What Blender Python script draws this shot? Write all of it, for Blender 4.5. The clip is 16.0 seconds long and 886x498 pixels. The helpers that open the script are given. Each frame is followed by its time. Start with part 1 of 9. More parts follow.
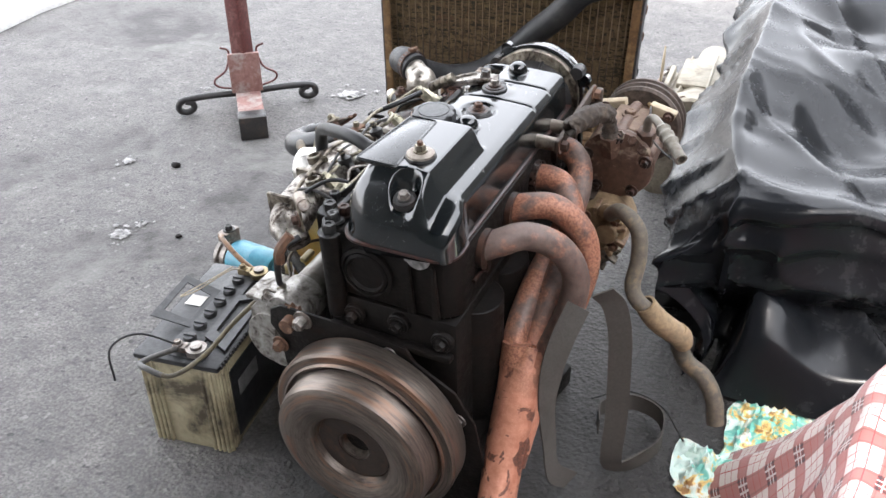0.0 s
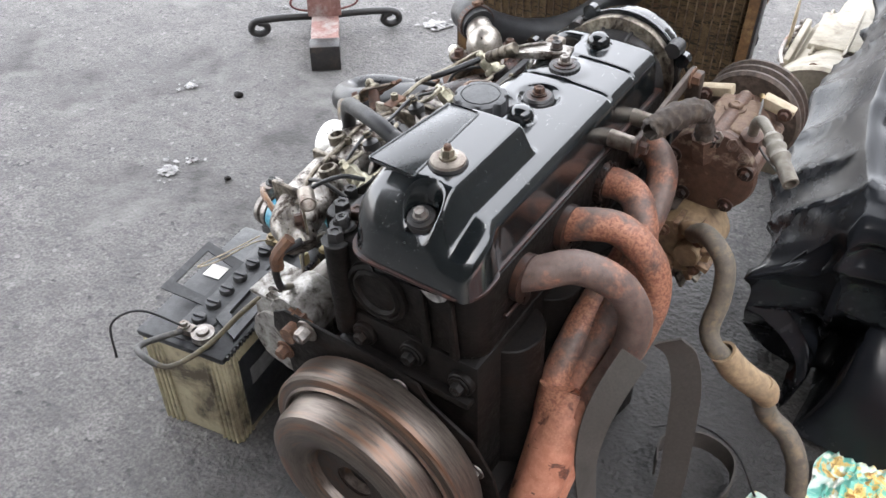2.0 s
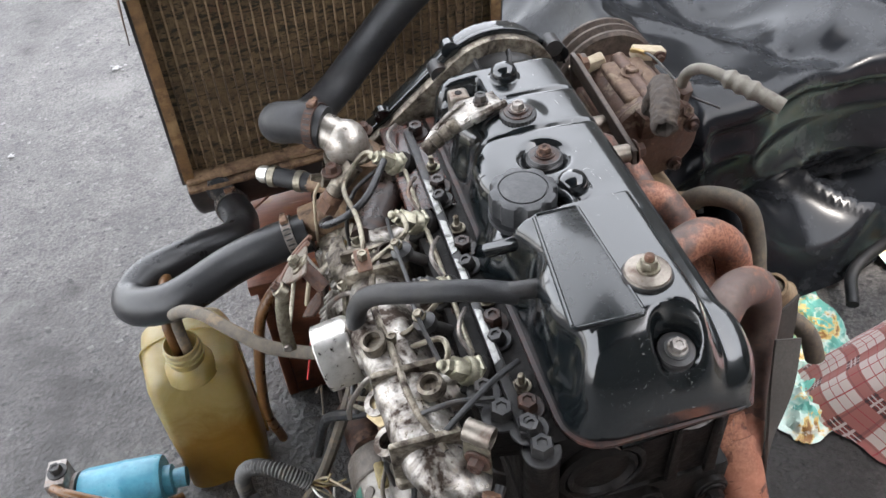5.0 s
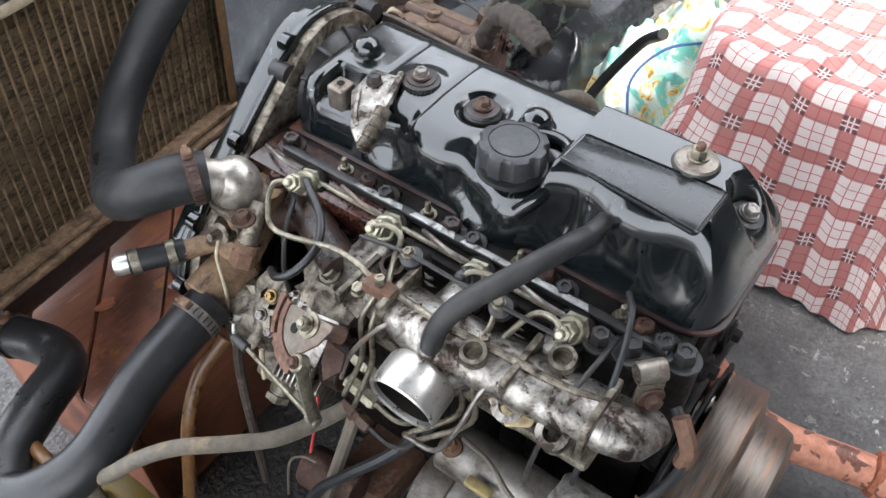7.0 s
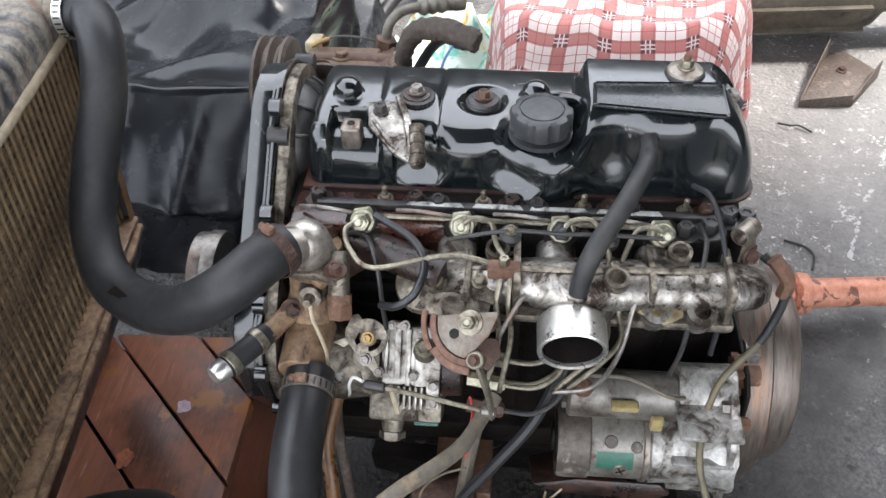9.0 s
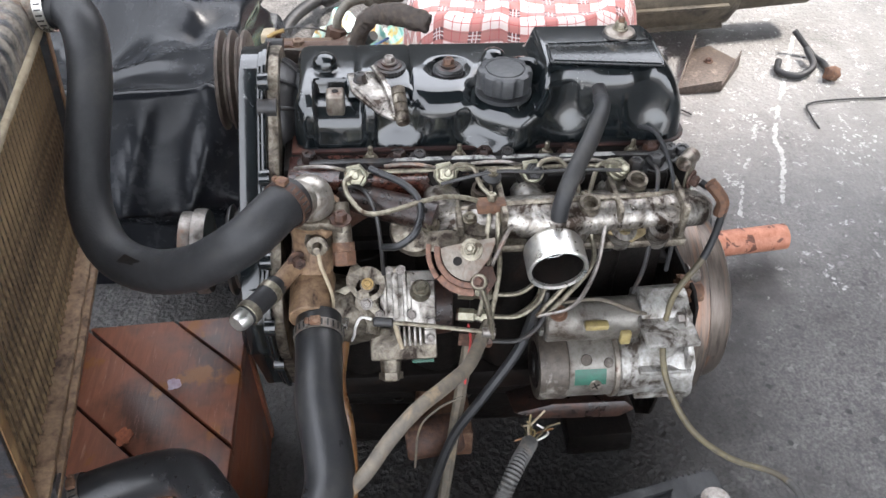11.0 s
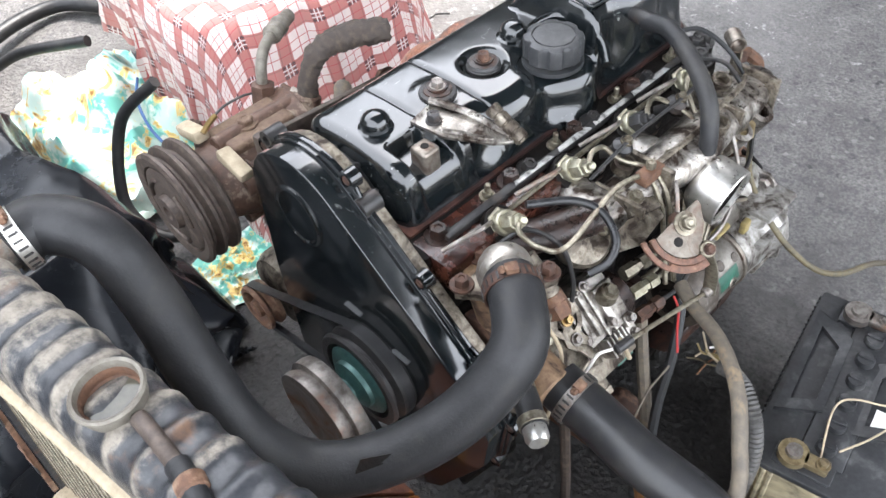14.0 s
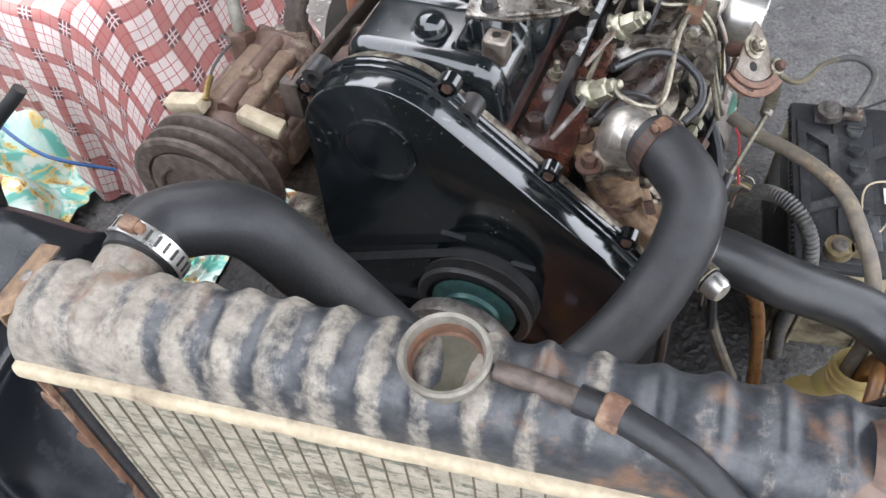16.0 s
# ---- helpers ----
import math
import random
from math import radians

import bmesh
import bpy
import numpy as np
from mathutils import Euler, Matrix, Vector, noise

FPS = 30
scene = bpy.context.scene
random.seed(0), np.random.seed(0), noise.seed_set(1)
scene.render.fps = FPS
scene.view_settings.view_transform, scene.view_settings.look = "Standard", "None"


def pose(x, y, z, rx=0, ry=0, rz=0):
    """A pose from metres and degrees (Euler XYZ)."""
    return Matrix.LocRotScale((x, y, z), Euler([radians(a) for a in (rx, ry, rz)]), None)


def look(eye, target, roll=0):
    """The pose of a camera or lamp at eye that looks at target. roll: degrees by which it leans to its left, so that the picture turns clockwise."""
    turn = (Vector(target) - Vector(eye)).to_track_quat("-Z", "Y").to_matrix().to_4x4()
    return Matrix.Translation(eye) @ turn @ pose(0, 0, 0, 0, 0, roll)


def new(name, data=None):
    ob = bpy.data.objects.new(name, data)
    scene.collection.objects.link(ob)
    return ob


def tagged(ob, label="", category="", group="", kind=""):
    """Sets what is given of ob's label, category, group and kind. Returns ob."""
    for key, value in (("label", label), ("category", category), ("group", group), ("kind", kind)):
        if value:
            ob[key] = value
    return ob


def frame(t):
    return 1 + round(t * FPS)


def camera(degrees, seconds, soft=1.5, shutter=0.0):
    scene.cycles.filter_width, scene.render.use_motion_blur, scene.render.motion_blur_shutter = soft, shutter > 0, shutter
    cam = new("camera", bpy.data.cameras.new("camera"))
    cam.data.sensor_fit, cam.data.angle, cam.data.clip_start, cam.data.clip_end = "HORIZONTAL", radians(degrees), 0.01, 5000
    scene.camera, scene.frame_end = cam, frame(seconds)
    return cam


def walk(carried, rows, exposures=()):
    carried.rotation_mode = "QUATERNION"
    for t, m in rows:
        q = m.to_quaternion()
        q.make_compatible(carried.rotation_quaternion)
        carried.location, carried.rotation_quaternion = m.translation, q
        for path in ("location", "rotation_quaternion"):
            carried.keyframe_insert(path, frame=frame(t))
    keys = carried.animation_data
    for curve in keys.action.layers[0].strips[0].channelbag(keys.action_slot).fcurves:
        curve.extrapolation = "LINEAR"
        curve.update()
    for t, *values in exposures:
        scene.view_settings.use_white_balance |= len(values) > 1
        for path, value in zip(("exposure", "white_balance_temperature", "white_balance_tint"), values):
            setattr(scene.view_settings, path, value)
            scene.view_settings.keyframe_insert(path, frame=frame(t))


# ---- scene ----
cam = camera(55.8, 16.0)
PATH = [
    (0, (0.465, -1.061, 1.126), (-0.266, 0.454, 0.043), -0.3),
    (0.5, (0.398, -1.012, 1.129), (-0.246, 0.546, 0.052), 0.9),
    (1, (0.405, -0.933, 1.12), (-0.315, 0.519, -0.053), 0.9),
    (1.5, (0.449, -0.833, 1.116), (-0.4, 0.501, -0.108), 0.7),
    (2, (0.42, -0.794, 1.11), (-0.46, 0.493, -0.143), -0.1),
    (2.5, (0.294, -0.802, 1.104), (-0.396, 0.572, -0.176), -0.1),
    (3, (0.186, -0.825, 1.105), (-0.318, 0.601, -0.204), 1.7),
    (3.5, (0.118, -0.768, 1.103), (-0.329, 0.661, -0.223), -1.1),
    (4, (0.028, -0.674, 1.103), (-0.286, 0.794, -0.218), -2.3),
    (4.5, (-0.092, -0.643, 1.11), (-0.113, 0.907, -0.154), -3.2),
    (5, (-0.233, -0.636, 1.111), (0.034, 0.849, -0.203), -6.5),
    (5.2, (-0.256, -0.611, 1.101), (0.096, 0.824, -0.247), -5.0),
    (7.3, (-0.59, -0.298, 1.108), (0.563, 0.511, -0.312), -5.2),
    (7.5, (-0.603, -0.255, 1.104), (0.578, 0.566, -0.285), -7.7),
    (8, (-0.638, -0.158, 1.116), (0.592, 0.572, -0.282), -8.0),
    (8.5, (-0.717, -0.076, 1.13), (0.659, 0.347, -0.259), -7.5),
    (9, (-0.778, -0.035, 1.134), (0.657, 0.195, -0.241), -6.1),
    (9.2, (-0.789, -0.037, 1.131), (0.638, 0.123, -0.261), -4.3),
    (11.3, (-0.927, 0.131, 1.133), (0.555, 0.015, -0.205), -2.6),
    (11.5, (-0.9, 0.153, 1.137), (0.547, 0.042, -0.239), -3.7),
    (12, (-0.811, 0.202, 1.136), (0.595, 0.12, -0.284), -10.2),
    (12.5, (-0.749, 0.297, 1.136), (0.641, 0.079, -0.286), -6.9),
    (13, (-0.715, 0.432, 1.138), (0.656, -0.003, -0.251), -11.7),
    (13.5, (-0.623, 0.509, 1.156), (0.521, -0.15, -0.346), -7.7),
    (14, (-0.526, 0.54, 1.173), (0.493, -0.271, -0.345), -8.6),
    (14.5, (-0.464, 0.637, 1.179), (0.38, -0.399, -0.309), -6.5),
    (15, (-0.388, 0.748, 1.168), (0.341, -0.303, -0.37), -6.9),
    (15.5, (-0.323, 0.752, 1.138), (0.278, -0.224, -0.5), -6.4),
    (16, (-0.262, 0.702, 1.127), (0.291, -0.301, -0.513), -8.4),
]
walk(cam, [(t, look(eye, target, roll)) for t, eye, target, roll in PATH],
     exposures=[(0, 3.08, 6700, 13), (4.0, 2.98, 6700, 13), (7.5, 2.82, 6500, 11), (9.0, 2.78, 6500, 12), (12.5, 3.0, 6550, 13), (14.5, 3.2, 6500, 12), (16.0, 3.0, 6500, 13)])

# ---- world and light ----
world = bpy.data.worlds.new("sky")
scene.world = world
world.use_nodes = True
wn, wl = world.node_tree.nodes, world.node_tree.links
sky = wn.new("ShaderNodeTexSky")
sky.sky_type, sky.sun_disc = "NISHITA", False
sky.sun_elevation, sky.sun_rotation = radians(58), radians(170)
sky.air_density, sky.dust_density, sky.ozone_density = 1.0, 2.6, 1.6
wn["Background"].inputs["Strength"].default_value = 0.13
haze = wn.new("ShaderNodeHueSaturation")
haze.inputs["Saturation"].default_value = 0.42
wl.new(sky.outputs["Color"], haze.inputs["Color"])
cloud = wn.new("ShaderNodeMix")
cloud.data_type = "RGBA"
cloud.inputs[0].default_value = 0.55
cloud.inputs[7].default_value = (6.2, 6.6, 7.0, 1.0)
wl.new(haze.outputs["Color"], cloud.inputs[6])
wl.new(cloud.outputs[2], wn["Background"].inputs["Color"])

sun = new("sun", bpy.data.lights.new("sun", "SUN"))
sun.data.energy, sun.data.angle, sun.data.color = 1.5, radians(10), (1.0, 0.96, 0.9)
sun.matrix_world = look((0.7, -4.0, 6.5), (0, 0, 0))

# ---- materials ----
def rgb(c):
    return (*c, 1.0) if len(c) == 3 else c


class Nodes:
    """A small builder of node trees."""

    def __init__(self, name):
        self.m = bpy.data.materials.new(name)
        self.m.use_nodes = True
        self.t = self.m.node_tree
        self.b = self.t.nodes["Principled BSDF"]

    def put(self, kind, **values):
        n = self.t.nodes.new(kind)
        for k, v in values.items():
            n.inputs[k].default_value = v
        return n

    def link(self, a, b):
        self.t.links.new(a, b)

    def coords(self):
        return self.t.nodes.new("ShaderNodeTexCoord").outputs["Object"]

    def noise(self, scale, detail=6.0, rough=0.6, vec=None, distortion=0.0):
        n = self.put("ShaderNodeTexNoise", Scale=scale, Detail=detail, Roughness=rough, Distortion=distortion)
        self.link(vec if vec is not None else self.coords(), n.inputs["Vector"])
        return n.outputs["Fac"]

    def band(self, fac, lo, hi, a=0.0, b=1.0):
        n = self.put("ShaderNodeMapRange")
        n.inputs["From Min"].default_value, n.inputs["From Max"].default_value = lo, hi
        n.inputs["To Min"].default_value, n.inputs["To Max"].default_value = a, b
        self.link(fac, n.inputs["Value"])
        return n.outputs["Result"]

    def mix(self, fac, a, b):
        n = self.t.nodes.new("ShaderNodeMix")
        n.data_type = "RGBA"
        for sock, v in ((n.inputs[0], fac), (n.inputs[6], a), (n.inputs[7], b)):
            if isinstance(v, (tuple, list)):
                sock.default_value = rgb(v)
            elif isinstance(v, (int, float)):
                sock.default_value = v
            else:
                self.link(v, sock)
        return n.outputs[2]

    def math(self, op, a, b=0.0):
        n = self.t.nodes.new("ShaderNodeMath")
        n.operation = op
        for sock, v in zip(n.inputs, (a, b)):
            if isinstance(v, (int, float)):
                sock.default_value = v
            else:
                self.link(v, sock)
        return n.outputs[0]

    def bump(self, height, strength, distance=0.002):
        n = self.put("ShaderNodeBump", Strength=strength, Distance=distance)
        self.link(height, n.inputs["Height"])
        self.link(n.outputs["Normal"], self.b.inputs["Normal"])

    def base(self, colour):
        self.link(colour, self.b.inputs["Base Color"])

    def rough(self, v):
        if isinstance(v, (int, float)):
            self.b.inputs["Roughness"].default_value = v
        else:
            self.link(v, self.b.inputs["Roughness"])


def surface(name, c, c2, c3=None, rough=(0.4, 0.6), metal=0.0, big=12.0, fine=90.0, cover=0.5, stain=0.6,
            bump=0.25, grain=350.0, coat=0.0, spec=0.5):
    """A worn surface: c mottled with c2 at a fine scale, stained with c3 at a coarse one."""
    n = Nodes(name)
    f = n.noise(fine, 8.0, 0.65)
    g = n.noise(big, 7.0, 0.6, distortion=0.6)
    col = n.mix(n.band(f, cover - 0.14, cover + 0.14), c2, c)
    if c3:
        col = n.mix(n.band(n.math("ADD", g, n.math("MULTIPLY", n.math("SUBTRACT", f, 0.5), 0.45)), stain - 0.06, stain + 0.14), col, c3)
    n.base(col)
    n.rough(n.band(n.math("ADD", f, g), 0.75, 1.25, rough[0], rough[1]))
    n.b.inputs["Metallic"].default_value = metal
    n.b.inputs["Specular IOR Level"].default_value = spec
    n.b.inputs["Coat Weight"].default_value = coat
    n.b.inputs["Coat Roughness"].default_value = 0.08
    if bump:
        n.bump(n.math("ADD", n.noise(grain, 4.0), n.math("MULTIPLY", g, 2.0)), bump, 0.0015)
    return n.m


def make_asphalt():
    n = Nodes("asphalt")
    v = n.put("ShaderNodeTexVoronoi", Scale=105.0)
    n.link(n.coords(), v.inputs["Vector"])
    chip = v.outputs["Color"]
    sep = n.t.nodes.new("ShaderNodeSeparateColor")
    n.link(chip, sep.inputs[0])
    broad = n.noise(1.1, 6.0, 0.6)
    mid = n.noise(9.0, 8.0, 0.7)
    fine = n.noise(160.0, 5.0, 0.7)
    col = n.mix(n.band(mid, 0.35, 0.66), (0.1, 0.0945, 0.091), (0.217, 0.206, 0.197))
    col = n.mix(n.band(fine, 0.4, 0.62), n.mix(0.6, col, (0.035, 0.035, 0.036)), col)
    col = n.mix(n.band(n.noise(38.0, 6.0, 0.75), 0.53, 0.6, 0.0, 0.5), col, (0.045, 0.045, 0.047))
    pale = n.math("MULTIPLY", n.band(sep.outputs[0], 0.86, 0.95), n.band(n.noise(30.0, 3.0), 0.5, 0.62))
    col = n.mix(n.math("MULTIPLY", pale, 0.5), col, (0.28, 0.27, 0.26))
    pit = n.math("MULTIPLY", n.band(sep.outputs[1], 0.9, 0.96), n.band(n.noise(24.0, 3.0), 0.48, 0.6))
    col = n.mix(n.math("MULTIPLY", pit, 0.8), col, (0.03, 0.03, 0.031))
    col = n.mix(n.band(n.math("ADD", broad, n.math("MULTIPLY", n.math("SUBTRACT", mid, 0.5), 0.3)), 0.54, 0.64), col, (0.055, 0.052, 0.051))
    col = n.mix(n.math("MULTIPLY", n.band(n.noise(2.3, 7.0, 0.65), 0.56, 0.66), 0.5), col, (0.2, 0.195, 0.185))
    # a paler patch about one point, ragged at its edge
    far_off = n.t.nodes.new("ShaderNodeVectorMath")
    far_off.operation = "DISTANCE"
    n.link(n.coords(), far_off.inputs[0])
    far_off.inputs[1].default_value = (0.95, -1.05, 0.0)
    worn = n.math("ADD", n.band(far_off.outputs["Value"], 0.5, 1.25, 0.6, 0.0), n.math("MULTIPLY", n.math("SUBTRACT", n.noise(4.0, 7.0, 0.7), 0.5), 0.9))
    col = n.mix(n.band(worn, 0.2, 0.65, 0.0, 0.5), col, (0.3, 0.29, 0.275))
    # flakes of old white paint on that patch
    flake = n.math("MULTIPLY", n.band(n.noise(26.0, 9.0, 0.8, distortion=0.4), 0.585, 0.605), n.band(n.math("ADD", worn, n.math("MULTIPLY", n.noise(7.0, 3.0), 0.5)), 0.42, 0.6))
    col = n.mix(n.math("MULTIPLY", flake, 0.7), col, (0.5, 0.49, 0.47))
    # oil soaked into the ground under the engine, widened to paint in its shade
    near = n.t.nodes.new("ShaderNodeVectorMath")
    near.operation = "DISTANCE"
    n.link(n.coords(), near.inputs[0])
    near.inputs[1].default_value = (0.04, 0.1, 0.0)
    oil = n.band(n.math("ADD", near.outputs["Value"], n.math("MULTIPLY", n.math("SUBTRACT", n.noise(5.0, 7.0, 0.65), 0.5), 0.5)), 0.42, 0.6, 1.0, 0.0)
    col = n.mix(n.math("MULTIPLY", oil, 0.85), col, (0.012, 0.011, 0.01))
    n.base(col)
    n.rough(n.math("SUBTRACT", n.band(mid, 0.3, 0.7, 0.66, 0.88), n.math("MULTIPLY", oil, 0.3)))
    h = n.math("ADD", n.math("MULTIPLY", v.outputs["Distance"], 0.8), n.math("MULTIPLY", fine, 0.9))
    h = n.math("ADD", h, n.math("MULTIPLY", n.noise(55.0, 4.0, 0.6), 1.6))
    n.bump(h, 0.75, 0.006)
    return n.m


def make_exhaust():
    """Rusted pipe: grey-brown scale above, orange bloom on the bends, flaking salmon paint low down."""
    n = Nodes("rusted_header")
    sep = n.t.nodes.new("ShaderNodeSeparateXYZ")
    n.link(n.coords(), sep.inputs[0])
    rnd = n.math("SUBTRACT", 1.0, n.t.nodes.new("ShaderNodeObjectInfo").outputs["Random"])
    fine, big, mid = n.noise(260.0, 8.0, 0.75), n.noise(15.0, 5.0, 0.6), n.noise(70.0, 6.0, 0.65)
    grey = n.mix(n.band(mid, 0.35, 0.65), (0.085, 0.058, 0.05), (0.17, 0.12, 0.102))
    grey = n.mix(n.band(fine, 0.55, 0.66, 0.0, 0.6), grey, (0.2, 0.085, 0.055))
    bloom = n.mix(n.band(fine, 0.44, 0.56), (0.2, 0.08, 0.052), (0.4, 0.185, 0.115))
    where = n.math("ADD", big, n.math("MULTIPLY", n.math("SUBTRACT", rnd, 0.45), 0.24))
    top = n.mix(n.band(n.math("ADD", where, n.math("MULTIPLY", n.math("SUBTRACT", mid, 0.5), 0.3)), 0.47, 0.6), grey, bloom)
    low = n.mix(n.band(mid, 0.35, 0.7), (0.36, 0.135, 0.08), (0.55, 0.26, 0.175))
    low = n.mix(n.band(fine, 0.6, 0.66, 0.0, 0.5), low, (0.62, 0.36, 0.27))
    blot = n.math("ADD", n.noise(34.0, 3.0, 0.5, distortion=0.6), n.math("MULTIPLY", n.math("SUBTRACT", mid, 0.5), 0.12))
    low = n.mix(n.band(blot, 0.575, 0.6), low, n.mix(n.band(fine, 0.4, 0.6), (0.085, 0.035, 0.025), (0.18, 0.07, 0.045)))
    edge = n.math("ADD", sep.outputs[2], n.math("MULTIPLY", n.math("SUBTRACT", big, 0.5), 0.22))
    n.base(n.mix(n.band(edge, 0.3, 0.36), low, top))
    n.rough(n.band(mid, 0.3, 0.7, 0.38, 0.68))
    n.b.inputs["Metallic"].default_value = 0.2
    n.bump(n.math("ADD", n.math("MULTIPLY", fine, 0.7), blot), 0.35, 0.0015)
    return n.m


def make_flywheel():
    """Turned steel, ringed about its own axle: streaks of reflection painted as grey bands, rust-orange arcs and dark
    grooves.
    """
    n = Nodes("ringed_flywheel_steel")
    put = n.put("ShaderNodeMapping")
    put.inputs["Location"].default_value = (0.036, 0.0, -0.236)
    n.link(n.coords(), put.inputs["Vector"])
    sep = n.t.nodes.new("ShaderNodeSeparateXYZ")
    n.link(put.outputs[0], sep.inputs[0])
    r = n.math("SQRT", n.math("ADD", n.math("MULTIPLY", sep.outputs[0], sep.outputs[0]), n.math("MULTIPLY", sep.outputs[2], sep.outputs[2])))
    turn = n.math("ARCTAN2", sep.outputs[2], sep.outputs[0])
    polar = n.t.nodes.new("ShaderNodeCombineXYZ")
    n.link(n.math("MULTIPLY", r, 40.0), polar.inputs[0])
    n.link(n.math("MULTIPLY", turn, 0.35), polar.inputs[1])
    n.link(n.math("MULTIPLY", sep.outputs[1], 30.0), polar.inputs[2])
    rings = n.noise(7.0, 6.0, 0.7, vec=polar.outputs[0])
    wide = n.noise(1.6, 4.0, 0.6, vec=polar.outputs[0])
    spots = n.noise(70.0, 7.0, 0.7)
    col = n.mix(n.band(rings, 0.35, 0.65), (0.085, 0.068, 0.058), (0.2, 0.168, 0.144))
    col = n.mix(n.band(n.math("ADD", wide, n.math("MULTIPLY", n.math("SUBTRACT", rings, 0.5), 0.4)), 0.53, 0.68, 0.0, 0.6), col, (0.24, 0.11, 0.058))
    col = n.mix(n.band(spots, 0.62, 0.72, 0.0, 0.4), col, (0.06, 0.04, 0.03))
    n.base(col)
    n.rough(n.band(rings, 0.3, 0.7, 0.3, 0.5))
    n.b.inputs["Metallic"].default_value = 0.75
    n.bump(n.math("ADD", rings, n.math("MULTIPLY", spots, 0.3)), 0.15, 0.001)
    return n.m


def make_plaid():
    """Red, pink and white woven check with thin black and white lines; the threads follow the cloth's UV."""
    n = Nodes("plaid_cloth")
    uv = n.t.nodes.new("ShaderNodeTexCoord").outputs["UV"]
    sep = n.t.nodes.new("ShaderNodeSeparateXYZ")
    n.link(uv, sep.inputs[0])
    size = 0.072

    def stripes(c):
        p = n.math("FRACT", n.math("DIVIDE", c, size))

        def inside(lo, hi):
            return n.math("MULTIPLY", n.math("GREATER_THAN", p, lo), n.math("LESS_THAN", p, hi))
        wide = inside(0.0, 0.34)
        line = n.math("ADD", inside(0.545, 0.565), inside(0.765, 0.785))
        dark = n.math("ADD", inside(0.03, 0.06), inside(0.28, 0.31))
        pale = n.math("ADD", inside(0.105, 0.135), inside(0.205, 0.235))
        return wide, line, dark, pale
    a, b = stripes(sep.outputs[0]), stripes(sep.outputs[1])
    both = n.math("MULTIPLY", n.math("ADD", a[0], b[0]), 0.5)
    ramp = n.t.nodes.new("ShaderNodeValToRGB")
    ramp.color_ramp.interpolation = "CONSTANT"
    ramp.color_ramp.elements[0].color = (0.58, 0.49, 0.46, 1)
    ramp.color_ramp.elements[1].position, ramp.color_ramp.elements[1].color = 0.75, (0.2, 0.05, 0.046, 1)
    e = ramp.color_ramp.elements.new(0.25)
    e.color = (0.37, 0.135, 0.12, 1)
    n.link(both, ramp.inputs[0])
    col = n.mix(n.math("MINIMUM", n.math("ADD", a[1], b[1]), 1.0), ramp.outputs[0], (0.36, 0.06, 0.06))
    # black lines show where the two bands cross
    cross = n.math("MULTIPLY", a[0], b[0])
    either = n.math("MAXIMUM", a[2], b[2])
    dk = n.math("MAXIMUM", n.math("MULTIPLY", either, cross), n.math("MULTIPLY", either, 0.35))
    pl = n.math("MULTIPLY", n.math("MAXIMUM", a[3], b[3]), cross)
    col = n.mix(n.math("MULTIPLY", dk, 0.8), col, (0.03, 0.025, 0.03))
    col = n.mix(n.math("MULTIPLY", pl, 0.75), col, (0.66, 0.6, 0.58))
    dirt = n.noise(14.0, 6.0)
    col = n.mix(n.band(dirt, 0.55, 0.8, 0.0, 0.4), col, (0.25, 0.2, 0.18))
    n.base(col)
    n.rough(0.85)
    n.b.inputs["Sheen Weight"].default_value = 0.2
    n.bump(n.noise(900.0, 2.0), 0.2, 0.001)
    return n.m


def make_print():
    """Thin sheet printed in teal, yellow and white."""
    n = Nodes("printed_sheet")
    a, b, c = n.noise(9.0, 4.0, distortion=1.2), n.noise(13.0, 5.0, distortion=2.0), n.noise(30.0, 6.0)
    col = n.mix(n.band(a, 0.44, 0.5), (0.16, 0.5, 0.42), (0.6, 0.75, 0.68))
    col = n.mix(n.band(b, 0.54, 0.58), col, (0.75, 0.55, 0.2))
    col = n.mix(n.band(b, 0.6, 0.66), col, (0.3, 0.14, 0.04))
    col = n.mix(n.band(c, 0.56, 0.62), col, (0.72, 0.76, 0.68))
    col = n.mix(n.band(n.noise(6.0, 6.0), 0.6, 0.75), col, (0.1, 0.09, 0.08))
    n.base(col)
    n.rough(0.45)
    n.bump(n.noise(60.0, 5.0), 0.3, 0.004)
    return n.m


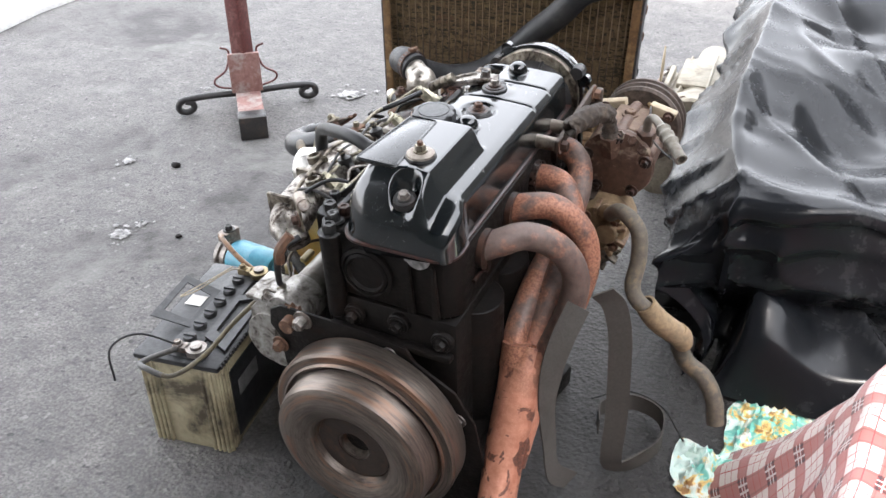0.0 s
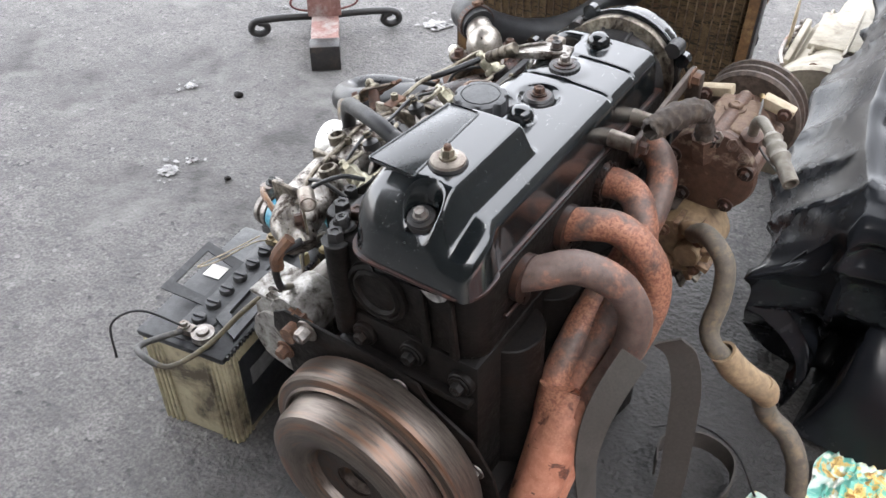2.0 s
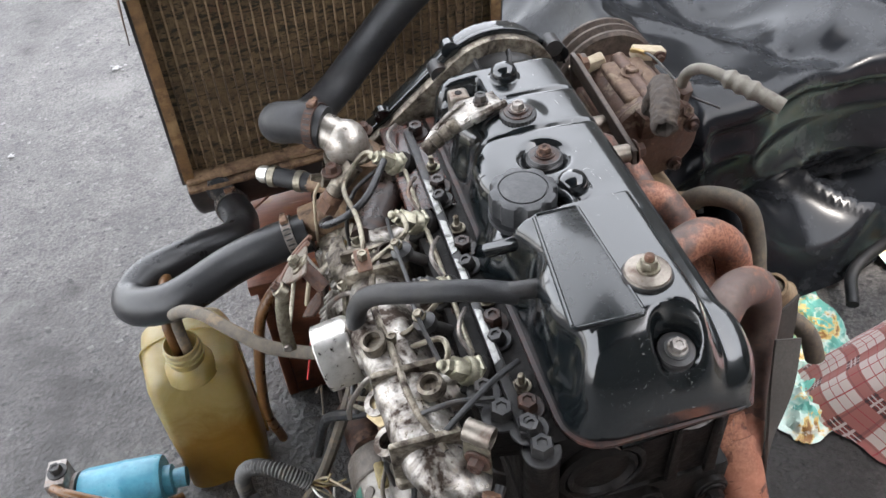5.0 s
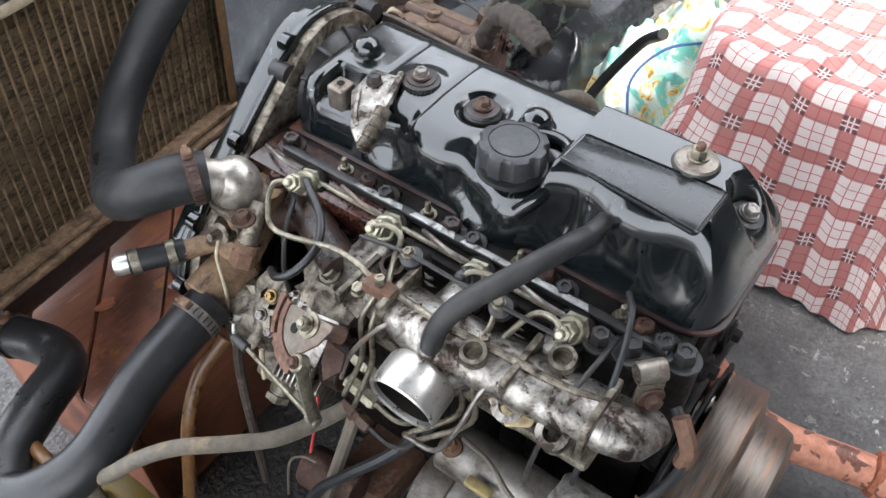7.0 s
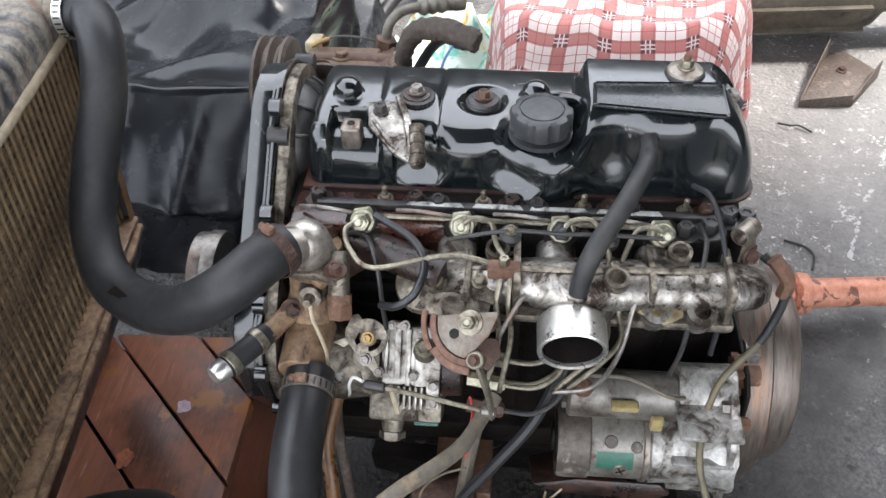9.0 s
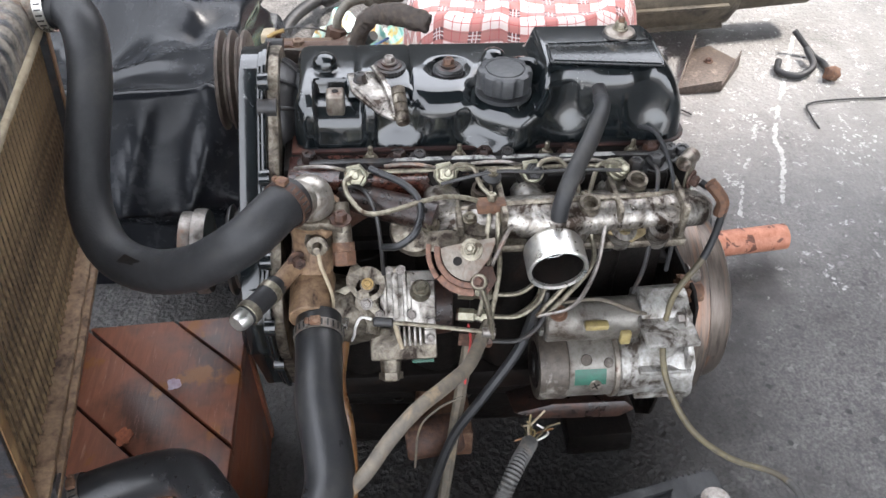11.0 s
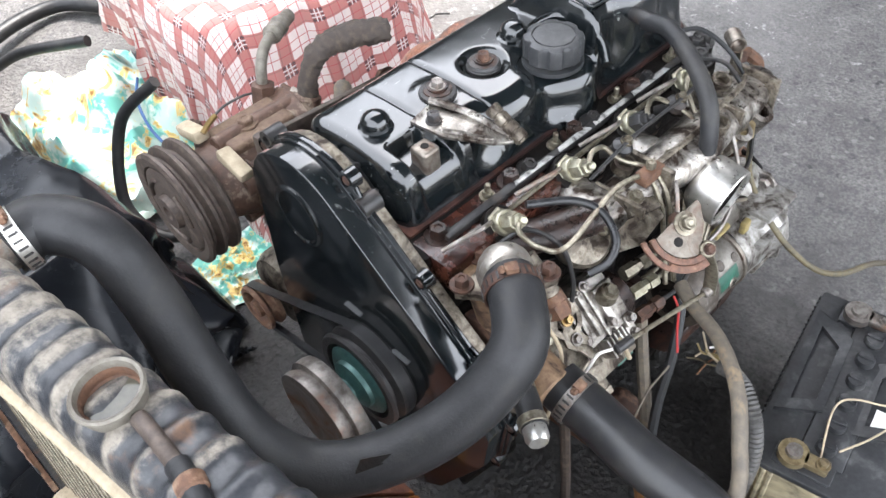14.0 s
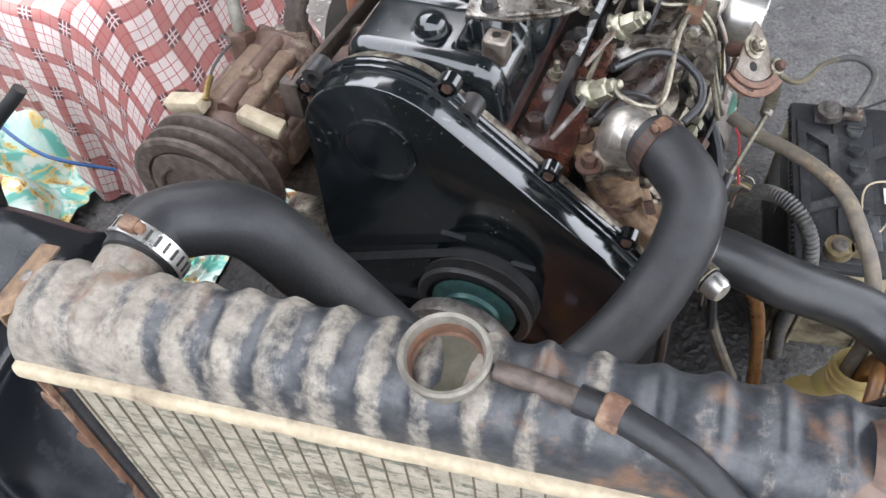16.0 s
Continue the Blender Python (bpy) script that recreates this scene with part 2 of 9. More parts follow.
def make_core(name, dark, pale, back, chips=0.85):
    """The face of a radiator core: fine fins between tubes, clogged with dust."""
    n = Nodes(name)
    w = n.put("ShaderNodeTexWave", Scale=230.0, Distortion=1.5, Detail=1.0)
    w.wave_type, w.bands_direction = "BANDS", "Z"
    n.link(n.coords(), w.inputs["Vector"])
    f, g = n.noise(70.0, 8.0, 0.7), n.noise(11.0, 6.0, 0.6, distortion=0.8)
    col = n.mix(n.band(f, 0.35, 0.65), dark, pale)
    col = n.mix(n.band(n.math("ADD", g, n.math("MULTIPLY", n.math("SUBTRACT", f, 0.5), 0.5)), 0.6, 0.66, 0.0, 0.85), col, back)
    col = n.mix(n.math("MULTIPLY", w.outputs["Fac"], 0.35), col, dark)
    long = n.put("ShaderNodeMapping")
    long.inputs["Scale"].default_value = (0.28, 1.0, 1.0)
    n.link(n.coords(), long.inputs["Vector"])
    pit = n.noise(190.0, 5.0, 0.7, vec=long.outputs[0])
    col = n.mix(n.band(pit, 0.53, 0.57, 0.0, chips), col, (dark[0] * 0.3, dark[1] * 0.4, dark[2] * 0.4))
    n.base(col)
    n.rough(0.8)
    n.bump(n.math("ADD", n.math("MULTIPLY", f, 1.4), w.outputs["Fac"]), 0.8, 0.003)
    return n.m


def make_tank():
    """Black painted brass tank under a coat of pale dust that is rubbed off in places."""
    n = Nodes("radiator_tank")
    sep = n.t.nodes.new("ShaderNodeSeparateXYZ")
    n.link(n.coords(), sep.inputs[0])
    f, g = n.noise(120.0, 8.0, 0.7), n.noise(13.0, 7.0, 0.65, distortion=0.5)
    black = n.mix(n.band(f, 0.4, 0.7), (0.02, 0.022, 0.026), (0.055, 0.056, 0.06))
    dust = n.mix(n.band(f, 0.35, 0.65), (0.13, 0.113, 0.093), (0.25, 0.222, 0.184))
    m = n.put("ShaderNodeMapping")
    m.inputs["Scale"].default_value = (1.0, 0.22, 0.22)
    n.link(n.coords(), m.inputs["Vector"])
    streak = n.noise(46.0, 6.0, 0.7, vec=m.outputs[0])
    beads = n.math("MULTIPLY", n.math("COSINE", n.math("MULTIPLY", sep.outputs[0], 216.0)), 0.085)
    where = n.math("ADD", n.math("ADD", n.math("MULTIPLY", g, 0.2), n.math("MULTIPLY", streak, 0.8)), n.math("ADD", beads, n.band(sep.outputs[0], -0.16, 0.24, -0.14, 0.12)))
    col = n.mix(n.band(n.math("ADD", where, n.math("MULTIPLY", n.math("SUBTRACT", f, 0.5), 0.35)), 0.44, 0.6), black, dust)
    col = n.mix(n.band(n.noise(17.0, 7.0, 0.65), 0.57, 0.66, 0.0, 0.8), col, (0.14, 0.08, 0.05))
    n.base(col)
    n.rough(n.band(where, 0.42, 0.6, 0.3, 0.8))
    n.bump(n.math("ADD", f, g), 0.3, 0.002)
    return n.m


def make_jug():
    n = Nodes("jug_plastic")
    sep = n.t.nodes.new("ShaderNodeSeparateXYZ")
    n.link(n.coords(), sep.inputs[0])
    f = n.noise(14.0, 7.0, 0.65, distortion=0.8)
    level = n.band(n.math("ADD", sep.outputs[2], n.math("MULTIPLY", n.math("SUBTRACT", f, 0.5), 0.16)), 0.12, 0.19)
    fuel = n.mix(n.band(f, 0.35, 0.7), (0.24, 0.12, 0.012), (0.36, 0.2, 0.03))
    wall = n.mix(n.band(f, 0.35, 0.7), (0.38, 0.28, 0.085), (0.5, 0.41, 0.18))
    n.base(n.mix(level, fuel, wall))
    n.rough(0.35)
    n.b.inputs["Subsurface Weight"].default_value = 0.35
    n.b.inputs["Subsurface Radius"].default_value = (0.03, 0.02, 0.006)
    n.b.inputs["Transmission Weight"].default_value = 0.5
    n.bump(n.noise(40.0), 0.15, 0.002)
    return n.m


def make_wood():
    n = Nodes("oily_wood")
    m = n.put("ShaderNodeMapping")
    m.inputs["Scale"].default_value = (1.0, 9.0, 9.0)
    n.link(n.coords(), m.inputs["Vector"])
    g = n.noise(14.0, 8.0, 0.65, vec=m.outputs[0], distortion=0.7)
    s, rnd = n.noise(9.0, 6.0), n.t.nodes.new("ShaderNodeObjectInfo").outputs["Random"]
    col = n.mix(n.band(g, 0.32, 0.68), (0.15, 0.045, 0.023), (0.27, 0.092, 0.048))
    col = n.mix(n.math("MULTIPLY", rnd, 0.35), col, (0.22, 0.1, 0.06))
    col = n.mix(n.band(n.math("ADD", n.math("MULTIPLY", s, 0.7), n.math("MULTIPLY", g, 0.3)), 0.475, 0.59, 0.0, 0.85), col, (0.045, 0.018, 0.012))
    col = n.mix(n.band(n.noise(16.0, 5.0), 0.62, 0.68), col, (0.24, 0.09, 0.02))
    n.base(col)
    pale = n.noise(24.0, 8.0, 0.75, vec=m.outputs[0])
    col = n.mix(n.band(pale, 0.6, 0.68, 0.0, 0.5), col, (0.42, 0.25, 0.19))
    n.base(col)
    n.rough(n.band(s, 0.4, 0.65, 0.62, 0.36))
    n.bump(g, 0.25, 0.002)
    return n.m


def make_tarp():
    """Black vinyl with a dull sheen, smears of dust and a fine grain."""
    n = Nodes("black_tarp")
    f, g = n.noise(40.0, 8.0, 0.7), n.noise(6.0, 6.0, 0.65, distortion=0.8)
    col = n.mix(n.band(g, 0.45, 0.65), (0.0075, 0.0085, 0.0105), (0.016, 0.0178, 0.021))
    col = n.mix(n.band(n.math("ADD", n.math("MULTIPLY", f, 0.4), n.math("MULTIPLY", g, 0.6)), 0.55, 0.68, 0.0, 0.35), col, (0.06, 0.06, 0.063))
    n.base(col)
    n.rough(n.band(n.math("ADD", f, g), 0.75, 1.25, 0.16, 0.32))
    n.bump(n.math("ADD", n.math("MULTIPLY", n.noise(420.0, 2.0), 0.06), n.math("MULTIPLY", n.noise(13.0, 3.0, 0.5, distortion=0.6), 0.8)), 0.14, 0.006)
    n.b.inputs["IOR"].default_value = 1.34
    return n.m


def make_paint(name="black_enamel", gloss=(0.1, 0.24), wave=0.05, spec=0.6, coat=0.6):
    """Glossy black enamel with thin scratches and a film of dust."""
    n = Nodes(name)
    m = n.put("ShaderNodeMapping")
    m.inputs["Scale"].default_value = (1.0, 0.12, 1.0)
    n.link(n.coords(), m.inputs["Vector"])
    scratch = n.noise(420.0, 3.0, 0.5, vec=m.outputs[0], distortion=0.4)
    f, g = n.noise(60.0, 8.0, 0.7), n.noise(14.0, 5.0)
    scuff = n.noise(75.0, 9.0, 0.8, distortion=1.5)
    col = n.mix(n.band(f, 0.57, 0.75, 0.0, 0.12), (0.005, 0.007, 0.008), (0.07, 0.075, 0.072))
    col = n.mix(n.math("MULTIPLY", n.band(scuff, 0.6, 0.63, 0.0, 0.7), n.band(g, 0.52, 0.6)), col, (0.22, 0.22, 0.21))
    col = n.mix(n.math("MULTIPLY", n.band(scratch, 0.7, 0.74), n.band(g, 0.5, 0.62)), col, (0.2, 0.2, 0.19))
    n.base(col)
    n.rough(n.band(n.math("ADD", f, g), 0.8, 1.25, gloss[0], gloss[1]))
    n.b.inputs["Specular IOR Level"].default_value = spec
    n.b.inputs["Coat Weight"].default_value = coat
    n.b.inputs["Coat Roughness"].default_value = 0.085
    n.bump(n.math("ADD", n.noise(22.0, 3.0, 0.5, distortion=0.5), n.math("MULTIPLY", f, 0.1)), wave, 0.002)
    return n.m


PLATEPAINT = make_paint("scuffed_black_plate", (0.2, 0.34), 0.03, 0.5, 0.3)
ASPHALT, HEADER, PLAID, PRINT = make_asphalt(), make_exhaust(), make_plaid(), make_print()
CORE_BACK = make_core("radiator_core_rusty", (0.085, 0.055, 0.028), (0.29, 0.195, 0.095), (0.16, 0.085, 0.045))
CORE_FRONT = make_core("radiator_core_dusty", (0.32, 0.275, 0.2), (0.62, 0.56, 0.45), (0.075, 0.052, 0.035), 0.75)
TANK, JUG, WOOD, TARP, PAINT = make_tank(), make_jug(), make_wood(), make_tarp(), make_paint()
IRON = surface("oily_iron", (0.005, 0.0045, 0.0042), (0.01, 0.008, 0.007), (0.02, 0.012, 0.009), (0.32, 0.65), 0.0, 14, 90, 0.5, 0.62, 0.5, 220, 0.0, 0.14)
OLIVE = surface("olive_plated_steel", (0.4, 0.38, 0.29), (0.22, 0.2, 0.145), (0.05, 0.04, 0.03), (0.28, 0.48), 0.75, 45, 150, 0.45, 0.6, 0.2, 400)
PALESTRIP = surface("pale_worn_strip", (0.5, 0.5, 0.48), (0.3, 0.29, 0.27), (0.03, 0.028, 0.026), (0.3, 0.5), 0.3, 60, 160, 0.42, 0.56, 0.2, 300)
STARTER = surface("starter_steel", (0.21, 0.197, 0.175), (0.135, 0.122, 0.104), (0.055, 0.04, 0.03), (0.32, 0.5), 0.5, 22, 130, 0.44, 0.53, 0.25, 320)
REDOIL = surface("oil_wet_red_brown", (0.05, 0.014, 0.009), (0.02, 0.008, 0.006), (0.1, 0.035, 0.02), (0.12, 0.35), 0.0, 24, 80, 0.5, 0.6, 0.5, 200, 0.3)
STEELBROWN = surface("dusty_brown_steel", (0.11, 0.085, 0.07), (0.05, 0.038, 0.032), (0.19, 0.15, 0.12), (0.45, 0.7), 0.4, 20, 120, 0.5, 0.62, 0.3, 300)
FLAKING = surface("flaking_black_paint", (0.014, 0.015, 0.018), (0.03, 0.03, 0.033), (0.12, 0.06, 0.035), (0.3, 0.6), 0.1, 34, 90, 0.5, 0.61, 0.4, 250)
STEELPALE = surface("scuffed_pale_steel", (0.28, 0.25, 0.215), (0.16, 0.135, 0.11), (0.085, 0.05, 0.036), (0.3, 0.52), 0.75, 34, 100, 0.47, 0.56, 0.25, 300)
RUSTDARK = surface("dark_rust", (0.085, 0.04, 0.025), (0.035, 0.018, 0.013), (0.2, 0.12, 0.08), (0.5, 0.8), 0.15, 22, 130, 0.5, 0.63, 0.5, 260)
TANCAST = surface("tan_rusty_casting", (0.26, 0.17, 0.1), (0.11, 0.062, 0.036), (0.045, 0.024, 0.016), (0.45, 0.8), 0.15, 40, 110, 0.48, 0.56, 0.5, 240)
PURPLERUST = surface("brown_rust", (0.17, 0.085, 0.055), (0.07, 0.036, 0.025), (0.3, 0.22, 0.16), (0.45, 0.7), 0.3, 45, 130, 0.5, 0.62, 0.4, 280)
BRASSY = surface("yellowed_plating", (0.36, 0.29, 0.17), (0.2, 0.15, 0.08), (0.08, 0.06, 0.04), (0.3, 0.5), 0.7, 26, 120, 0.48, 0.6, 0.2, 350)
PUMPALU = surface("grimy_aluminium", (0.5, 0.475, 0.435), (0.29, 0.26, 0.225), (0.05, 0.036, 0.027), (0.27, 0.52), 0.78, 32, 75, 0.45, 0.5, 0.4, 260)
DOME = surface("water_outlet_metal", (0.42, 0.39, 0.35), (0.26, 0.23, 0.195), (0.1, 0.066, 0.045), (0.26, 0.5), 0.8, 40, 120, 0.45, 0.57, 0.3, 300)
CRUST = surface("crumbling_insulation", (0.06, 0.046, 0.037), (0.036, 0.028, 0.023), (0.095, 0.072, 0.052), (0.75, 0.95), 0.0, 34, 120, 0.5, 0.62, 0.7, 180)
RUSTY = surface("rusty_iron", (0.15, 0.075, 0.042), (0.075, 0.038, 0.024), (0.28, 0.2, 0.14), (0.6, 0.85), 0.1, 16, 110, 0.5, 0.62, 0.5, 240)
BROWN = surface("oily_brown_iron", (0.03, 0.015, 0.011), (0.014, 0.01, 0.009), (0.07, 0.03, 0.018), (0.2, 0.5), 0.1, 18, 90, 0.5, 0.58, 0.4, 260)
ALU = surface("grimy_aluminium", (0.52, 0.495, 0.46), (0.2, 0.175, 0.145), (0.035, 0.024, 0.018), (0.24, 0.55), 0.85, 42, 150, 0.48, 0.475, 0.45, 260)
ALU_DARK = surface("oily_aluminium", (0.33, 0.295, 0.24), (0.1, 0.08, 0.058), (0.028, 0.019, 0.014), (0.3, 0.6), 0.7, 45, 140, 0.5, 0.5, 0.5, 260)
ALU_CLEAN = surface("machined_aluminium", (0.62, 0.605, 0.57), (0.45, 0.43, 0.39), (0.2, 0.175, 0.145), (0.22, 0.42), 0.9, 25, 140, 0.4, 0.68, 0.1, 500)
ZINC = surface("zinc_plated_steel", (0.3, 0.275, 0.215), (0.14, 0.12, 0.088), (0.065, 0.043, 0.029), (0.3, 0.52), 0.8, 55, 160, 0.47, 0.56, 0.2, 400)
STEEL = surface("worn_steel", (0.3, 0.28, 0.26), (0.14, 0.12, 0.105), (0.2, 0.1, 0.055), (0.3, 0.55), 0.8, 20, 120, 0.5, 0.6, 0.25, 350)
FLY = make_flywheel()
LEVERSTEEL = surface("grimy_lever_steel", (0.22, 0.195, 0.165), (0.12, 0.1, 0.08), (0.1, 0.055, 0.036), (0.42, 0.65), 0.45, 45, 120, 0.5, 0.53, 0.4, 280)
HUBSHADE = surface("shaded_hub_steel", (0.05, 0.036, 0.029), (0.03, 0.022, 0.018), (0.1, 0.055, 0.035), (0.35, 0.55), 0.5, 24, 90, 0.5, 0.6, 0.2, 300)
LILAC = surface("lilac_paint", (0.5, 0.4, 0.47), (0.36, 0.27, 0.33), (0.2, 0.09, 0.07), (0.5, 0.7), 0.0, 60, 140, 0.5, 0.58)
GLOSSRUBBER = surface("oily_rubber", (0.01, 0.0105, 0.0115), (0.017, 0.017, 0.0185), (0.03, 0.029, 0.028), (0.24, 0.42), 0.0, 12, 70, 0.5, 0.62, 0.15, 400, 0.0, 0.45)
FLAPRUST = surface("flap_rust", (0.12, 0.074, 0.053), (0.062, 0.038, 0.028), (0.2, 0.15, 0.11), (0.4, 0.65), 0.3, 22, 110, 0.5, 0.62, 0.35, 260)
TANBRASS = surface("tan_stained_brass", (0.2, 0.115, 0.05), (0.11, 0.06, 0.028), (0.3, 0.2, 0.1), (0.45, 0.7), 0.2, 14, 80, 0.5, 0.6, 0.3, 260)
TUBEDARK = surface("muddy_core_tube", (0.22, 0.185, 0.13), (0.1, 0.08, 0.055), (0.05, 0.036, 0.024), (0.6, 0.85), 0.1, 30, 90, 0.5, 0.58, 0.4, 260)
NOSEALU = surface("starter_nose_alloy", (0.43, 0.42, 0.4), (0.22, 0.205, 0.18), (0.055, 0.042, 0.032), (0.35, 0.6), 0.6, 42, 130, 0.48, 0.51, 0.35, 280)
STARTDARK = surface("flaked_starter_paint", (0.045, 0.036, 0.029), (0.085, 0.07, 0.056), (0.3, 0.28, 0.25), (0.35, 0.6), 0.3, 40, 110, 0.5, 0.63, 0.3, 300)
WELDRUST = surface("bright_weld_rust", (0.4, 0.13, 0.06), (0.24, 0.075, 0.04), (0.14, 0.05, 0.03), (0.6, 0.85), 0.1, 40, 140, 0.5, 0.6, 0.6, 220)
RUBBER = surface("dusty_rubber", (0.013, 0.0135, 0.0145), (0.021, 0.021, 0.0225), (0.04, 0.038, 0.036), (0.38, 0.58), 0.0, 9, 60, 0.5, 0.6, 0.25, 400, 0.0, 0.35)
OLDHOSE = surface("perished_hose", (0.14, 0.115, 0.085), (0.08, 0.068, 0.055), (0.24, 0.17, 0.1), (0.6, 0.85), 0.0, 18, 90, 0.5, 0.6, 0.4, 300)
BLACKMETAL = surface("black_bracket", (0.016, 0.016, 0.017), (0.03, 0.028, 0.027), (0.07, 0.05, 0.04), (0.3, 0.55), 0.1, 20, 120, 0.5, 0.62, 0.2, 400)
BATTOP = surface("battery_lid", (0.012, 0.0125, 0.014), (0.023, 0.024, 0.026), (0.085, 0.085, 0.085), (0.35, 0.6), 0.0, 16, 90, 0.5, 0.6, 0.15, 400)
BATCASE = surface("battery_case", (0.4, 0.35, 0.235), (0.27, 0.23, 0.145), (0.06, 0.047, 0.03), (0.4, 0.65), 0.0, 11, 45, 0.5, 0.5, 0.15, 300)
BATSIDE = surface("battery_label", (0.012, 0.013, 0.014), (0.02, 0.022, 0.024), None, (0.35, 0.5), 0.0)
BLUE = surface("blue_paint", (0.05, 0.22, 0.31), (0.08, 0.29, 0.38), (0.06, 0.14, 0.18), (0.25, 0.45), 0.0, 20, 90, 0.5, 0.64, 0.1)
BRASS = surface("brass", (0.34, 0.24, 0.1), (0.2, 0.13, 0.06), None, (0.3, 0.5), 0.9)
COPPER = surface("amber_tube", (0.17, 0.08, 0.025), (0.1, 0.045, 0.018), None, (0.25, 0.4), 0.0)
WEBBING = surface("grey_webbing", (0.084, 0.075, 0.066), (0.056, 0.05, 0.044), (0.042, 0.037, 0.032), (0.75, 0.9), 0.0, 9, 300, 0.5, 0.62, 0.4, 900)
PINKSTEEL = surface("faded_red_paint", (0.3, 0.17, 0.15), (0.2, 0.1, 0.085), (0.33, 0.3, 0.28), (0.5, 0.75), 0.1, 14, 80, 0.5, 0.56, 0.3)
REDSTEEL = surface("dark_red_paint", (0.13, 0.035, 0.033), (0.08, 0.025, 0.022), (0.2, 0.1, 0.085), (0.4, 0.6), 0.1, 14, 90, 0.5, 0.6, 0.2)
GEARDARK = surface("grimy_gearbox", (0.11, 0.095, 0.07), (0.055, 0.046, 0.034), (0.022, 0.018, 0.015), (0.45, 0.7), 0.3, 10, 70, 0.5, 0.54, 0.3)
CONDUIT = surface("grey_conduit", (0.07, 0.068, 0.064), (0.04, 0.038, 0.036), (0.13, 0.11, 0.085), (0.45, 0.65), 0.0, 30, 120)
GEARBOX = surface("pale_gearbox", (0.33, 0.3, 0.24), (0.22, 0.195, 0.15), (0.13, 0.1, 0.075), (0.45, 0.7), 0.4, 12, 80, 0.5, 0.6, 0.3)
GASKET = surface("sealant", (0.035, 0.012, 0.009), (0.014, 0.007, 0.006), (0.1, 0.035, 0.02), (0.35, 0.55), 0.0)
OLDPAINT = surface("old_white_paint", (0.41, 0.4, 0.382), (0.3, 0.293, 0.28), (0.22, 0.215, 0.208), (0.7, 0.9), 0.0, 40, 160, 0.42, 0.6, 0.4, 320)
SPLASH = surface("trodden_splash", (0.42, 0.41, 0.4), (0.2, 0.195, 0.19), (0.1, 0.1, 0.1), (0.75, 0.95), 0.0, 55, 130, 0.5, 0.52, 0.5, 300)
WHITE = surface("chalky_white", (0.66, 0.65, 0.62), (0.45, 0.44, 0.42), (0.2, 0.2, 0.19), (0.7, 0.9), 0.0, 22, 80, 0.42, 0.6, 0.4)
CREAM = surface("cream_dust", (0.4, 0.335, 0.235), (0.27, 0.215, 0.145), (0.12, 0.085, 0.055), (0.65, 0.85), 0.0, 17, 80, 0.45, 0.64, 0.4)
CABLEYEL = surface("stained_cable", (0.13, 0.105, 0.055), (0.065, 0.055, 0.036), (0.05, 0.042, 0.035), (0.45, 0.65))
YELLOWISH = surface("aged_yellow_plastic", (0.28, 0.22, 0.09), (0.17, 0.13, 0.06), None, (0.4, 0.6))
LABEL = surface("white_label", (0.75, 0.73, 0.68), (0.62, 0.6, 0.56), None, (0.5, 0.7), 0.0, 40, 200)
GREENLABEL = surface("green_label", (0.015, 0.1, 0.065), (0.02, 0.07, 0.05), None, (0.3, 0.5))
REDWIRE = surface("red_wire", (0.42, 0.03, 0.03), (0.3, 0.03, 0.03), None, (0.4, 0.6))
GREENHUB = surface("green_hub", (0.06, 0.13, 0.12), (0.03, 0.07, 0.065), None, (0.25, 0.4), 0.4)
COMPRESSOR = surface("dusty_brown_casting", (0.11, 0.062, 0.043), (0.062, 0.033, 0.022), (0.33, 0.27, 0.2), (0.4, 0.75), 0.15, 30, 110, 0.5, 0.62, 0.5, 240)
COMPDUST = surface("cream_dusted_casting", (0.16, 0.105, 0.07), (0.09, 0.05, 0.033), (0.28, 0.22, 0.16), (0.6, 0.85), 0.1, 24, 90, 0.48, 0.6, 0.5, 240)
PIPEGREY = surface("dirty_pale_pipe", (0.2, 0.185, 0.155), (0.12, 0.105, 0.085), (0.07, 0.05, 0.036), (0.45, 0.7), 0.3, 22, 110, 0.5, 0.6, 0.3)
WATER = surface("rusty_water", (0.07, 0.066, 0.048), (0.1, 0.092, 0.07), None, (0.04, 0.06), 0.0, bump=0.05)
CONCRETE = surface("pale_concrete", (0.6, 0.6, 0.58), (0.5, 0.49, 0.47), (0.36, 0.35, 0.33), (0.8, 0.9), 0.0, 2, 30)
# dull grey of the unseen walls and canopy
SCREENGREY = surface("unseen_screen_grey", (0.06, 0.058, 0.053), (0.042, 0.041, 0.038), (0.028, 0.028, 0.026), (0.8, 0.9), 0.0, 1.5, 20)

# ---- mesh tools ----
def V(*a):
    return Vector(a)


def aim(axis):
    return Vector(axis).normalized().to_track_quat("Z", "Y").to_matrix().to_4x4()


def box(bm, lo, hi, bev=0.002, seg=2, m=None):
    lo, hi = Vector(lo), Vector(hi)
    mat = Matrix.Translation((lo + hi) / 2) @ Matrix.Diagonal((*(hi - lo), 1))
    vs = bmesh.ops.create_cube(bm, size=1.0, matrix=mat)["verts"]
    if bev:
        es = list({e for v in vs for e in v.link_edges})
        r = bmesh.ops.bevel(bm, geom=es, offset=bev, segments=seg, profile=0.5, affect="EDGES")
        vs = list({v for f in r["faces"] for v in f.verts} | {v for v in vs if v.is_valid})
    if m is not None:
        bmesh.ops.transform(bm, matrix=m, verts=vs)
    return bm


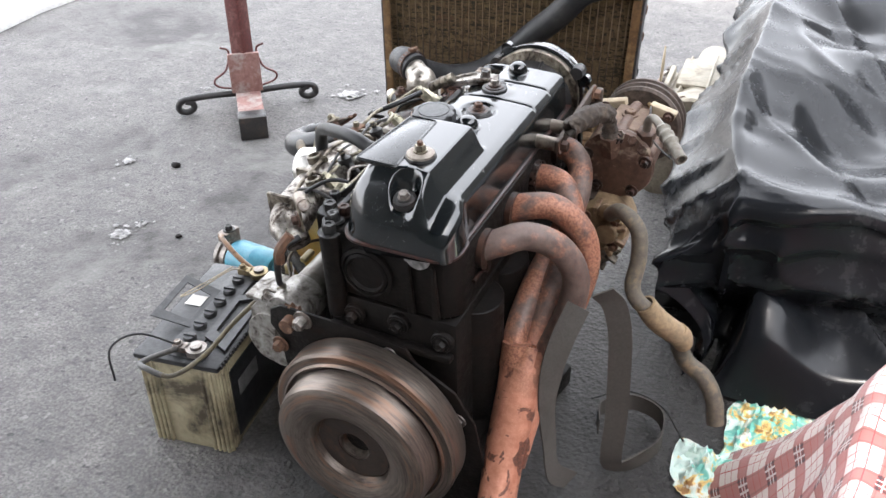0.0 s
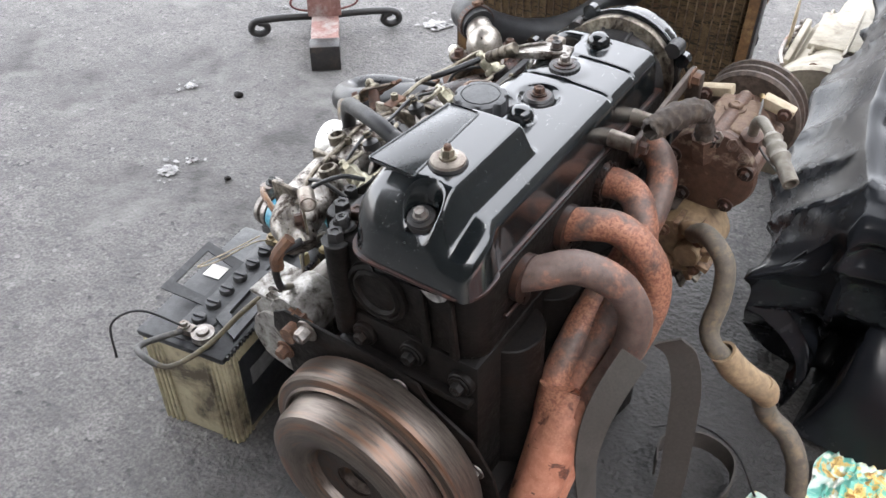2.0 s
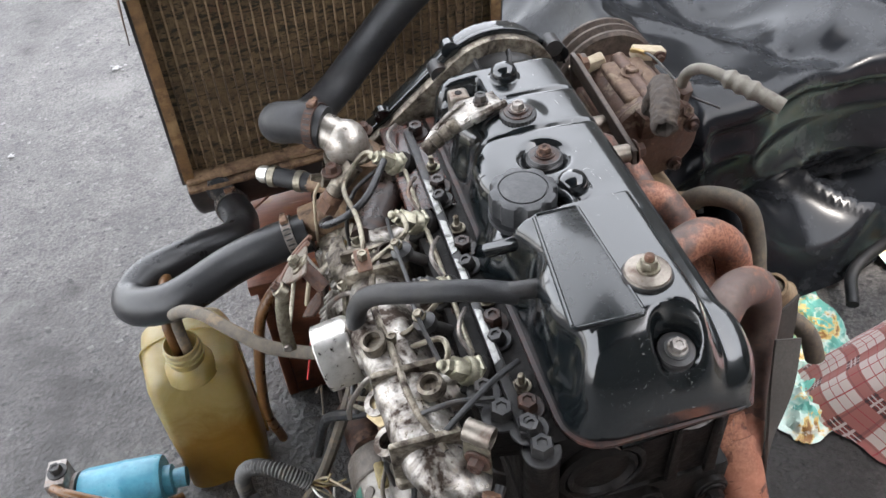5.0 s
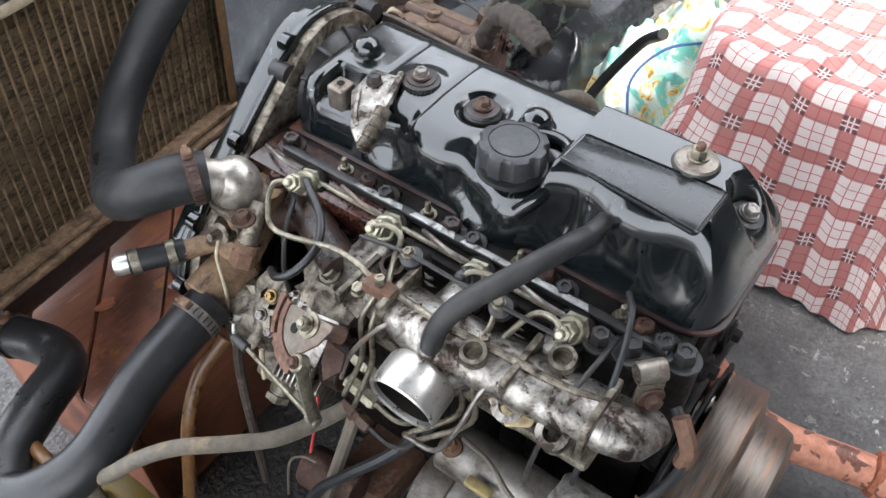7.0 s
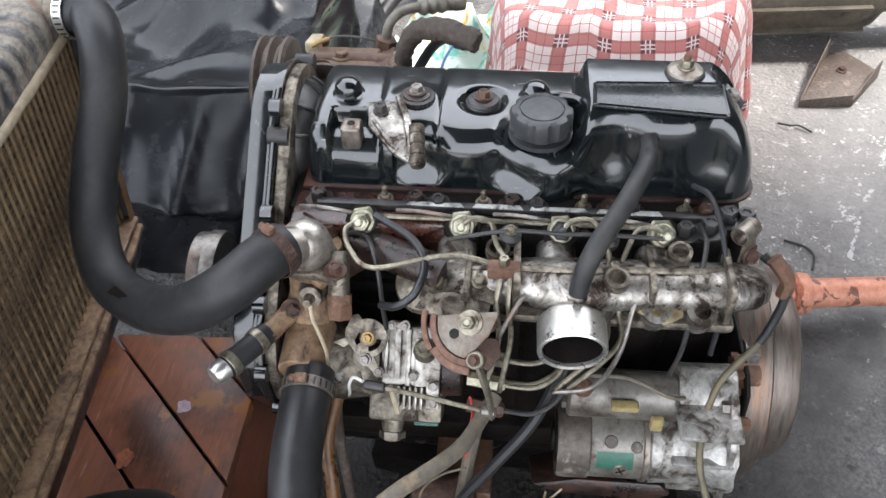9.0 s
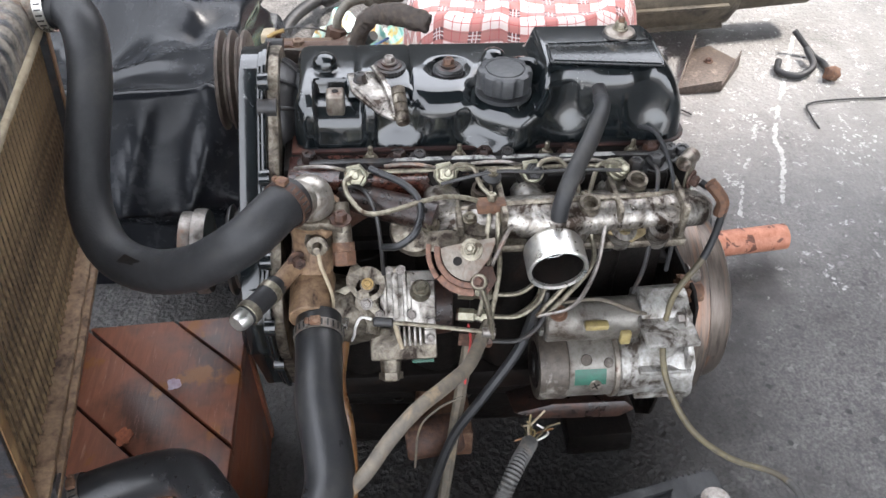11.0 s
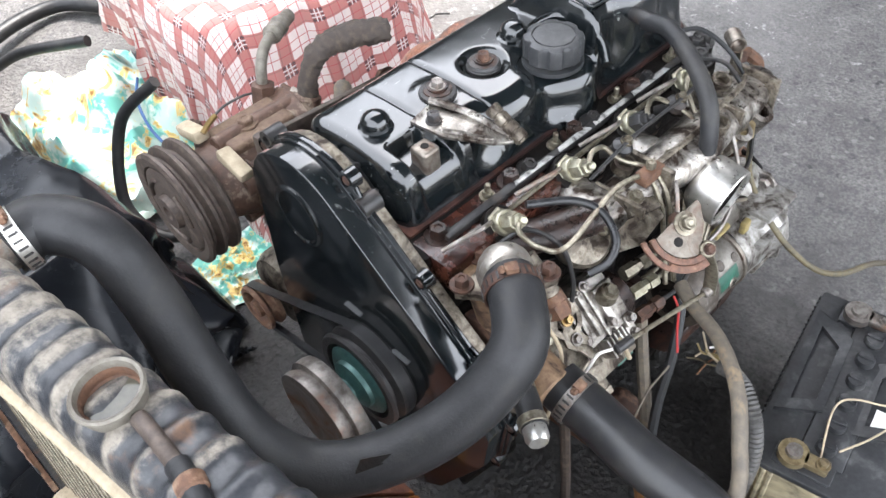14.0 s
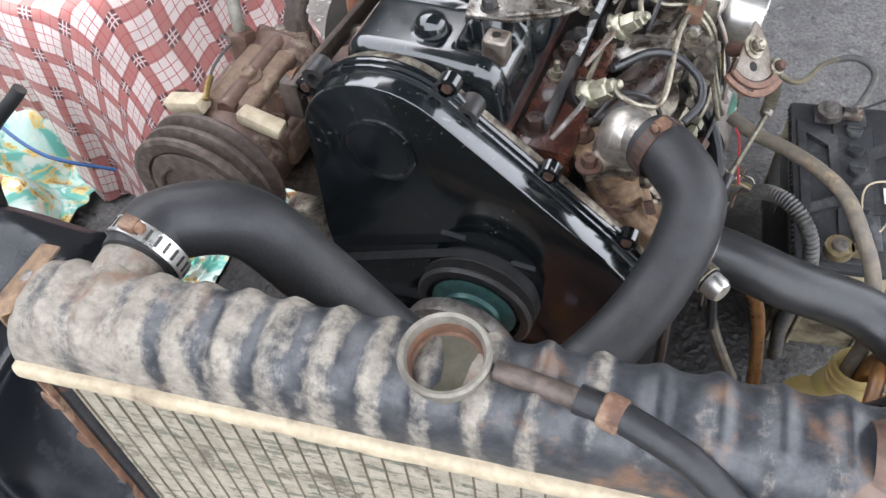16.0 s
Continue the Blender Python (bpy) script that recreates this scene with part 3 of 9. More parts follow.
def lathe(bm, prof, o=(0, 0, 0), axis=(0, 0, 1), seg=24, turn=0.0, wave=None):
    """Turn (radius, height) pairs round axis at o. wave(angle, i) scales the radius."""
    m = Matrix.Translation(o) @ aim(axis)
    rings = []
    for i, (r, h) in enumerate(prof):
        if r < 1e-6:
            rings.append([bm.verts.new(m @ V(0, 0, h))])
        else:
            ring = []
            for k in range(seg):
                a = turn + 2 * math.pi * k / seg
                q = r * (wave(a, i) if wave else 1.0)
                ring.append(bm.verts.new(m @ V(q * math.cos(a), q * math.sin(a), h)))
            rings.append(ring)
    for a, b in zip(rings, rings[1:]):
        for k in range(seg):
            l = (k + 1) % seg
            if len(a) == 1 and len(b) == 1:
                continue
            if len(a) == 1:
                bm.faces.new((a[0], b[k], b[l]))
            elif len(b) == 1:
                bm.faces.new((a[k], a[l], b[0]))
            else:
                bm.faces.new((a[k], a[l], b[l], b[k]))
    return bm


def cyl(bm, p, q, r, r2=None, seg=20, c=0.0015):
    p, q = Vector(p), Vector(q)
    h, r2 = (q - p).length, r if r2 is None else r2
    c = min(c, r * 0.4, r2 * 0.4, h * 0.4)
    return lathe(bm, [(0, 0), (r - c, 0), (r, c), (r2, h - c), (r2 - c, h), (0, h)], p, q - p, seg)


def curve(pts, n=6):
    """Points of a smooth line through pts."""
    P = [Vector(p) for p in pts]
    if len(P) == 2:
        return [P[0].lerp(P[1], k / n) for k in range(n + 1)]
    P = [2 * P[0] - P[1]] + P + [2 * P[-1] - P[-2]]
    out = []
    for a, b, c, d in zip(P, P[1:], P[2:], P[3:]):
        for k in range(n):
            t = k / n
            out.append(0.5 * ((2 * b) + (c - a) * t + (2 * a - 5 * b + 4 * c - d) * t * t + (3 * b - a - 3 * c + d) * t ** 3))
    return out + [P[-2]]


def tube(bm, pts, r, seg=10, n=6, caps=True, wall=0.0, radii=None, flat=1.0, up=None):
    """A round (or flattened) tube along a smooth line. wall: an open end with that wall."""
    L = curve(pts, n)
    R = [r] * len(L)
    if radii:
        xs = np.linspace(0, 1, len(radii))
        R = [float(np.interp(k / (len(L) - 1), xs, radii)) for k in range(len(L))]
    T = [(L[min(i + 1, len(L) - 1)] - L[max(i - 1, 0)]).normalized() for i in range(len(L))]
    ref = Vector(up) if up else (V(0, 0, 1) if abs(T[0].z) < 0.9 else V(1, 0, 0))
    N = (ref - T[0] * ref.dot(T[0])).normalized()
    rings = []
    for p, t, q in zip(L, T, R):
        N = (N - t * N.dot(t)).normalized()
        B = t.cross(N)
        rings.append([bm.verts.new(p + (N * math.cos(a) * flat + B * math.sin(a)) * q)
                      for a in (2 * math.pi * k / seg for k in range(seg))])
    for a, b in zip(rings, rings[1:]):
        for k in range(seg):
            bm.faces.new((a[k], a[(k + 1) % seg], b[(k + 1) % seg], b[k]))
    for ring, t, p, s in ((rings[0], -T[0], L[0], -1), (rings[-1], T[-1], L[-1], 1)):
        if wall:
            q = [bm.verts.new(p + (v.co - p) * (1 - wall / r)) for v in ring]
            d = [bm.verts.new(v.co - t * r * 2.5) for v in q]
            for k in range(seg):
                l = (k + 1) % seg
                f1, f2 = (ring[k], ring[l], q[l], q[k]), (q[k], q[l], d[l], d[k])
                bm.faces.new(f1 if s > 0 else f1[::-1])
                bm.faces.new(f2 if s > 0 else f2[::-1])
            bm.faces.new(d if s > 0 else d[::-1])
        elif caps:
            bm.faces.new(ring if s > 0 else ring[::-1])
    return bm


def prism(bm, outline, o, u, v, h, bev=0.002, seg=2):
    """A plate: the outline (a, b pairs) in the plane of u and v at o, made h thick along u x v."""
    u, v = Vector(u).normalized(), Vector(v).normalized()
    w = u.cross(v)
    base = [bm.verts.new(Vector(o) + u * a + v * b) for a, b in outline]
    f = bm.faces.new(base)
    r = bmesh.ops.extrude_face_region(bm, geom=[f])
    top = [e for e in r["geom"] if isinstance(e, bmesh.types.BMVert)]
    bmesh.ops.translate(bm, vec=w * h, verts=top)
    if bev:
        es = list({e for x in base + top for e in x.link_edges})
        bmesh.ops.bevel(bm, geom=es, offset=bev, segments=seg, profile=0.5, affect="EDGES")
    return bm


def arc(cx, cy, r, a0, a1, n=10):
    return [(cx + r * math.cos(radians(a0 + (a1 - a0) * k / n)), cy + r * math.sin(radians(a0 + (a1 - a0) * k / n))) for k in range(n + 1)]


def bolt(bm, p, axis, r=0.008, h=0.008, washer=1.6, dome=False):
    """A hexagon head on a washer, standing on p."""
    if washer:
        lathe(bm, [(0, 0), (r * washer, 0), (r * washer, 0.0014), (r * washer * 0.96, 0.0022), (0, 0.0022)], p, axis, 20)
    q = Vector(p) + Vector(axis).normalized() * 0.0018
    lathe(bm, [(r, 0), (r, h * 0.8), (r * 0.86, h), (r * 0.5, h), (r * 0.42, h * 0.85), (0, h * 0.85)], q, axis, 6, 0.3)
    return bm


def bolt_part(parent, p, axis, r=0.008, h=0.008, mat=None, washer=1.6, name="bolt"):
    return part(name, bolt(bmesh.new(), p, axis, r, h, washer), mat or STEEL, parent)


def part(name, bm, material, parent=None, label="", angle=38):
    bmesh.ops.recalc_face_normals(bm, faces=bm.faces[:])
    lim = radians(angle)
    for e in bm.edges:
        e.smooth = len(e.link_faces) == 2 and e.calc_face_angle(0.0) < lim
    for f in bm.faces:
        f.smooth = True
    me = bpy.data.meshes.new(name)
    bm.to_mesh(me)
    bm.free()
    me.materials.append(material)
    ob = new(name, me)
    ob.parent = parent
    if label:
        tagged(ob, label)
    return ob


def thing(name, label, category, m=None, group="", kind=""):
    ob = new(name)
    ob.empty_display_size = 0.05
    if m is not None:
        ob.matrix_basis = m
    return tagged(ob, label, category, group, kind)


def shake(bm, amount, scale, seed=0.0, verts=None):
    """Uneven a casting a little."""
    for v in verts or bm.verts:
        v.co += noise.noise_vector(v.co * scale + V(seed, seed * 1.7, -seed)) * amount
    return bm


# ---- setting ----
bm = bmesh.new()
far = 400.0
xs = [-far, -30, -6] + [-3 + 0.08 * i for i in range(76)] + [6, 30, far]
ys = [-far, -30, -6] + [-3 + 0.08 * i for i in range(76)] + [6, 30, far]
rows = [[bm.verts.new((x, y, 0.004 * noise.noise(V(x * 2.1, y * 2.1, 0)) if abs(x) < 4 and abs(y) < 4 else 0.0)) for x in xs] for y in ys]
for a, b in zip(rows, rows[1:]):
    for k in range(len(xs) - 1):
        bm.faces.new((a[k], a[k + 1], b[k + 1], b[k]))
tagged(part("ground", bm, ASPHALT), "worn dark grey asphalt with pale chips, oil stains and painted engine shade", "ground", kind="structure")

# pale slab; its paleness also paints in the sunlit ground beyond the canopy
bm = bmesh.new()
prism(bm, [(-2.74, 0.2), (-2.68, 1.15), (-2.75, 1.5), (-2.85, 5.0), (-6.8, 5.0), (-6.8, 0.2)], (0, 0, -0.05), (1, 0, 0), (0, 1, 0), 0.075, 0.012)
tagged(part("pavement", bm, CONCRETE), "pale concrete slab, its paleness standing in for sunlight", "pavement", kind="structure")

# unseen walls, added to block sky and darken what glossy parts reflect
bm = box(bmesh.new(), (-3.0, -3.8, 0), (6.15, -3.65, 3.5), 0)
tagged(part("unseen_wall_south", bm, SCREENGREY), "plain unseen wall added to darken southern reflections", "wall", kind="structure")
bm = box(bmesh.new(), (6.0, -3.8, 0), (6.15, 4.5, 4.1), 0)
tagged(part("unseen_wall_east", bm, SCREENGREY), "plain unseen wall added to keep bright sky out of reflections", "wall", kind="structure")
bm = prism(bmesh.new(), [(6.15, 4.5), (3.72, 9.26), (3.58, 9.2), (6.0, 4.5)], (0, 0, 0), (1, 0, 0), (0, 1, 0), 6.5, 0)
tagged(part("unseen_wall_north_east", bm, SCREENGREY), "plain unseen wall added to keep bright sky out of reflections", "wall", kind="structure")
# canopy out of view, added and sized to shape light and reflections
bm = box(bmesh.new(), (-3.0, -3.65, 3.35), (1.1, 0.85, 3.5), 0)
tagged(part("ceiling", bm, SCREENGREY), "plain unseen canopy added to keep the engine in shade", "ceiling", kind="structure")

# ---- the engine ----
LIFT = Matrix.Translation((0, 0, 0.6)) @ pose(0, 0, 0, 3.5) @ Matrix.Translation((0, 0, -0.6))
engine = thing("diesel_engine", "used four-cylinder diesel engine with glossy black rocker cover", "engine", LIFT)
CYL = (0.146, 0.042, -0.06, -0.162)


def step(a, b, x):
    t = min(max((x - a) / (b - a), 0.0), 1.0)
    return t * t * (3 - 2 * t)


# block, head, pan
bm = bmesh.new()
box(bm, (-0.115, -0.255, 0.17), (0.09, 0.235, 0.435), 0.008)
box(bm, (-0.14, -0.255, 0.16), (0.115, 0.235, 0.2), 0.006)
shake(bm, 0.002, 30)
block = part("engine_block", bm, IRON, engine, "oil-blackened cast iron block")
for y in CYL:
    for x, r in ((0.075, 0.045), (-0.095, 0.04)):
        part("cylinder_bulge", shake(cyl(bmesh.new(), (x, y, 0.2), (x, y, 0.42), r, seg=24), 0.001, 40), IRON, block)
part("side_rib", box(bmesh.new(), (-0.13, 0.0, 0.26), (-0.1, 0.2, 0.36), 0.01), IRON, block)
for z in (0.24, 0.34):
    for y in (-0.11, 0.09):
        part("core_plug", cyl(bmesh.new(), (0.11, y, z), (0.125, y, z), 0.022), IRON, block)
bm = bmesh.new()
prism(bm, [(-0.112, 0.232), (-0.112, -0.226)] + arc(-0.09, -0.229, 0.022, 180, 270, 5) + arc(0.056, -0.219, 0.034, 270, 360, 6) + [(0.09, 0.232)], (0, 0, 0.437), (1, 0, 0), (0, 1, 0), 0.109, 0.006, 2)
shake(bm, 0.0015, 40)
part_deck = [(-0.14, -0.225), (-0.09, -0.235), (-0.085, 0.055), (-0.138, 0.055)]
prism(bm, part_deck, (0, 0, 0.505), (1, 0, 0), (0, 1, 0), 0.041, 0.004)
head = part("cylinder_head", bm, IRON, engine, "oil-blackened cylinder head")
for y in CYL:
    part("injector_tower", cyl(bmesh.new(), (-0.1, y, 0.5), (-0.135, y, 0.548), 0.02, seg=18), IRON, head)
    part("exhaust_port", cyl(bmesh.new(), (0.08, y, 0.506), (0.09, y, 0.506), 0.031, seg=20), IRON, head)
part("head_deck", box(bmesh.new(), (-0.14, 0.06, 0.515), (-0.085, 0.225, 0.5472), 0.003), REDOIL, head, "oily brown deck beside the cover")
bm = bmesh.new()
lathe(bm, [(0, 0), (0.033, 0), (0.033, 0.006), (0.029, 0.008), (0.026, 0.003), (0, 0.003)], (-0.045, -0.2515, 0.488), (0, -1, 0), 28)
part("core_plug", bm, IRON, head)
part("plug_seat", lathe(bmesh.new(), [(0.034, 0), (0.042, 0), (0.041, 0.006), (0.036, 0.008), (0.034, 0.004), (0.034, 0)], (-0.045, -0.2512, 0.488), (0, -1, 0), 32), IRON, head)
# bosses, ribs and bolts on the rear end of the head and block
bm = cyl(bmesh.new(), (-0.1, -0.252, 0.4), (-0.1, -0.252, 0.54), 0.0155, seg=18)
part("bolt_column", shake(bm, 0.001, 50), IRON, head)
bolt_part(head, (-0.1, -0.252, 0.54), (0, 0, 1), 0.0105, 0.013, BLACKMETAL, 1.6)
for x in (0.018, 0.056):
    part("rear_rib", shake(prism(bmesh.new(), [(0, 0), (0.012, 0), (0.007, 0.085), (0.002, 0.09)], (x, -0.2535, 0.442), (1, 0, 0), (0, 0, 1), 0.007, 0.002), 0.001, 50), IRON, head)
for x, z in ((0.002, 0.415), (0.07, 0.405), (-0.07, 0.408)):
    part("rear_boss", shake(cyl(bmesh.new(), (x, -0.25, z), (x, -0.262, z), 0.017, seg=18), 0.0008, 50), IRON, block)
    bolt_part(block, (x, -0.262, z), (0, -1, 0), 0.0085, 0.009, IRON, 1.5)
part("rear_ledge", shake(box(bmesh.new(), (-0.112, -0.268, 0.372), (0.085, -0.25, 0.384), 0.004), 0.0015, 45), IRON, block)
bm = prism(bmesh.new(), arc(0, 0, 0.021, 180, 360, 9), (0.036, -0.2555, 0.5425), (1, 0, 0), (0, 0, 1), 0.003, 0.0008)
part("sealant_blob", shake(bm, 0.0015, 60), SPLASH, head, "pale blob of dried sealant")
for y in (0.2, 0.095, -0.008, -0.112, -0.212):
    bolt_part(head, (-0.099, y, 0.546), (0, 0, 1), 0.0095, 0.012, BROWN)
for y in (0.07, -0.035, -0.135, -0.235):
    bolt_part(head, (-0.1, y, 0.5465), (-0.3, 0, 1), 0.008, 0.012, BLACKMETAL)
bm = bmesh.new()
box(bm, (-0.135, -0.25, 0.142), (0.11, 0.235, 0.158), 0.003)
prism(bm, [(-0.24, 0.14), (0.23, 0.14), (0.22, 0.105), (0.05, 0.095), (0.0, 0.05), (-0.22, 0.045), (-0.24, 0.07)], (-0.115, 0, 0), (0, 1, 0), (0, 0, 1), 0.2, 0.012, 3)
oil_pan = part("oil_pan", bm, IRON, engine, "black oily sump")
for y in (-0.2, -0.1, 0.0, 0.1, 0.2):
    bolt_part(oil_pan, (-0.128, y, 0.142), (0, 0, -1), 0.006, 0.006)

# rocker cover
def cover_top(x, y):
    s = step(-0.07, -0.084, y)
    slope = min(max((-0.216 - y) / 0.05, 0.0), 1.0)
    edge = 1 - step(0.037, 0.06, x)
    z = 0.611 + 0.034 * s * edge - 0.05 * slope ** 1.35 * edge - 0.016 * step(-0.2, -0.258, y) * (1 - edge)
    z -= 0.009 * math.exp(-(((x - 0.001) ** 2 + (y - 0.028) ** 2) / 0.00062) ** 4)
    z -= 0.017 * step(-0.02, -0.026, x) * step(0.152, 0.157, y) * (1 - step(0.188, 0.194, y))
    z -= 0.017 * step(-0.03, -0.036, x) * step(0.132, 0.137, y) * (1 - step(0.152, 0.157, y))
    well = ((x - 0.015) ** 2 + (y + 0.238) ** 2) / 0.00037
    z += (min(0.6085 + 0.3 * (y + 0.238), z) - z) * math.exp(-well ** 4)
    z -= 0.013 * math.exp(-(((x + 0.043) ** 2 + (y + 0.035) ** 2) / 0.0018) ** 3)
    z += 0.002 * math.exp(-(((x - 0.0) ** 2 + (y - 0.102) ** 2) / 0.0007) ** 3)
    z -= 0.0022 * math.exp(-((y - 0.075) / 0.002) ** 2) + 0.0022 * math.exp(-((y - 0.14) / 0.002) ** 2) * step(-0.02, 0.0, x)
    return z + 0.0055 * (1 - ((x - 0.008) / 0.08) ** 2) - 0.002


bm = bmesh.new()
rows, Y0, Y1 = [], -0.266, 0.218
ys = [Y0, Y0 + 0.0004, Y0 + 0.0015, Y0 + 0.0035, Y0 + 0.007, Y0 + 0.013] + [Y0 + 0.02 + (Y1 - Y0 - 0.036) * k / 190 for k in range(191)] + [Y1 - 0.01, Y1 - 0.004, Y1]
for y in ys:
    e = max((Y0 + 0.034 - y) / 0.034, (y - Y1 + 0.016) / 0.016, 0.0)
    drop = (0.034 if y < 0 else 0.022) * (1 - math.sqrt(max(1 - e * e, 0.0)))
    inn = (0.036 if y < 0 else 0.018) * (1 - math.sqrt(max(1 - e * e, 0.0)))
    lob = 0.5 + 0.5 * math.cos((y - 0.146) * 2 * math.pi / 0.104)
    xl, xr = -0.0775 + inn - 0.014 * math.exp(-((y + 0.037) / 0.036) ** 4), 0.084 + 0.008 * step(-0.19, -0.225, y) - inn * (0.4 if y < 0 else 1.0)
    ring = []
    zb = 0.546
    for k in range(5):
        t = k / 4
        ring.append((xl + 0.006 * t + (0.013 * (1 - lob) ** 1.5 * step(0.1, 0.7, t) if y < 0.12 else 0.0), zb + (cover_top(-0.07, y) - drop - 0.026 - zb) * t))
    x0, z0 = ring[-1]
    zt = cover_top(x0 + 0.027, y) - drop
    for k in range(1, 6):
        a = k / 5 * math.pi / 2
        ring.append((x0 + 0.027 * (1 - math.cos(a)), z0 + (zt - z0) * math.sin(a)))
    xs0, xs1 = ring[-1][0], xr - 0.024
    for k in range(1, 72):
        x = xs0 + (xs1 - xs0) * k / 72
        ring.append((x, cover_top(x, y) - drop))
    ze = cover_top(xs1, y) - drop
    for k in range(0, 6):
        a = k / 5 * math.pi / 2
        ring.append((xs1 + 0.02 * math.sin(a), ze - 0.017 * (1 - math.cos(a))))
    zr = ring[-1][1]
    for k in range(1, 5):
        ring.append((xs1 + 0.02 + 0.004 * k / 4, zr + (zb - zr) * k / 4))
    rows.append([bm.verts.new((x, y, z)) for x, z in ring])
for a, b in zip(rows, rows[1:]):
    for k in range(len(a) - 1):
        bm.faces.new((a[k], a[k + 1], b[k + 1], b[k]))
bm.faces.new(rows[0])
bm.faces.new(rows[-1][::-1])
cover = part("rocker_cover", bm, PAINT, engine, "glossy black painted rocker cover with scratches", 50)
bm = bmesh.new()
prism(bm, [(-0.082, 0.222), (-0.082, -0.21)] + arc(-0.044, -0.232, 0.037, 180, 270, 6) + arc(0.061, -0.236, 0.033, 270, 360, 6) + [(0.094, -0.214), (0.088, -0.206), (0.087, 0.222)], (0, 0, 0.5455), (1, 0, 0), (0, 1, 0), 0.004, 0.001)
shake(bm, 0.001, 60)
part("cover_gasket", bm, GASKET, cover, "reddish brown gasket sealant")
bm = bmesh.new()
prism(bm, [(-0.064, -0.222), (-0.008, -0.224), (-0.004, -0.22), (-0.009, -0.09), (-0.012, -0.087), (-0.05, -0.086), (-0.053, -0.089), (-0.067, -0.218)], (0, 0, 0.6445), (1, 0, 0), (0, 1, 0), 0.0045, 0.002)
badge = part("badge_plate", bm, PLATEPAINT, cover, "rectangular black plate on the cover")
bm = bmesh.new()
tube(bm, [(-0.0645, -0.217, 0.6488), (-0.0575, -0.15, 0.6488), (-0.0515, -0.091, 0.6488)], 0.0014, 6, 2)
tube(bm, [(-0.006, -0.217, 0.6488), (-0.0088, -0.15, 0.6488), (-0.0112, -0.091, 0.6488)], 0.0014, 6, 2)
tube(bm, [(-0.062, -0.2205, 0.6488), (-0.009, -0.2218, 0.6488)], 0.0014, 6, 2)
tube(bm, [(-0.049, -0.0885, 0.6488), (-0.0135, -0.0893, 0.6488)], 0.0014, 6, 2)
part("plate_rim", bm, PAINT, badge)
# bolts and caps on the cover
def dome(x, y, z, r):
    bm = lathe(bmesh.new(), [(0, 0), (r * 1.25, 0), (r * 1.25, 0.002), (r * 1.02, 0.0035), (r, 0.006), (r * 0.97, 0.011), (r * 0.82, 0.0155), (r * 0.55, 0.0185), (r * 0.25, 0.0198), (0, 0.02)], (x, y, z), (0, 0, 1), 28)
    return part("bolt_cap", bm, PAINT, cover, "domed black bolt cap", 50)


dome(0.006, 0.179, 0.612, 0.0155)
dome(0.009, -0.029, 0.613, 0.0155)
for x, y, z, kind in ((-0.003, 0.101, 0.6125, "ridged"), (0.001, 0.028, 0.606, "sunk"), (0.012, -0.185, 0.6455, "pale"), (0.015, -0.238, 0.608, "low")):
    ax = V(0, -0.26, 1).normalized() if kind == "low" else V(0, 0, 1)
    bm = bmesh.new()
    if kind == "ridged":
        lathe(bm, [(0, 0), (0.019, 0), (0.02, 0.002), (0.0195, 0.007), (0.016, 0.008), (0, 0.008)], (x, y, z), (0, 0, 1), 84, 0, lambda a, i: 1 + (0.025 * math.cos(28 * a) if i in (1, 2, 3) else 0))
    elif kind == "sunk":
        lathe(bm, [(0, 0), (0.0185, 0), (0.019, 0.004), (0.0175, 0.0055), (0.0185, 0.007), (0.0165, 0.0095), (0, 0.0095)], (x, y, z), (0, 0, 1), 36)
    else:
        r = 0.0165 if kind == "low" else 0.0215
        lathe(bm, [(0, 0), (r - 0.0005, 0), (r, 0.003), (r - 0.0015, 0.006), (0, 0.0065)], (x, y, z), ax, 36)
    w = part("washer", bm, BLACKMETAL, cover, "black rubber sealing washer")
    if kind == "pale":
        part("cup_washer", lathe(bmesh.new(), [(0, 0.006), (0.0195, 0.006), (0.0185, 0.0085), (0.013, 0.0105), (0, 0.011)], (x, y, z), (0, 0, 1), 32), STEELPALE, cover, "pale worn cup washer")
        b = bolt_part(cover, (x, y, z + 0.0105), (0, 0, 1), 0.0075, 0.008, ZINC, 1.3)
        part("stud", cyl(bmesh.new(), (x, y, z + 0.015), (x, y, z + 0.026), 0.0042, seg=12), RUSTY, b)
    else:
        part("cup_washer", lathe(bmesh.new(), [(0, 0.008), (0.0155, 0.008), (0.015, 0.0095), (0.0105, 0.0105), (0.0105, 0.0125), (0, 0.0125)], (x, y, z), ax, 30), BROWN if kind != "low" else BLACKMETAL, cover, "rust-brown cup washer")
        bolt_part(cover, V(x, y, z) + ax * 0.0115, ax, 0.0068, 0.0065, {"ridged": STEEL, "sunk": RUSTDARK, "low": STEEL}[kind], 1.25)
# filler cap
bm = lathe(bmesh.new(), [(0, 0), (0.034, 0), (0.034, 0.005), (0, 0.005)], (-0.043, -0.035, 0.6025), (0, 0, 1), 32)
lobe = lambda a, i: 1.0 + (0.05 * min(max(3 * math.cos(8 * a) + 1.2, -1), 1) if i in (1, 2, 3) else 0.0)
lathe(bm, [(0.027, 0.006), (0.0315, 0.01), (0.0315, 0.028), (0.0302, 0.0312), (0.0275, 0.0325), (0.0238, 0.0328), (0.0233, 0.0315), (0.0225, 0.0315), (0.022, 0.0332), (0.012, 0.0338), (0, 0.034)], (-0.043, -0.035, 0.6025), (0, 0, 1), 96, 0, lobe)
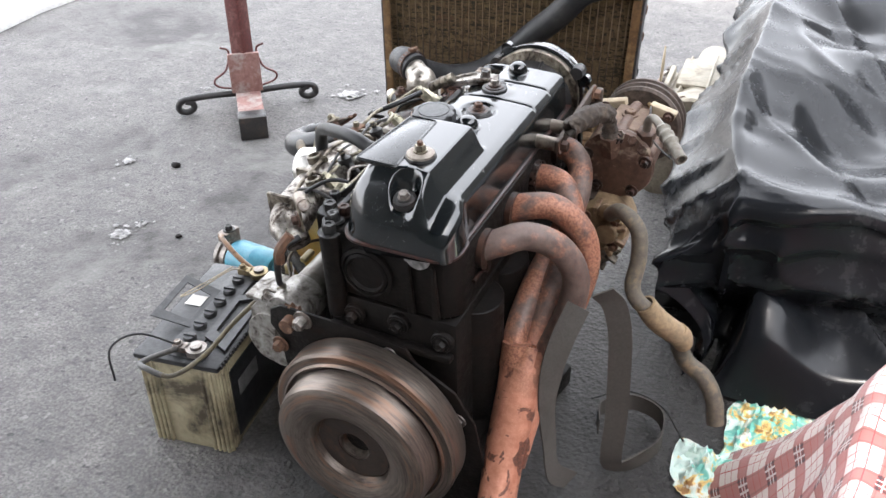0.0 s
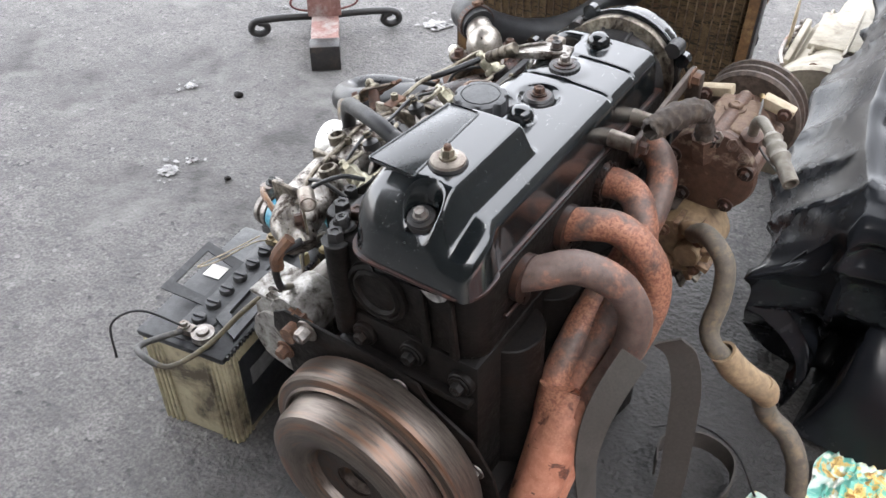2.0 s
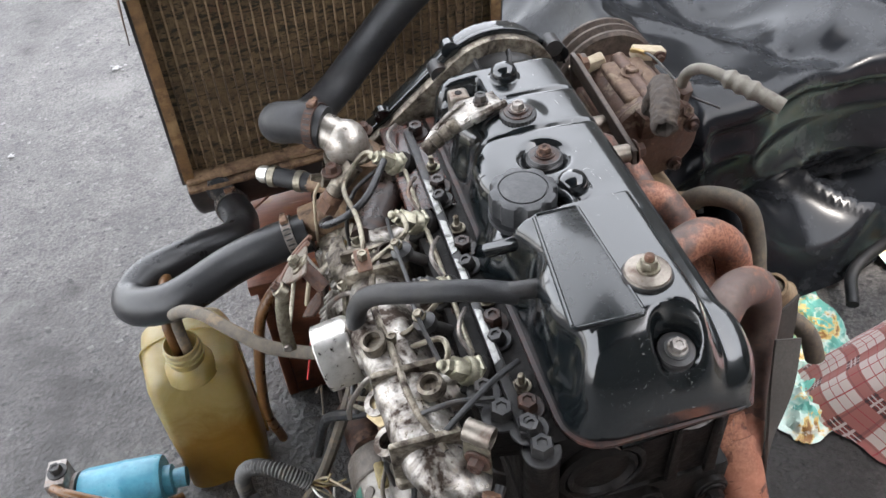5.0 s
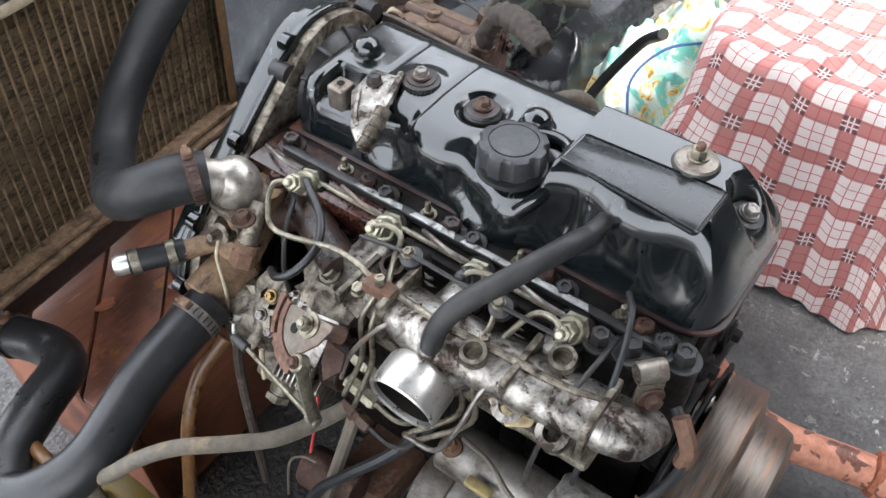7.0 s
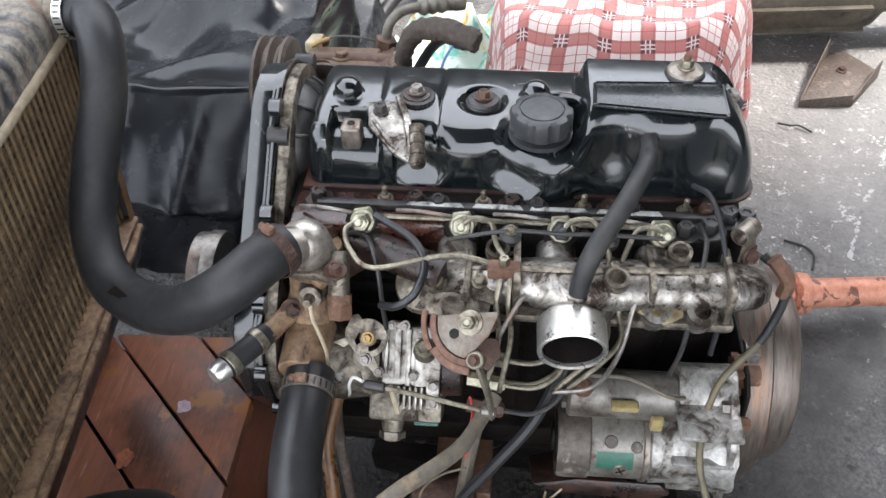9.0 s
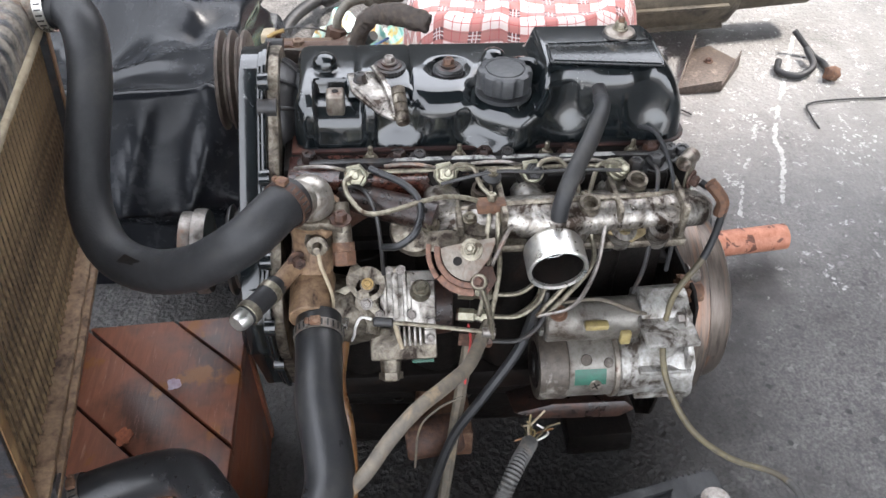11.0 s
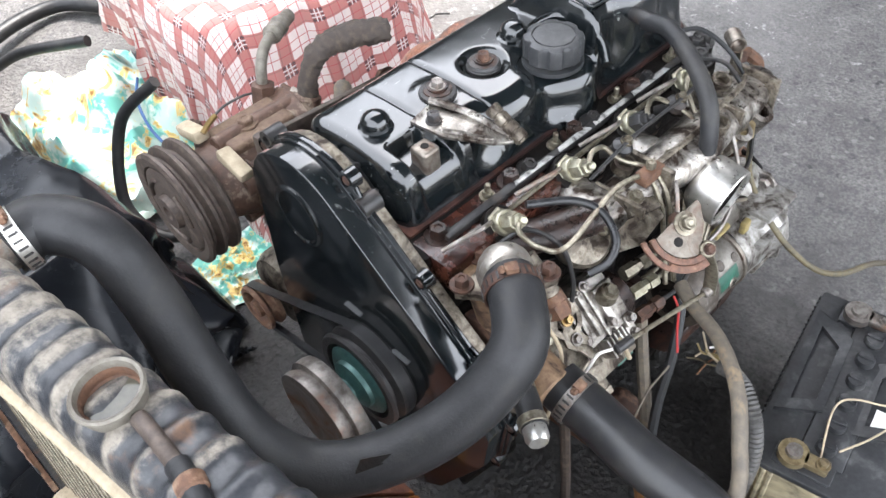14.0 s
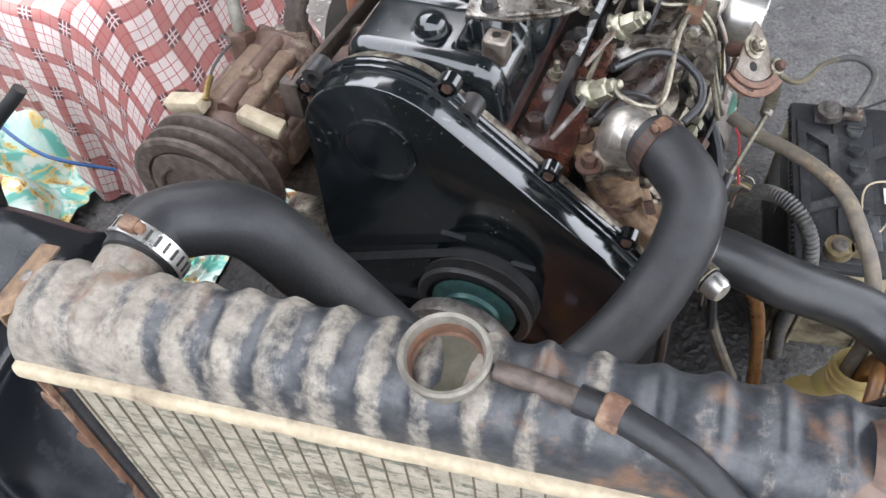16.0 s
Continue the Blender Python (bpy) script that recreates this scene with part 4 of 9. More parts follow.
part("filler_cap", bm, surface("black_plastic", (0.02, 0.021, 0.023), (0.035, 0.036, 0.038), (0.07, 0.07, 0.07), (0.32, 0.5), 0.0, 30, 120), cover, "scalloped black oil filler cap", 30)
bm = tube(bmesh.new(), [(-0.09, -0.07, 0.6), (-0.07, -0.083, 0.614), (-0.04, -0.085, 0.622), (-0.012, -0.078, 0.623), (-0.001, -0.06, 0.62), (-0.002, -0.04, 0.616), (-0.012, -0.012, 0.611)], 0.006, 10, flat=1.3)
part("cap_rim", bm, PAINT, cover)
# throttle cable bracket
bm = bmesh.new()
prism(bm, [(-0.016, 0.153), (-0.01, 0.121), (-0.046, 0.104), (-0.101, 0.093), (-0.108, 0.1), (-0.096, 0.117), (-0.058, 0.147)], (0, 0, 0.6135), (1, 0, 0), (0, 1, 0), 0.004, 0.0012)
tube(bm, [(-0.011, 0.12, 0.622), (-0.05, 0.107, 0.6195), (-0.1, 0.096, 0.6155)], 0.0042, 8, 4, flat=0.9)
tube(bm, [(-0.052, 0.142, 0.618), (-0.08, 0.124, 0.618), (-0.092, 0.112, 0.617)], 0.0026, 8, 4)
for v in bm.verts:
    v.co.z -= 0.008 * step(-0.05, -0.11, v.co.x)
shake(bm, 0.0004, 60)
brk = part("cable_bracket", bm, ALU, cover, "bare aluminium cable bracket")
bolt_part(brk, (-0.034, 0.137, 0.6175), (0, 0, 1), 0.0072, 0.008, BLACKMETAL, 1.2)
rings = [(0, 0), (0.007, 0)]
for k in range(4):
    rings += [(0.0082, 0.001 + 0.0115 * k), (0.0082, 0.0095 + 0.0115 * k), (0.0068, 0.0103 + 0.0115 * k), (0.0068, 0.0118 + 0.0115 * k)]
part("ferrule", lathe(bmesh.new(), rings + [(0, 0.047)], (-0.071, 0.094, 0.628), (-0.85, -0.1, -0.5), 24), ALU_DARK, brk, "ringed cable ferrule")
bm = bmesh.new()
box(bm, (-0.063, 0.156, 0.585), (-0.04, 0.178, 0.614), 0.004, 3)
lathe(bm, [(0.0045, 0.0002), (0.0045, -0.008), (0, -0.008)], (-0.0515, 0.167, 0.6142), (0, 0, 1), 14)
pad = part("bracket_pad", bm, STEELPALE, cover, "grimy metal pad in a pocket of the cover")
# dark disc on top of the pad for the shade in its hole
part("pad_hole_shade", lathe(bmesh.new(), [(0, 0), (0.0043, 0), (0.004, 0.0006), (0, 0.0007)], (-0.0515, 0.167, 0.614), (0, 0, 1), 14), IRON, pad)
# small studs along the cover's lower edge, with a rail
bm = bmesh.new()
box(bm, (-0.114, -0.24, 0.5465), (-0.104, 0.2, 0.5545), 0.0015)
rail = part("wiring_rail", bm, BLACKMETAL, head, "thin black metal strip along the head")
for y0, y1 in ((-0.165, -0.1), (-0.088, -0.03), (-0.02, 0.03), (0.042, 0.1)):
    bm = prism(bmesh.new(), [(-0.1135, y0), (-0.1065, y0 + 0.004), (-0.1065, y1), (-0.1125, y1 + 0.003)], (0, 0, 0.5535), (1, 0, 0), (0, 1, 0), 0.0022, 0.0006)
    part("bare_strip", shake(bm, 0.0012, 90, y0), PALESTRIP, rail, "bare pale length of the strip")
for y in (0.128, 0.022, -0.084, -0.19):
    bm = bolt(bmesh.new(), (-0.0965, y, 0.5475), (-0.1, 0, 1), 0.006, 0.006, 1.5)
    cyl(bm, (-0.0965, y, 0.55), (-0.0975, y, 0.566), 0.003, seg=10)
    part("cover_stud", bm, ZINC, head)

# breather pipe
bm = cyl(bmesh.new(), (-0.06, -0.146, 0.618), (-0.098, -0.142, 0.62), 0.0085, seg=16)
part("nipple", bm, BLACKMETAL, cover)
bm = tube(bmesh.new(), [(-0.085, -0.144, 0.616), (-0.12, -0.136, 0.624), (-0.165, -0.115, 0.615), (-0.204, -0.09, 0.598), (-0.219, -0.078, 0.572), (-0.223, -0.074, 0.54)], 0.0098, 14, 6)
part("breather_hose", bm, RUBBER, engine, "black rubber breather hose")

# injectors, pipes, heater plugs
for i, y in enumerate(CYL):
    a = Vector((-0.78, 0.0, 0.62)).normalized()
    o = V(-0.116, y, 0.534)
    bm = lathe(bmesh.new(), [(0, 0), (0.013, 0), (0.013, 0.018), (0.011, 0.019), (0, 0.019)], o, a, 18)
    inj = part("injector", bm, STEEL, head, "fuel injector with plated nuts")
    bm = lathe(bmesh.new(), [(0.0165, 0.014), (0.0165, 0.022), (0.0145, 0.024), (0, 0.024)], o, a, 6, 0.2 + i)
    lathe(bm, [(0.0135, 0.022), (0.0135, 0.03), (0.012, 0.032), (0.0, 0.032)], o, a, 20)
    part("nut", bm, OLIVE, inj, "dull yellow plated nut")
    bm = lathe(bmesh.new(), [(0.0105, 0.03), (0.0105, 0.045), (0.0092, 0.047), (0.0078, 0.0475), (0.0078, 0.053), (0.006, 0.054), (0, 0.054)], o, a, 6, 0.5 * i)
    cyl(bm, o + a * 0.05, o + a * 0.06, 0.0045, seg=12)
    part("union", bm, OLIVE if i != 2 else BLACKMETAL, inj)
    if i < 3:
        bm = tube(bmesh.new(), [(-0.128, y - 0.012, 0.551), (-0.128, CYL[i + 1] + 0.012, 0.551)], 0.0028, 8)
        part("leak_off_pipe", bm, ZINC, engine)
tops = [V(-0.155, y, 0.566) for y in CYL]
CLAMP1, CLAMP2 = V(-0.201, -0.003, 0.553), V(-0.195, -0.11, 0.546)
for i, (top, clamp, dy, end) in enumerate(((tops[0], CLAMP1, 0.006, (-0.25, 0.01, 0.43)), (tops[1], CLAMP1, -0.006, (-0.252, -0.004, 0.425)),
                                           (tops[2], CLAMP2, 0.007, (-0.245, -0.06, 0.42)), (tops[3], CLAMP2, -0.007, (-0.245, -0.072, 0.42)))):
    y = CYL[i]
    if i == 0:
        mid = [top + V(-0.012, 0.012, 0.0), top + V(-0.03, 0.005, -0.012), top + V(-0.045, -0.02, -0.02), (-0.195, 0.05, 0.563)]
    elif i == 1:
        mid = [top + V(0.004, -0.012, 0.008), top + V(0.003, -0.03, 0.004), top + V(-0.015, -0.036, -0.006)]
    elif i == 2:
        mid = [top + V(0.006, -0.008, 0.008), top + V(0.01, -0.03, 0.005), top + V(-0.02, -0.045, -0.008)]
    else:
        mid = [top + V(0.004, 0.012, 0.006), top + V(0.0, 0.03, 0.002), top + V(-0.03, 0.045, -0.02)]
    c = clamp + V(0, dy, 0)
    pts = [top + V(0.012, 0, -0.009), top, *mid, c, c + V(-0.022, 0.0, -0.025), c + V(-0.03, -0.004, -0.07), end]
    part("injector_pipe", tube(bmesh.new(), pts, 0.0029, 8, 6), ZINC, engine, "bent steel fuel pipe")
for c in (CLAMP1, CLAMP2):
    bm = box(bmesh.new(), (-0.008, -0.016, -0.006), (0.008, 0.016, 0.007), 0.002, 2, Matrix.Translation(c))
    k = part("pipe_clamp", bm, RUSTY, engine, "small rusty pipe clamp")
    part("clamp_bolt", bolt(bmesh.new(), c + V(0, 0, 0.007), (0, 0, 1), 0.0055, 0.008, 0), ZINC, k)
for y in (-0.105, -0.008):
    bm = cyl(bmesh.new(), (-0.125, y, 0.53), (-0.16, y, 0.56), 0.006, seg=12)
    lathe(bm, [(0, 0), (0.011, 0), (0.011, 0.008), (0.004, 0.012), (0.004, 0.02), (0, 0.02)], (-0.16, y, 0.558), (-0.3, 0, 1), 14)
    part("heater_plug", bm, BLACKMETAL, engine)
for y in (0.095, -0.01, -0.113):
    bolt_part(head, (-0.128, y, 0.51), (-0.6, 0, 0.8), 0.008, 0.012, STEEL)

# intake manifold
bm = bmesh.new()
tube(bm, [(-0.15, -0.262, 0.498), (-0.176, -0.245, 0.51), (-0.188, -0.2, 0.517), (-0.192, -0.13, 0.52), (-0.198, -0.075, 0.522), (-0.19, -0.02, 0.515), (-0.18, 0.03, 0.503), (-0.17, 0.075, 0.49)],
     0.03, 20, 6, radii=[0.018, 0.03, 0.032, 0.032, 0.034, 0.03, 0.027, 0.02], flat=0.72)
runners = []
for y in CYL:
    q = min(max(y, -0.22), 0.05)
    runners.append(bmesh.new())
    tube(runners[-1], [(-0.105, y, 0.497), (-0.14, y * 0.97 + q * 0.03, 0.512), (-0.188, q, 0.516)], 0.021, 14, 4, flat=0.85)
stub = bmesh.new()
tube(stub, [(-0.188, -0.1, 0.512), (-0.207, -0.085, 0.504), (-0.226, -0.077, 0.501)], 0.03, 18, 4, radii=[0.032, 0.031, 0.03], caps=False)
shake(bm, 0.0018, 45)
manifold = part("intake_manifold", bm, ALU, engine, "oil-stained cast aluminium intake manifold")
manifold.location = (0, 0.004, 0.012)
# first runner takes the dark brown to stand in for a shaded gap
for k, r in enumerate(runners):
    part("runner", shake(r, 0.0015, 45), BROWN if k == 0 else ALU, manifold, "front runner, painted dark for the gap's shade" if k == 0 else "")
part("inlet_stub", shake(stub, 0.0015, 45), ALU, manifold)
for y in (-0.225, -0.15, -0.02, 0.028):
    part("cast_rib", shake(box(bmesh.new(), (-0.222, y - 0.0035, 0.5), (-0.16, y + 0.0035, 0.5465 if y < 0 else 0.53), 0.002), 0.001, 60), ALU_DARK, manifold)
for x, y, z in ((-0.172, -0.178, 0.542), (-0.21, -0.115, 0.54), (-0.172, 0.0, 0.536)):
    part("cast_boss", lathe(bmesh.new(), [(0, 0), (0.0125, 0), (0.012, 0.011), (0.0085, 0.012), (0.0075, 0.004), (0, 0.004)], (x, y, z), (-0.25, 0, 1), 18), ALU_DARK, manifold, "dull boss with a dark hole")
for y in CYL:
    part("runner_flange", shake(box(bmesh.new(), (-0.123, y - 0.034, 0.472), (-0.112, y + 0.034, 0.528), 0.004), 0.001, 50), ALU, manifold)
for y in (-0.2, -0.157):
    part("threaded_boss", lathe(bmesh.new(), [(0.0, 0.0), (0.015, 0.0), (0.0145, 0.028), (0.008, 0.029), (0.007, 0.012), (0, 0.012)], (-0.208, y, 0.492), (-0.45, 0, 0.9), 18), ALU, manifold)
part("lower_web", shake(box(bmesh.new(), (-0.222, -0.235, 0.487), (-0.17, 0.0, 0.5), 0.005), 0.0015, 45), ALU_DARK, manifold)
part("raised_bead", tube(bmesh.new(), [(-0.176, -0.235, 0.533), (-0.192, -0.19, 0.542), (-0.197, -0.13, 0.545), (-0.203, -0.075, 0.547), (-0.195, -0.02, 0.538), (-0.184, 0.03, 0.523)], 0.0035, 8, 5), ALU_DARK, manifold)
bm = lathe(bmesh.new(), [(0.0285, 0.004), (0.0295, 0.034), (0.0325, 0.0355), (0.034, 0.034), (0.034, 0.004), (0.0325, 0.0), (0.027, -0.006)], (-0.228, -0.0755, 0.501), (-0.985, -0.02, -0.17), 36)
part("air_inlet", bm, ALU_CLEAN, manifold, "shiny round open air inlet")
# bore coloured near black for the shade deep inside
part("inlet_bore", lathe(bmesh.new(), [(0.0292, 0.03), (0.0283, 0.004), (0.026, -0.02), (0, -0.022)], (-0.228, -0.0755, 0.501), (-0.985, -0.02, -0.17), 36), IRON, manifold, "inlet bore with its inner shade painted dark")
bm = cyl(bmesh.new(), (-0.222, -0.078, 0.515), (-0.222, -0.078, 0.538), 0.013, 0.0115, 16)
part("inlet_nipple", bm, ALU, manifold)

# nuts, clips and small pipes about the manifold
for y in CYL:
    for s, z in ((-1, 0.524), (1, 0.52)):
        bolt_part(manifold, (-0.126, y + s * 0.029, z), (-0.8, 0, 0.6), 0.0075, 0.009, RUSTDARK, 1.5)
for y in (-0.045, 0.06):
    bolt_part(manifold, (-0.196, y, 0.532 if y < 0 else 0.512), (-0.45, 0, 0.9), 0.008, 0.009, ZINC, 1.4)
bus = part("heater_bus", tube(bmesh.new(), [(-0.165, 0.05, 0.558), (-0.168, -0.008, 0.575), (-0.166, -0.06, 0.572), (-0.168, -0.105, 0.575), (-0.16, -0.16, 0.566)], 0.0022, 8, 6), BLACKMETAL, engine, "thin black heater plug lead")
for y in (-0.105, -0.008):
    part("lead_nut", bolt(bmesh.new(), (-0.166, y, 0.573), (-0.3, 0, 1), 0.0048, 0.005, 1.4), ZINC, bus)
for i, y in enumerate(CYL):
    bm = tube(bmesh.new(), [(-0.13, y + 0.012, 0.556), (-0.136, y + 0.03, 0.565), (-0.13, y + 0.05, 0.562), (-0.12, y + 0.07, 0.553)], 0.0024, 8, 5)
    part("return_pipe", bm, STEEL, engine, "thin looped return pipe")
for pts, mt in (([(-0.2, -0.04, 0.545), (-0.225, -0.02, 0.535), (-0.245, 0.0, 0.5), (-0.25, 0.01, 0.46)], STEEL), ([(-0.19, -0.145, 0.552), (-0.222, -0.13, 0.535), (-0.245, -0.12, 0.49), (-0.25, -0.1, 0.44), (-0.245, -0.06, 0.42)], STEEL),
                ([(-0.125, -0.2, 0.556), (-0.165, -0.2, 0.565), (-0.205, -0.19, 0.535), (-0.225, -0.185, 0.48), (-0.222, -0.18, 0.43)], BLACKMETAL), ([(-0.145, 0.165, 0.54), (-0.16, 0.14, 0.552), (-0.19, 0.125, 0.54), (-0.205, 0.12, 0.5), (-0.205, 0.118, 0.46)], BLACKMETAL)):
    part("thin_pipe", tube(bmesh.new(), pts, 0.0026, 8, 6), mt, engine)
bm = prism(bmesh.new(), [(-0.02, 0.0), (0.022, 0.004), (0.026, 0.018), (0.0, 0.03), (-0.018, 0.02)], (-0.205, -0.16, 0.53), (0, 1, 0), (-0.9, 0, -0.4), 0.003, 0.0008)
cl = part("pipe_bracket", bm, BRASSY, engine, "small yellowed pipe bracket")
bolt_part(cl, (-0.214, -0.157, 0.531), (-0.4, 0, 0.9), 0.0062, 0.007, ZINC)

# lifting hook at the rear and its cable
bm = prism(bmesh.new(), [(-0.013, 0.0), (0.013, 0.0), (0.012, 0.035), (-0.012, 0.035)], (-0.152, -0.243, 0.528), (0.75, -0.66, 0), (0, 0, 1), 0.003, 0.0008)
hook = part("lifting_hook", bm, ZINC, engine, "curled plated lifting hook")
c = V(-0.149, -0.2395, 0.571)
part("hook_curl", lathe(bmesh.new(), [(0.0082, -0.012), (0.0098, -0.012), (0.0098, 0.012), (0.0082, 0.012), (0.0082, -0.012)], c, (0.75, -0.66, 0), 24), STEELPALE, hook, "curled bright end of the hook")
bolt_part(hook, (-0.153, -0.247, 0.545), (-0.66, -0.75, 0), 0.0075, 0.008, RUSTDARK)
for x, y, r in ((-0.122, -0.212, 0.0105), (-0.105, -0.232, 0.0095), (-0.13, -0.186, 0.009)):
    bolt_part(head, (x, y, 0.546), (0, 0, 1), r, 0.012, BLACKMETAL, 1.7)

# thermostat housing and the pump neck below it
bm = lathe(bmesh.new(), [(r * 0.76, h * 0.9) for r, h in [(0, -0.012), (0.031, -0.012), (0.0345, -0.004), (0.0355, 0.004), (0.0345, 0.013), (0.031, 0.022), (0.0245, 0.03), (0.015, 0.0358), (0.006, 0.038), (0, 0.0383)]], (-0.183, 0.196, 0.551), (-0.1, 0.1, 1), 40)
thermo = part("thermostat_dome", bm, DOME, engine, "dull grey domed water outlet", 60)
bm = tube(bmesh.new(), [LIFT.inverted() @ V(*q) for q in ((-0.186, 0.199, 0.572), (-0.205, 0.214, 0.583), (-0.238, 0.236, 0.589))], 0.021, 22, 4, radii=[0.022, 0.0205, 0.021])
part("outlet_neck", bm, DOME, thermo)
bm = bmesh.new()
prism(bm, arc(0, 0, 0.03, 30, 150, 6) + [(-0.05, 0.008)] + arc(0, 0, 0.03, 210, 330, 6) + [(0.05, 0.008)], (-0.183, 0.196, 0.535), (0.6, 0.8, 0), (-0.8, 0.6, 0), 0.01, 0.002)
part("outlet_flange", bm, ALU_DARK, thermo)
for s in (-1, 1):
    bolt_part(thermo, V(-0.183, 0.196, 0.545) + V(0.6, 0.8, 0) * 0.041 * s, (0, 0, 1), 0.0075, 0.009, RUSTDARK)
# the neck: a body, flanges, stubs and senders
bm = tube(bmesh.new(), [(-0.165, 0.195, 0.54), (-0.178, 0.195, 0.5), (-0.195, 0.2, 0.465), (-0.2, 0.2, 0.43), (-0.19, 0.2, 0.36), (-0.165, 0.2, 0.3)], 0.03, 18, 5, radii=[0.03, 0.027, 0.024, 0.024, 0.026, 0.024])
shake(bm, 0.0015, 45)
neck = part("water_housing", bm, TANCAST, engine, "rusty tan water pump housing")
bm = prism(bmesh.new(), [(-0.045, -0.012), (-0.03, -0.026), (0.02, -0.024), (0.044, -0.008), (0.04, 0.012), (0.01, 0.026), (-0.03, 0.024)], (-0.168, 0.192, 0.522), (1, 0, 0), (0, 1, 0), 0.012, 0.003)
shake(bm, 0.0012, 60)
part("upper_flange", bm, TANCAST, neck)
bm = prism(bmesh.new(), [(-0.036, -0.05), (0.03, -0.055), (0.04, 0.0), (0.028, 0.05), (-0.024, 0.055), (-0.04, 0.02)], (-0.18, 0.222, 0.44), (1, 0, 0), (0, 0, 1), 0.013, 0.004)
shake(bm, 0.0015, 50)
part("front_flange", bm, RUSTDARK, neck)
part("cross_pipe", tube(bmesh.new(), [(-0.105, 0.12, 0.5), (-0.13, 0.15, 0.505), (-0.165, 0.185, 0.505)], 0.021, 16, 5), RUSTDARK, neck)
part("return_stub", cyl(bmesh.new(), (-0.195, 0.2, 0.452), (-0.255, 0.203, 0.441), 0.0265, 0.024, 26), TANCAST, neck)
part("bypass_stub", cyl(bmesh.new(), (-0.19, 0.208, 0.482), (-0.245, 0.241, 0.478), 0.0115, 0.0105, 16), TANCAST, neck)
bm = tube(bmesh.new(), [(-0.18, 0.165, 0.547), (-0.2, 0.163, 0.528), (-0.214, 0.162, 0.51)], 0.011, 14, 4)
part("sender_stub", bm, ALU_DARK, neck, "dull metal sender stub")
bm = lathe(bmesh.new(), [(0.0, 0.0), (0.0125, 0.0), (0.0125, 0.01), (0.01, 0.0105), (0, 0.0105)], (-0.209, 0.162, 0.515), (-0.55, -0.03, -0.72), 24)
lathe(bm, [(0.0135, 0.0105), (0.0135, 0.024), (0.012, 0.026), (0, 0.026)], (-0.209, 0.162, 0.515), (-0.55, -0.03, -0.72), 6, 0.3)
part("hex_plug", bm, RUSTY, neck, "rust-orange hexagon plug")
bm = lathe(bmesh.new(), [(0, 0), (0.015, 0), (0.015, 0.012), (0.0115, 0.016), (0.0115, 0.026), (0.006, 0.028), (0.004, 0.04), (0, 0.04)], (-0.195, 0.19, 0.51), (-0.7, 0.0, 0.25), 22)
part("sender", bm, ALU_DARK, neck, "dull temperature sender")
bm = tube(bmesh.new(), [(-0.222, 0.19, 0.515), (-0.232, 0.187, 0.5), (-0.236, 0.182, 0.485), (-0.24, 0.176, 0.455), (-0.242, 0.18, 0.42), (-0.24, 0.19, 0.37), (-0.235, 0.195, 0.33)], 0.0021, 8, 6)
part("sender_wire", bm, CREAM, neck, "thin dirty sender wire")
for p, a in (((-0.2, 0.172, 0.535), (0, 0, 1)), ((-0.14, 0.185, 0.535), (0, 0, 1)), ((-0.21, 0.215, 0.49), (-0.8, -0.4, 0.3)), ((-0.212, 0.215, 0.405), (-0.9, 0, 0.2))):
    bolt_part(neck, p, a, 0.0075, 0.009, RUSTDARK)
bm = tube(bmesh.new(), [(-0.235, 0.237, 0.478), (-0.258, 0.25, 0.48), (-0.283, 0.267, 0.48)], 0.0125, 14, 4)
stub = part("bypass_hose", bm, RUBBER, engine, "short black rubber hose with a metal plug")
part("plug", lathe(bmesh.new(), [(0, 0), (0.0115, 0), (0.0115, 0.016), (0.009, 0.021), (0, 0.022)], (-0.278, 0.264, 0.48), (-0.8, 0.55, 0.0), 20), ALU_CLEAN, stub)
for q in (0.15, 0.8):
    p = V(-0.235, 0.237, 0.478).lerp(V(-0.283, 0.267, 0.48), q)
    part("hose_clip", cyl(bmesh.new(), p, p + V(-0.008, 0.005, 0), 0.0142, seg=18, c=0.0005), ZINC, stub)

# injection pump, built in its own slanting frame: x to the rear, y up the slope, z outwards
PF = Matrix.Translation((-0.212, 0.137, 0.452)) @ Matrix(((0, 0.7, -0.714, 0), (-1, 0, 0, 0), (0, 0.714, 0.7, 0), (0, 0, 0, 1)))
PX, PY, PZ = [PF.to_3x3() @ V(*a) for a in ((1, 0, 0), (0, 1, 0), (0, 0, 1))]


def plain(name, lo, hi, mat, parent, bev=0.0015, label=""):
    return part(name, box(bmesh.new(), lo, hi, bev, 2, PF), mat, parent, label)


bm = box(bmesh.new(), (0.013, -0.05, -0.07), (0.079, 0.014, -0.009), 0.004, 2, PF)
shake(bm, 0.0006, 70)
pump = part("injection_pump", bm, PUMPALU, engine, "grimy aluminium fuel injection pump")
bm = cyl(bmesh.new(), PF @ V(0.012, -0.03, -0.04), PF @ V(-0.045, -0.03, -0.04), 0.036, 0.046, 30)
part("drive_end", bm, ALU_DARK, pump, "oily drive end of the pump")
bm = cyl(bmesh.new(), PF @ V(0.078, -0.03, -0.042), PF @ V(0.1, -0.03, -0.042), 0.034, 0.032, 28)
part("pump_head", bm, BROWN, pump, "rust-brown pump head")
plain("upright_rib", (0.0285, -0.042, -0.01), (0.0355, 0.018, -0.002), PUMPALU, pump)
plain("upright_rib", (0.0405, -0.05, -0.01), (0.046, 0.012, -0.005), PUMPALU, pump)
plain("upright_rib", (0.017, -0.038, -0.01), (0.0215, 0.012, -0.0045), PUMPALU, pump)
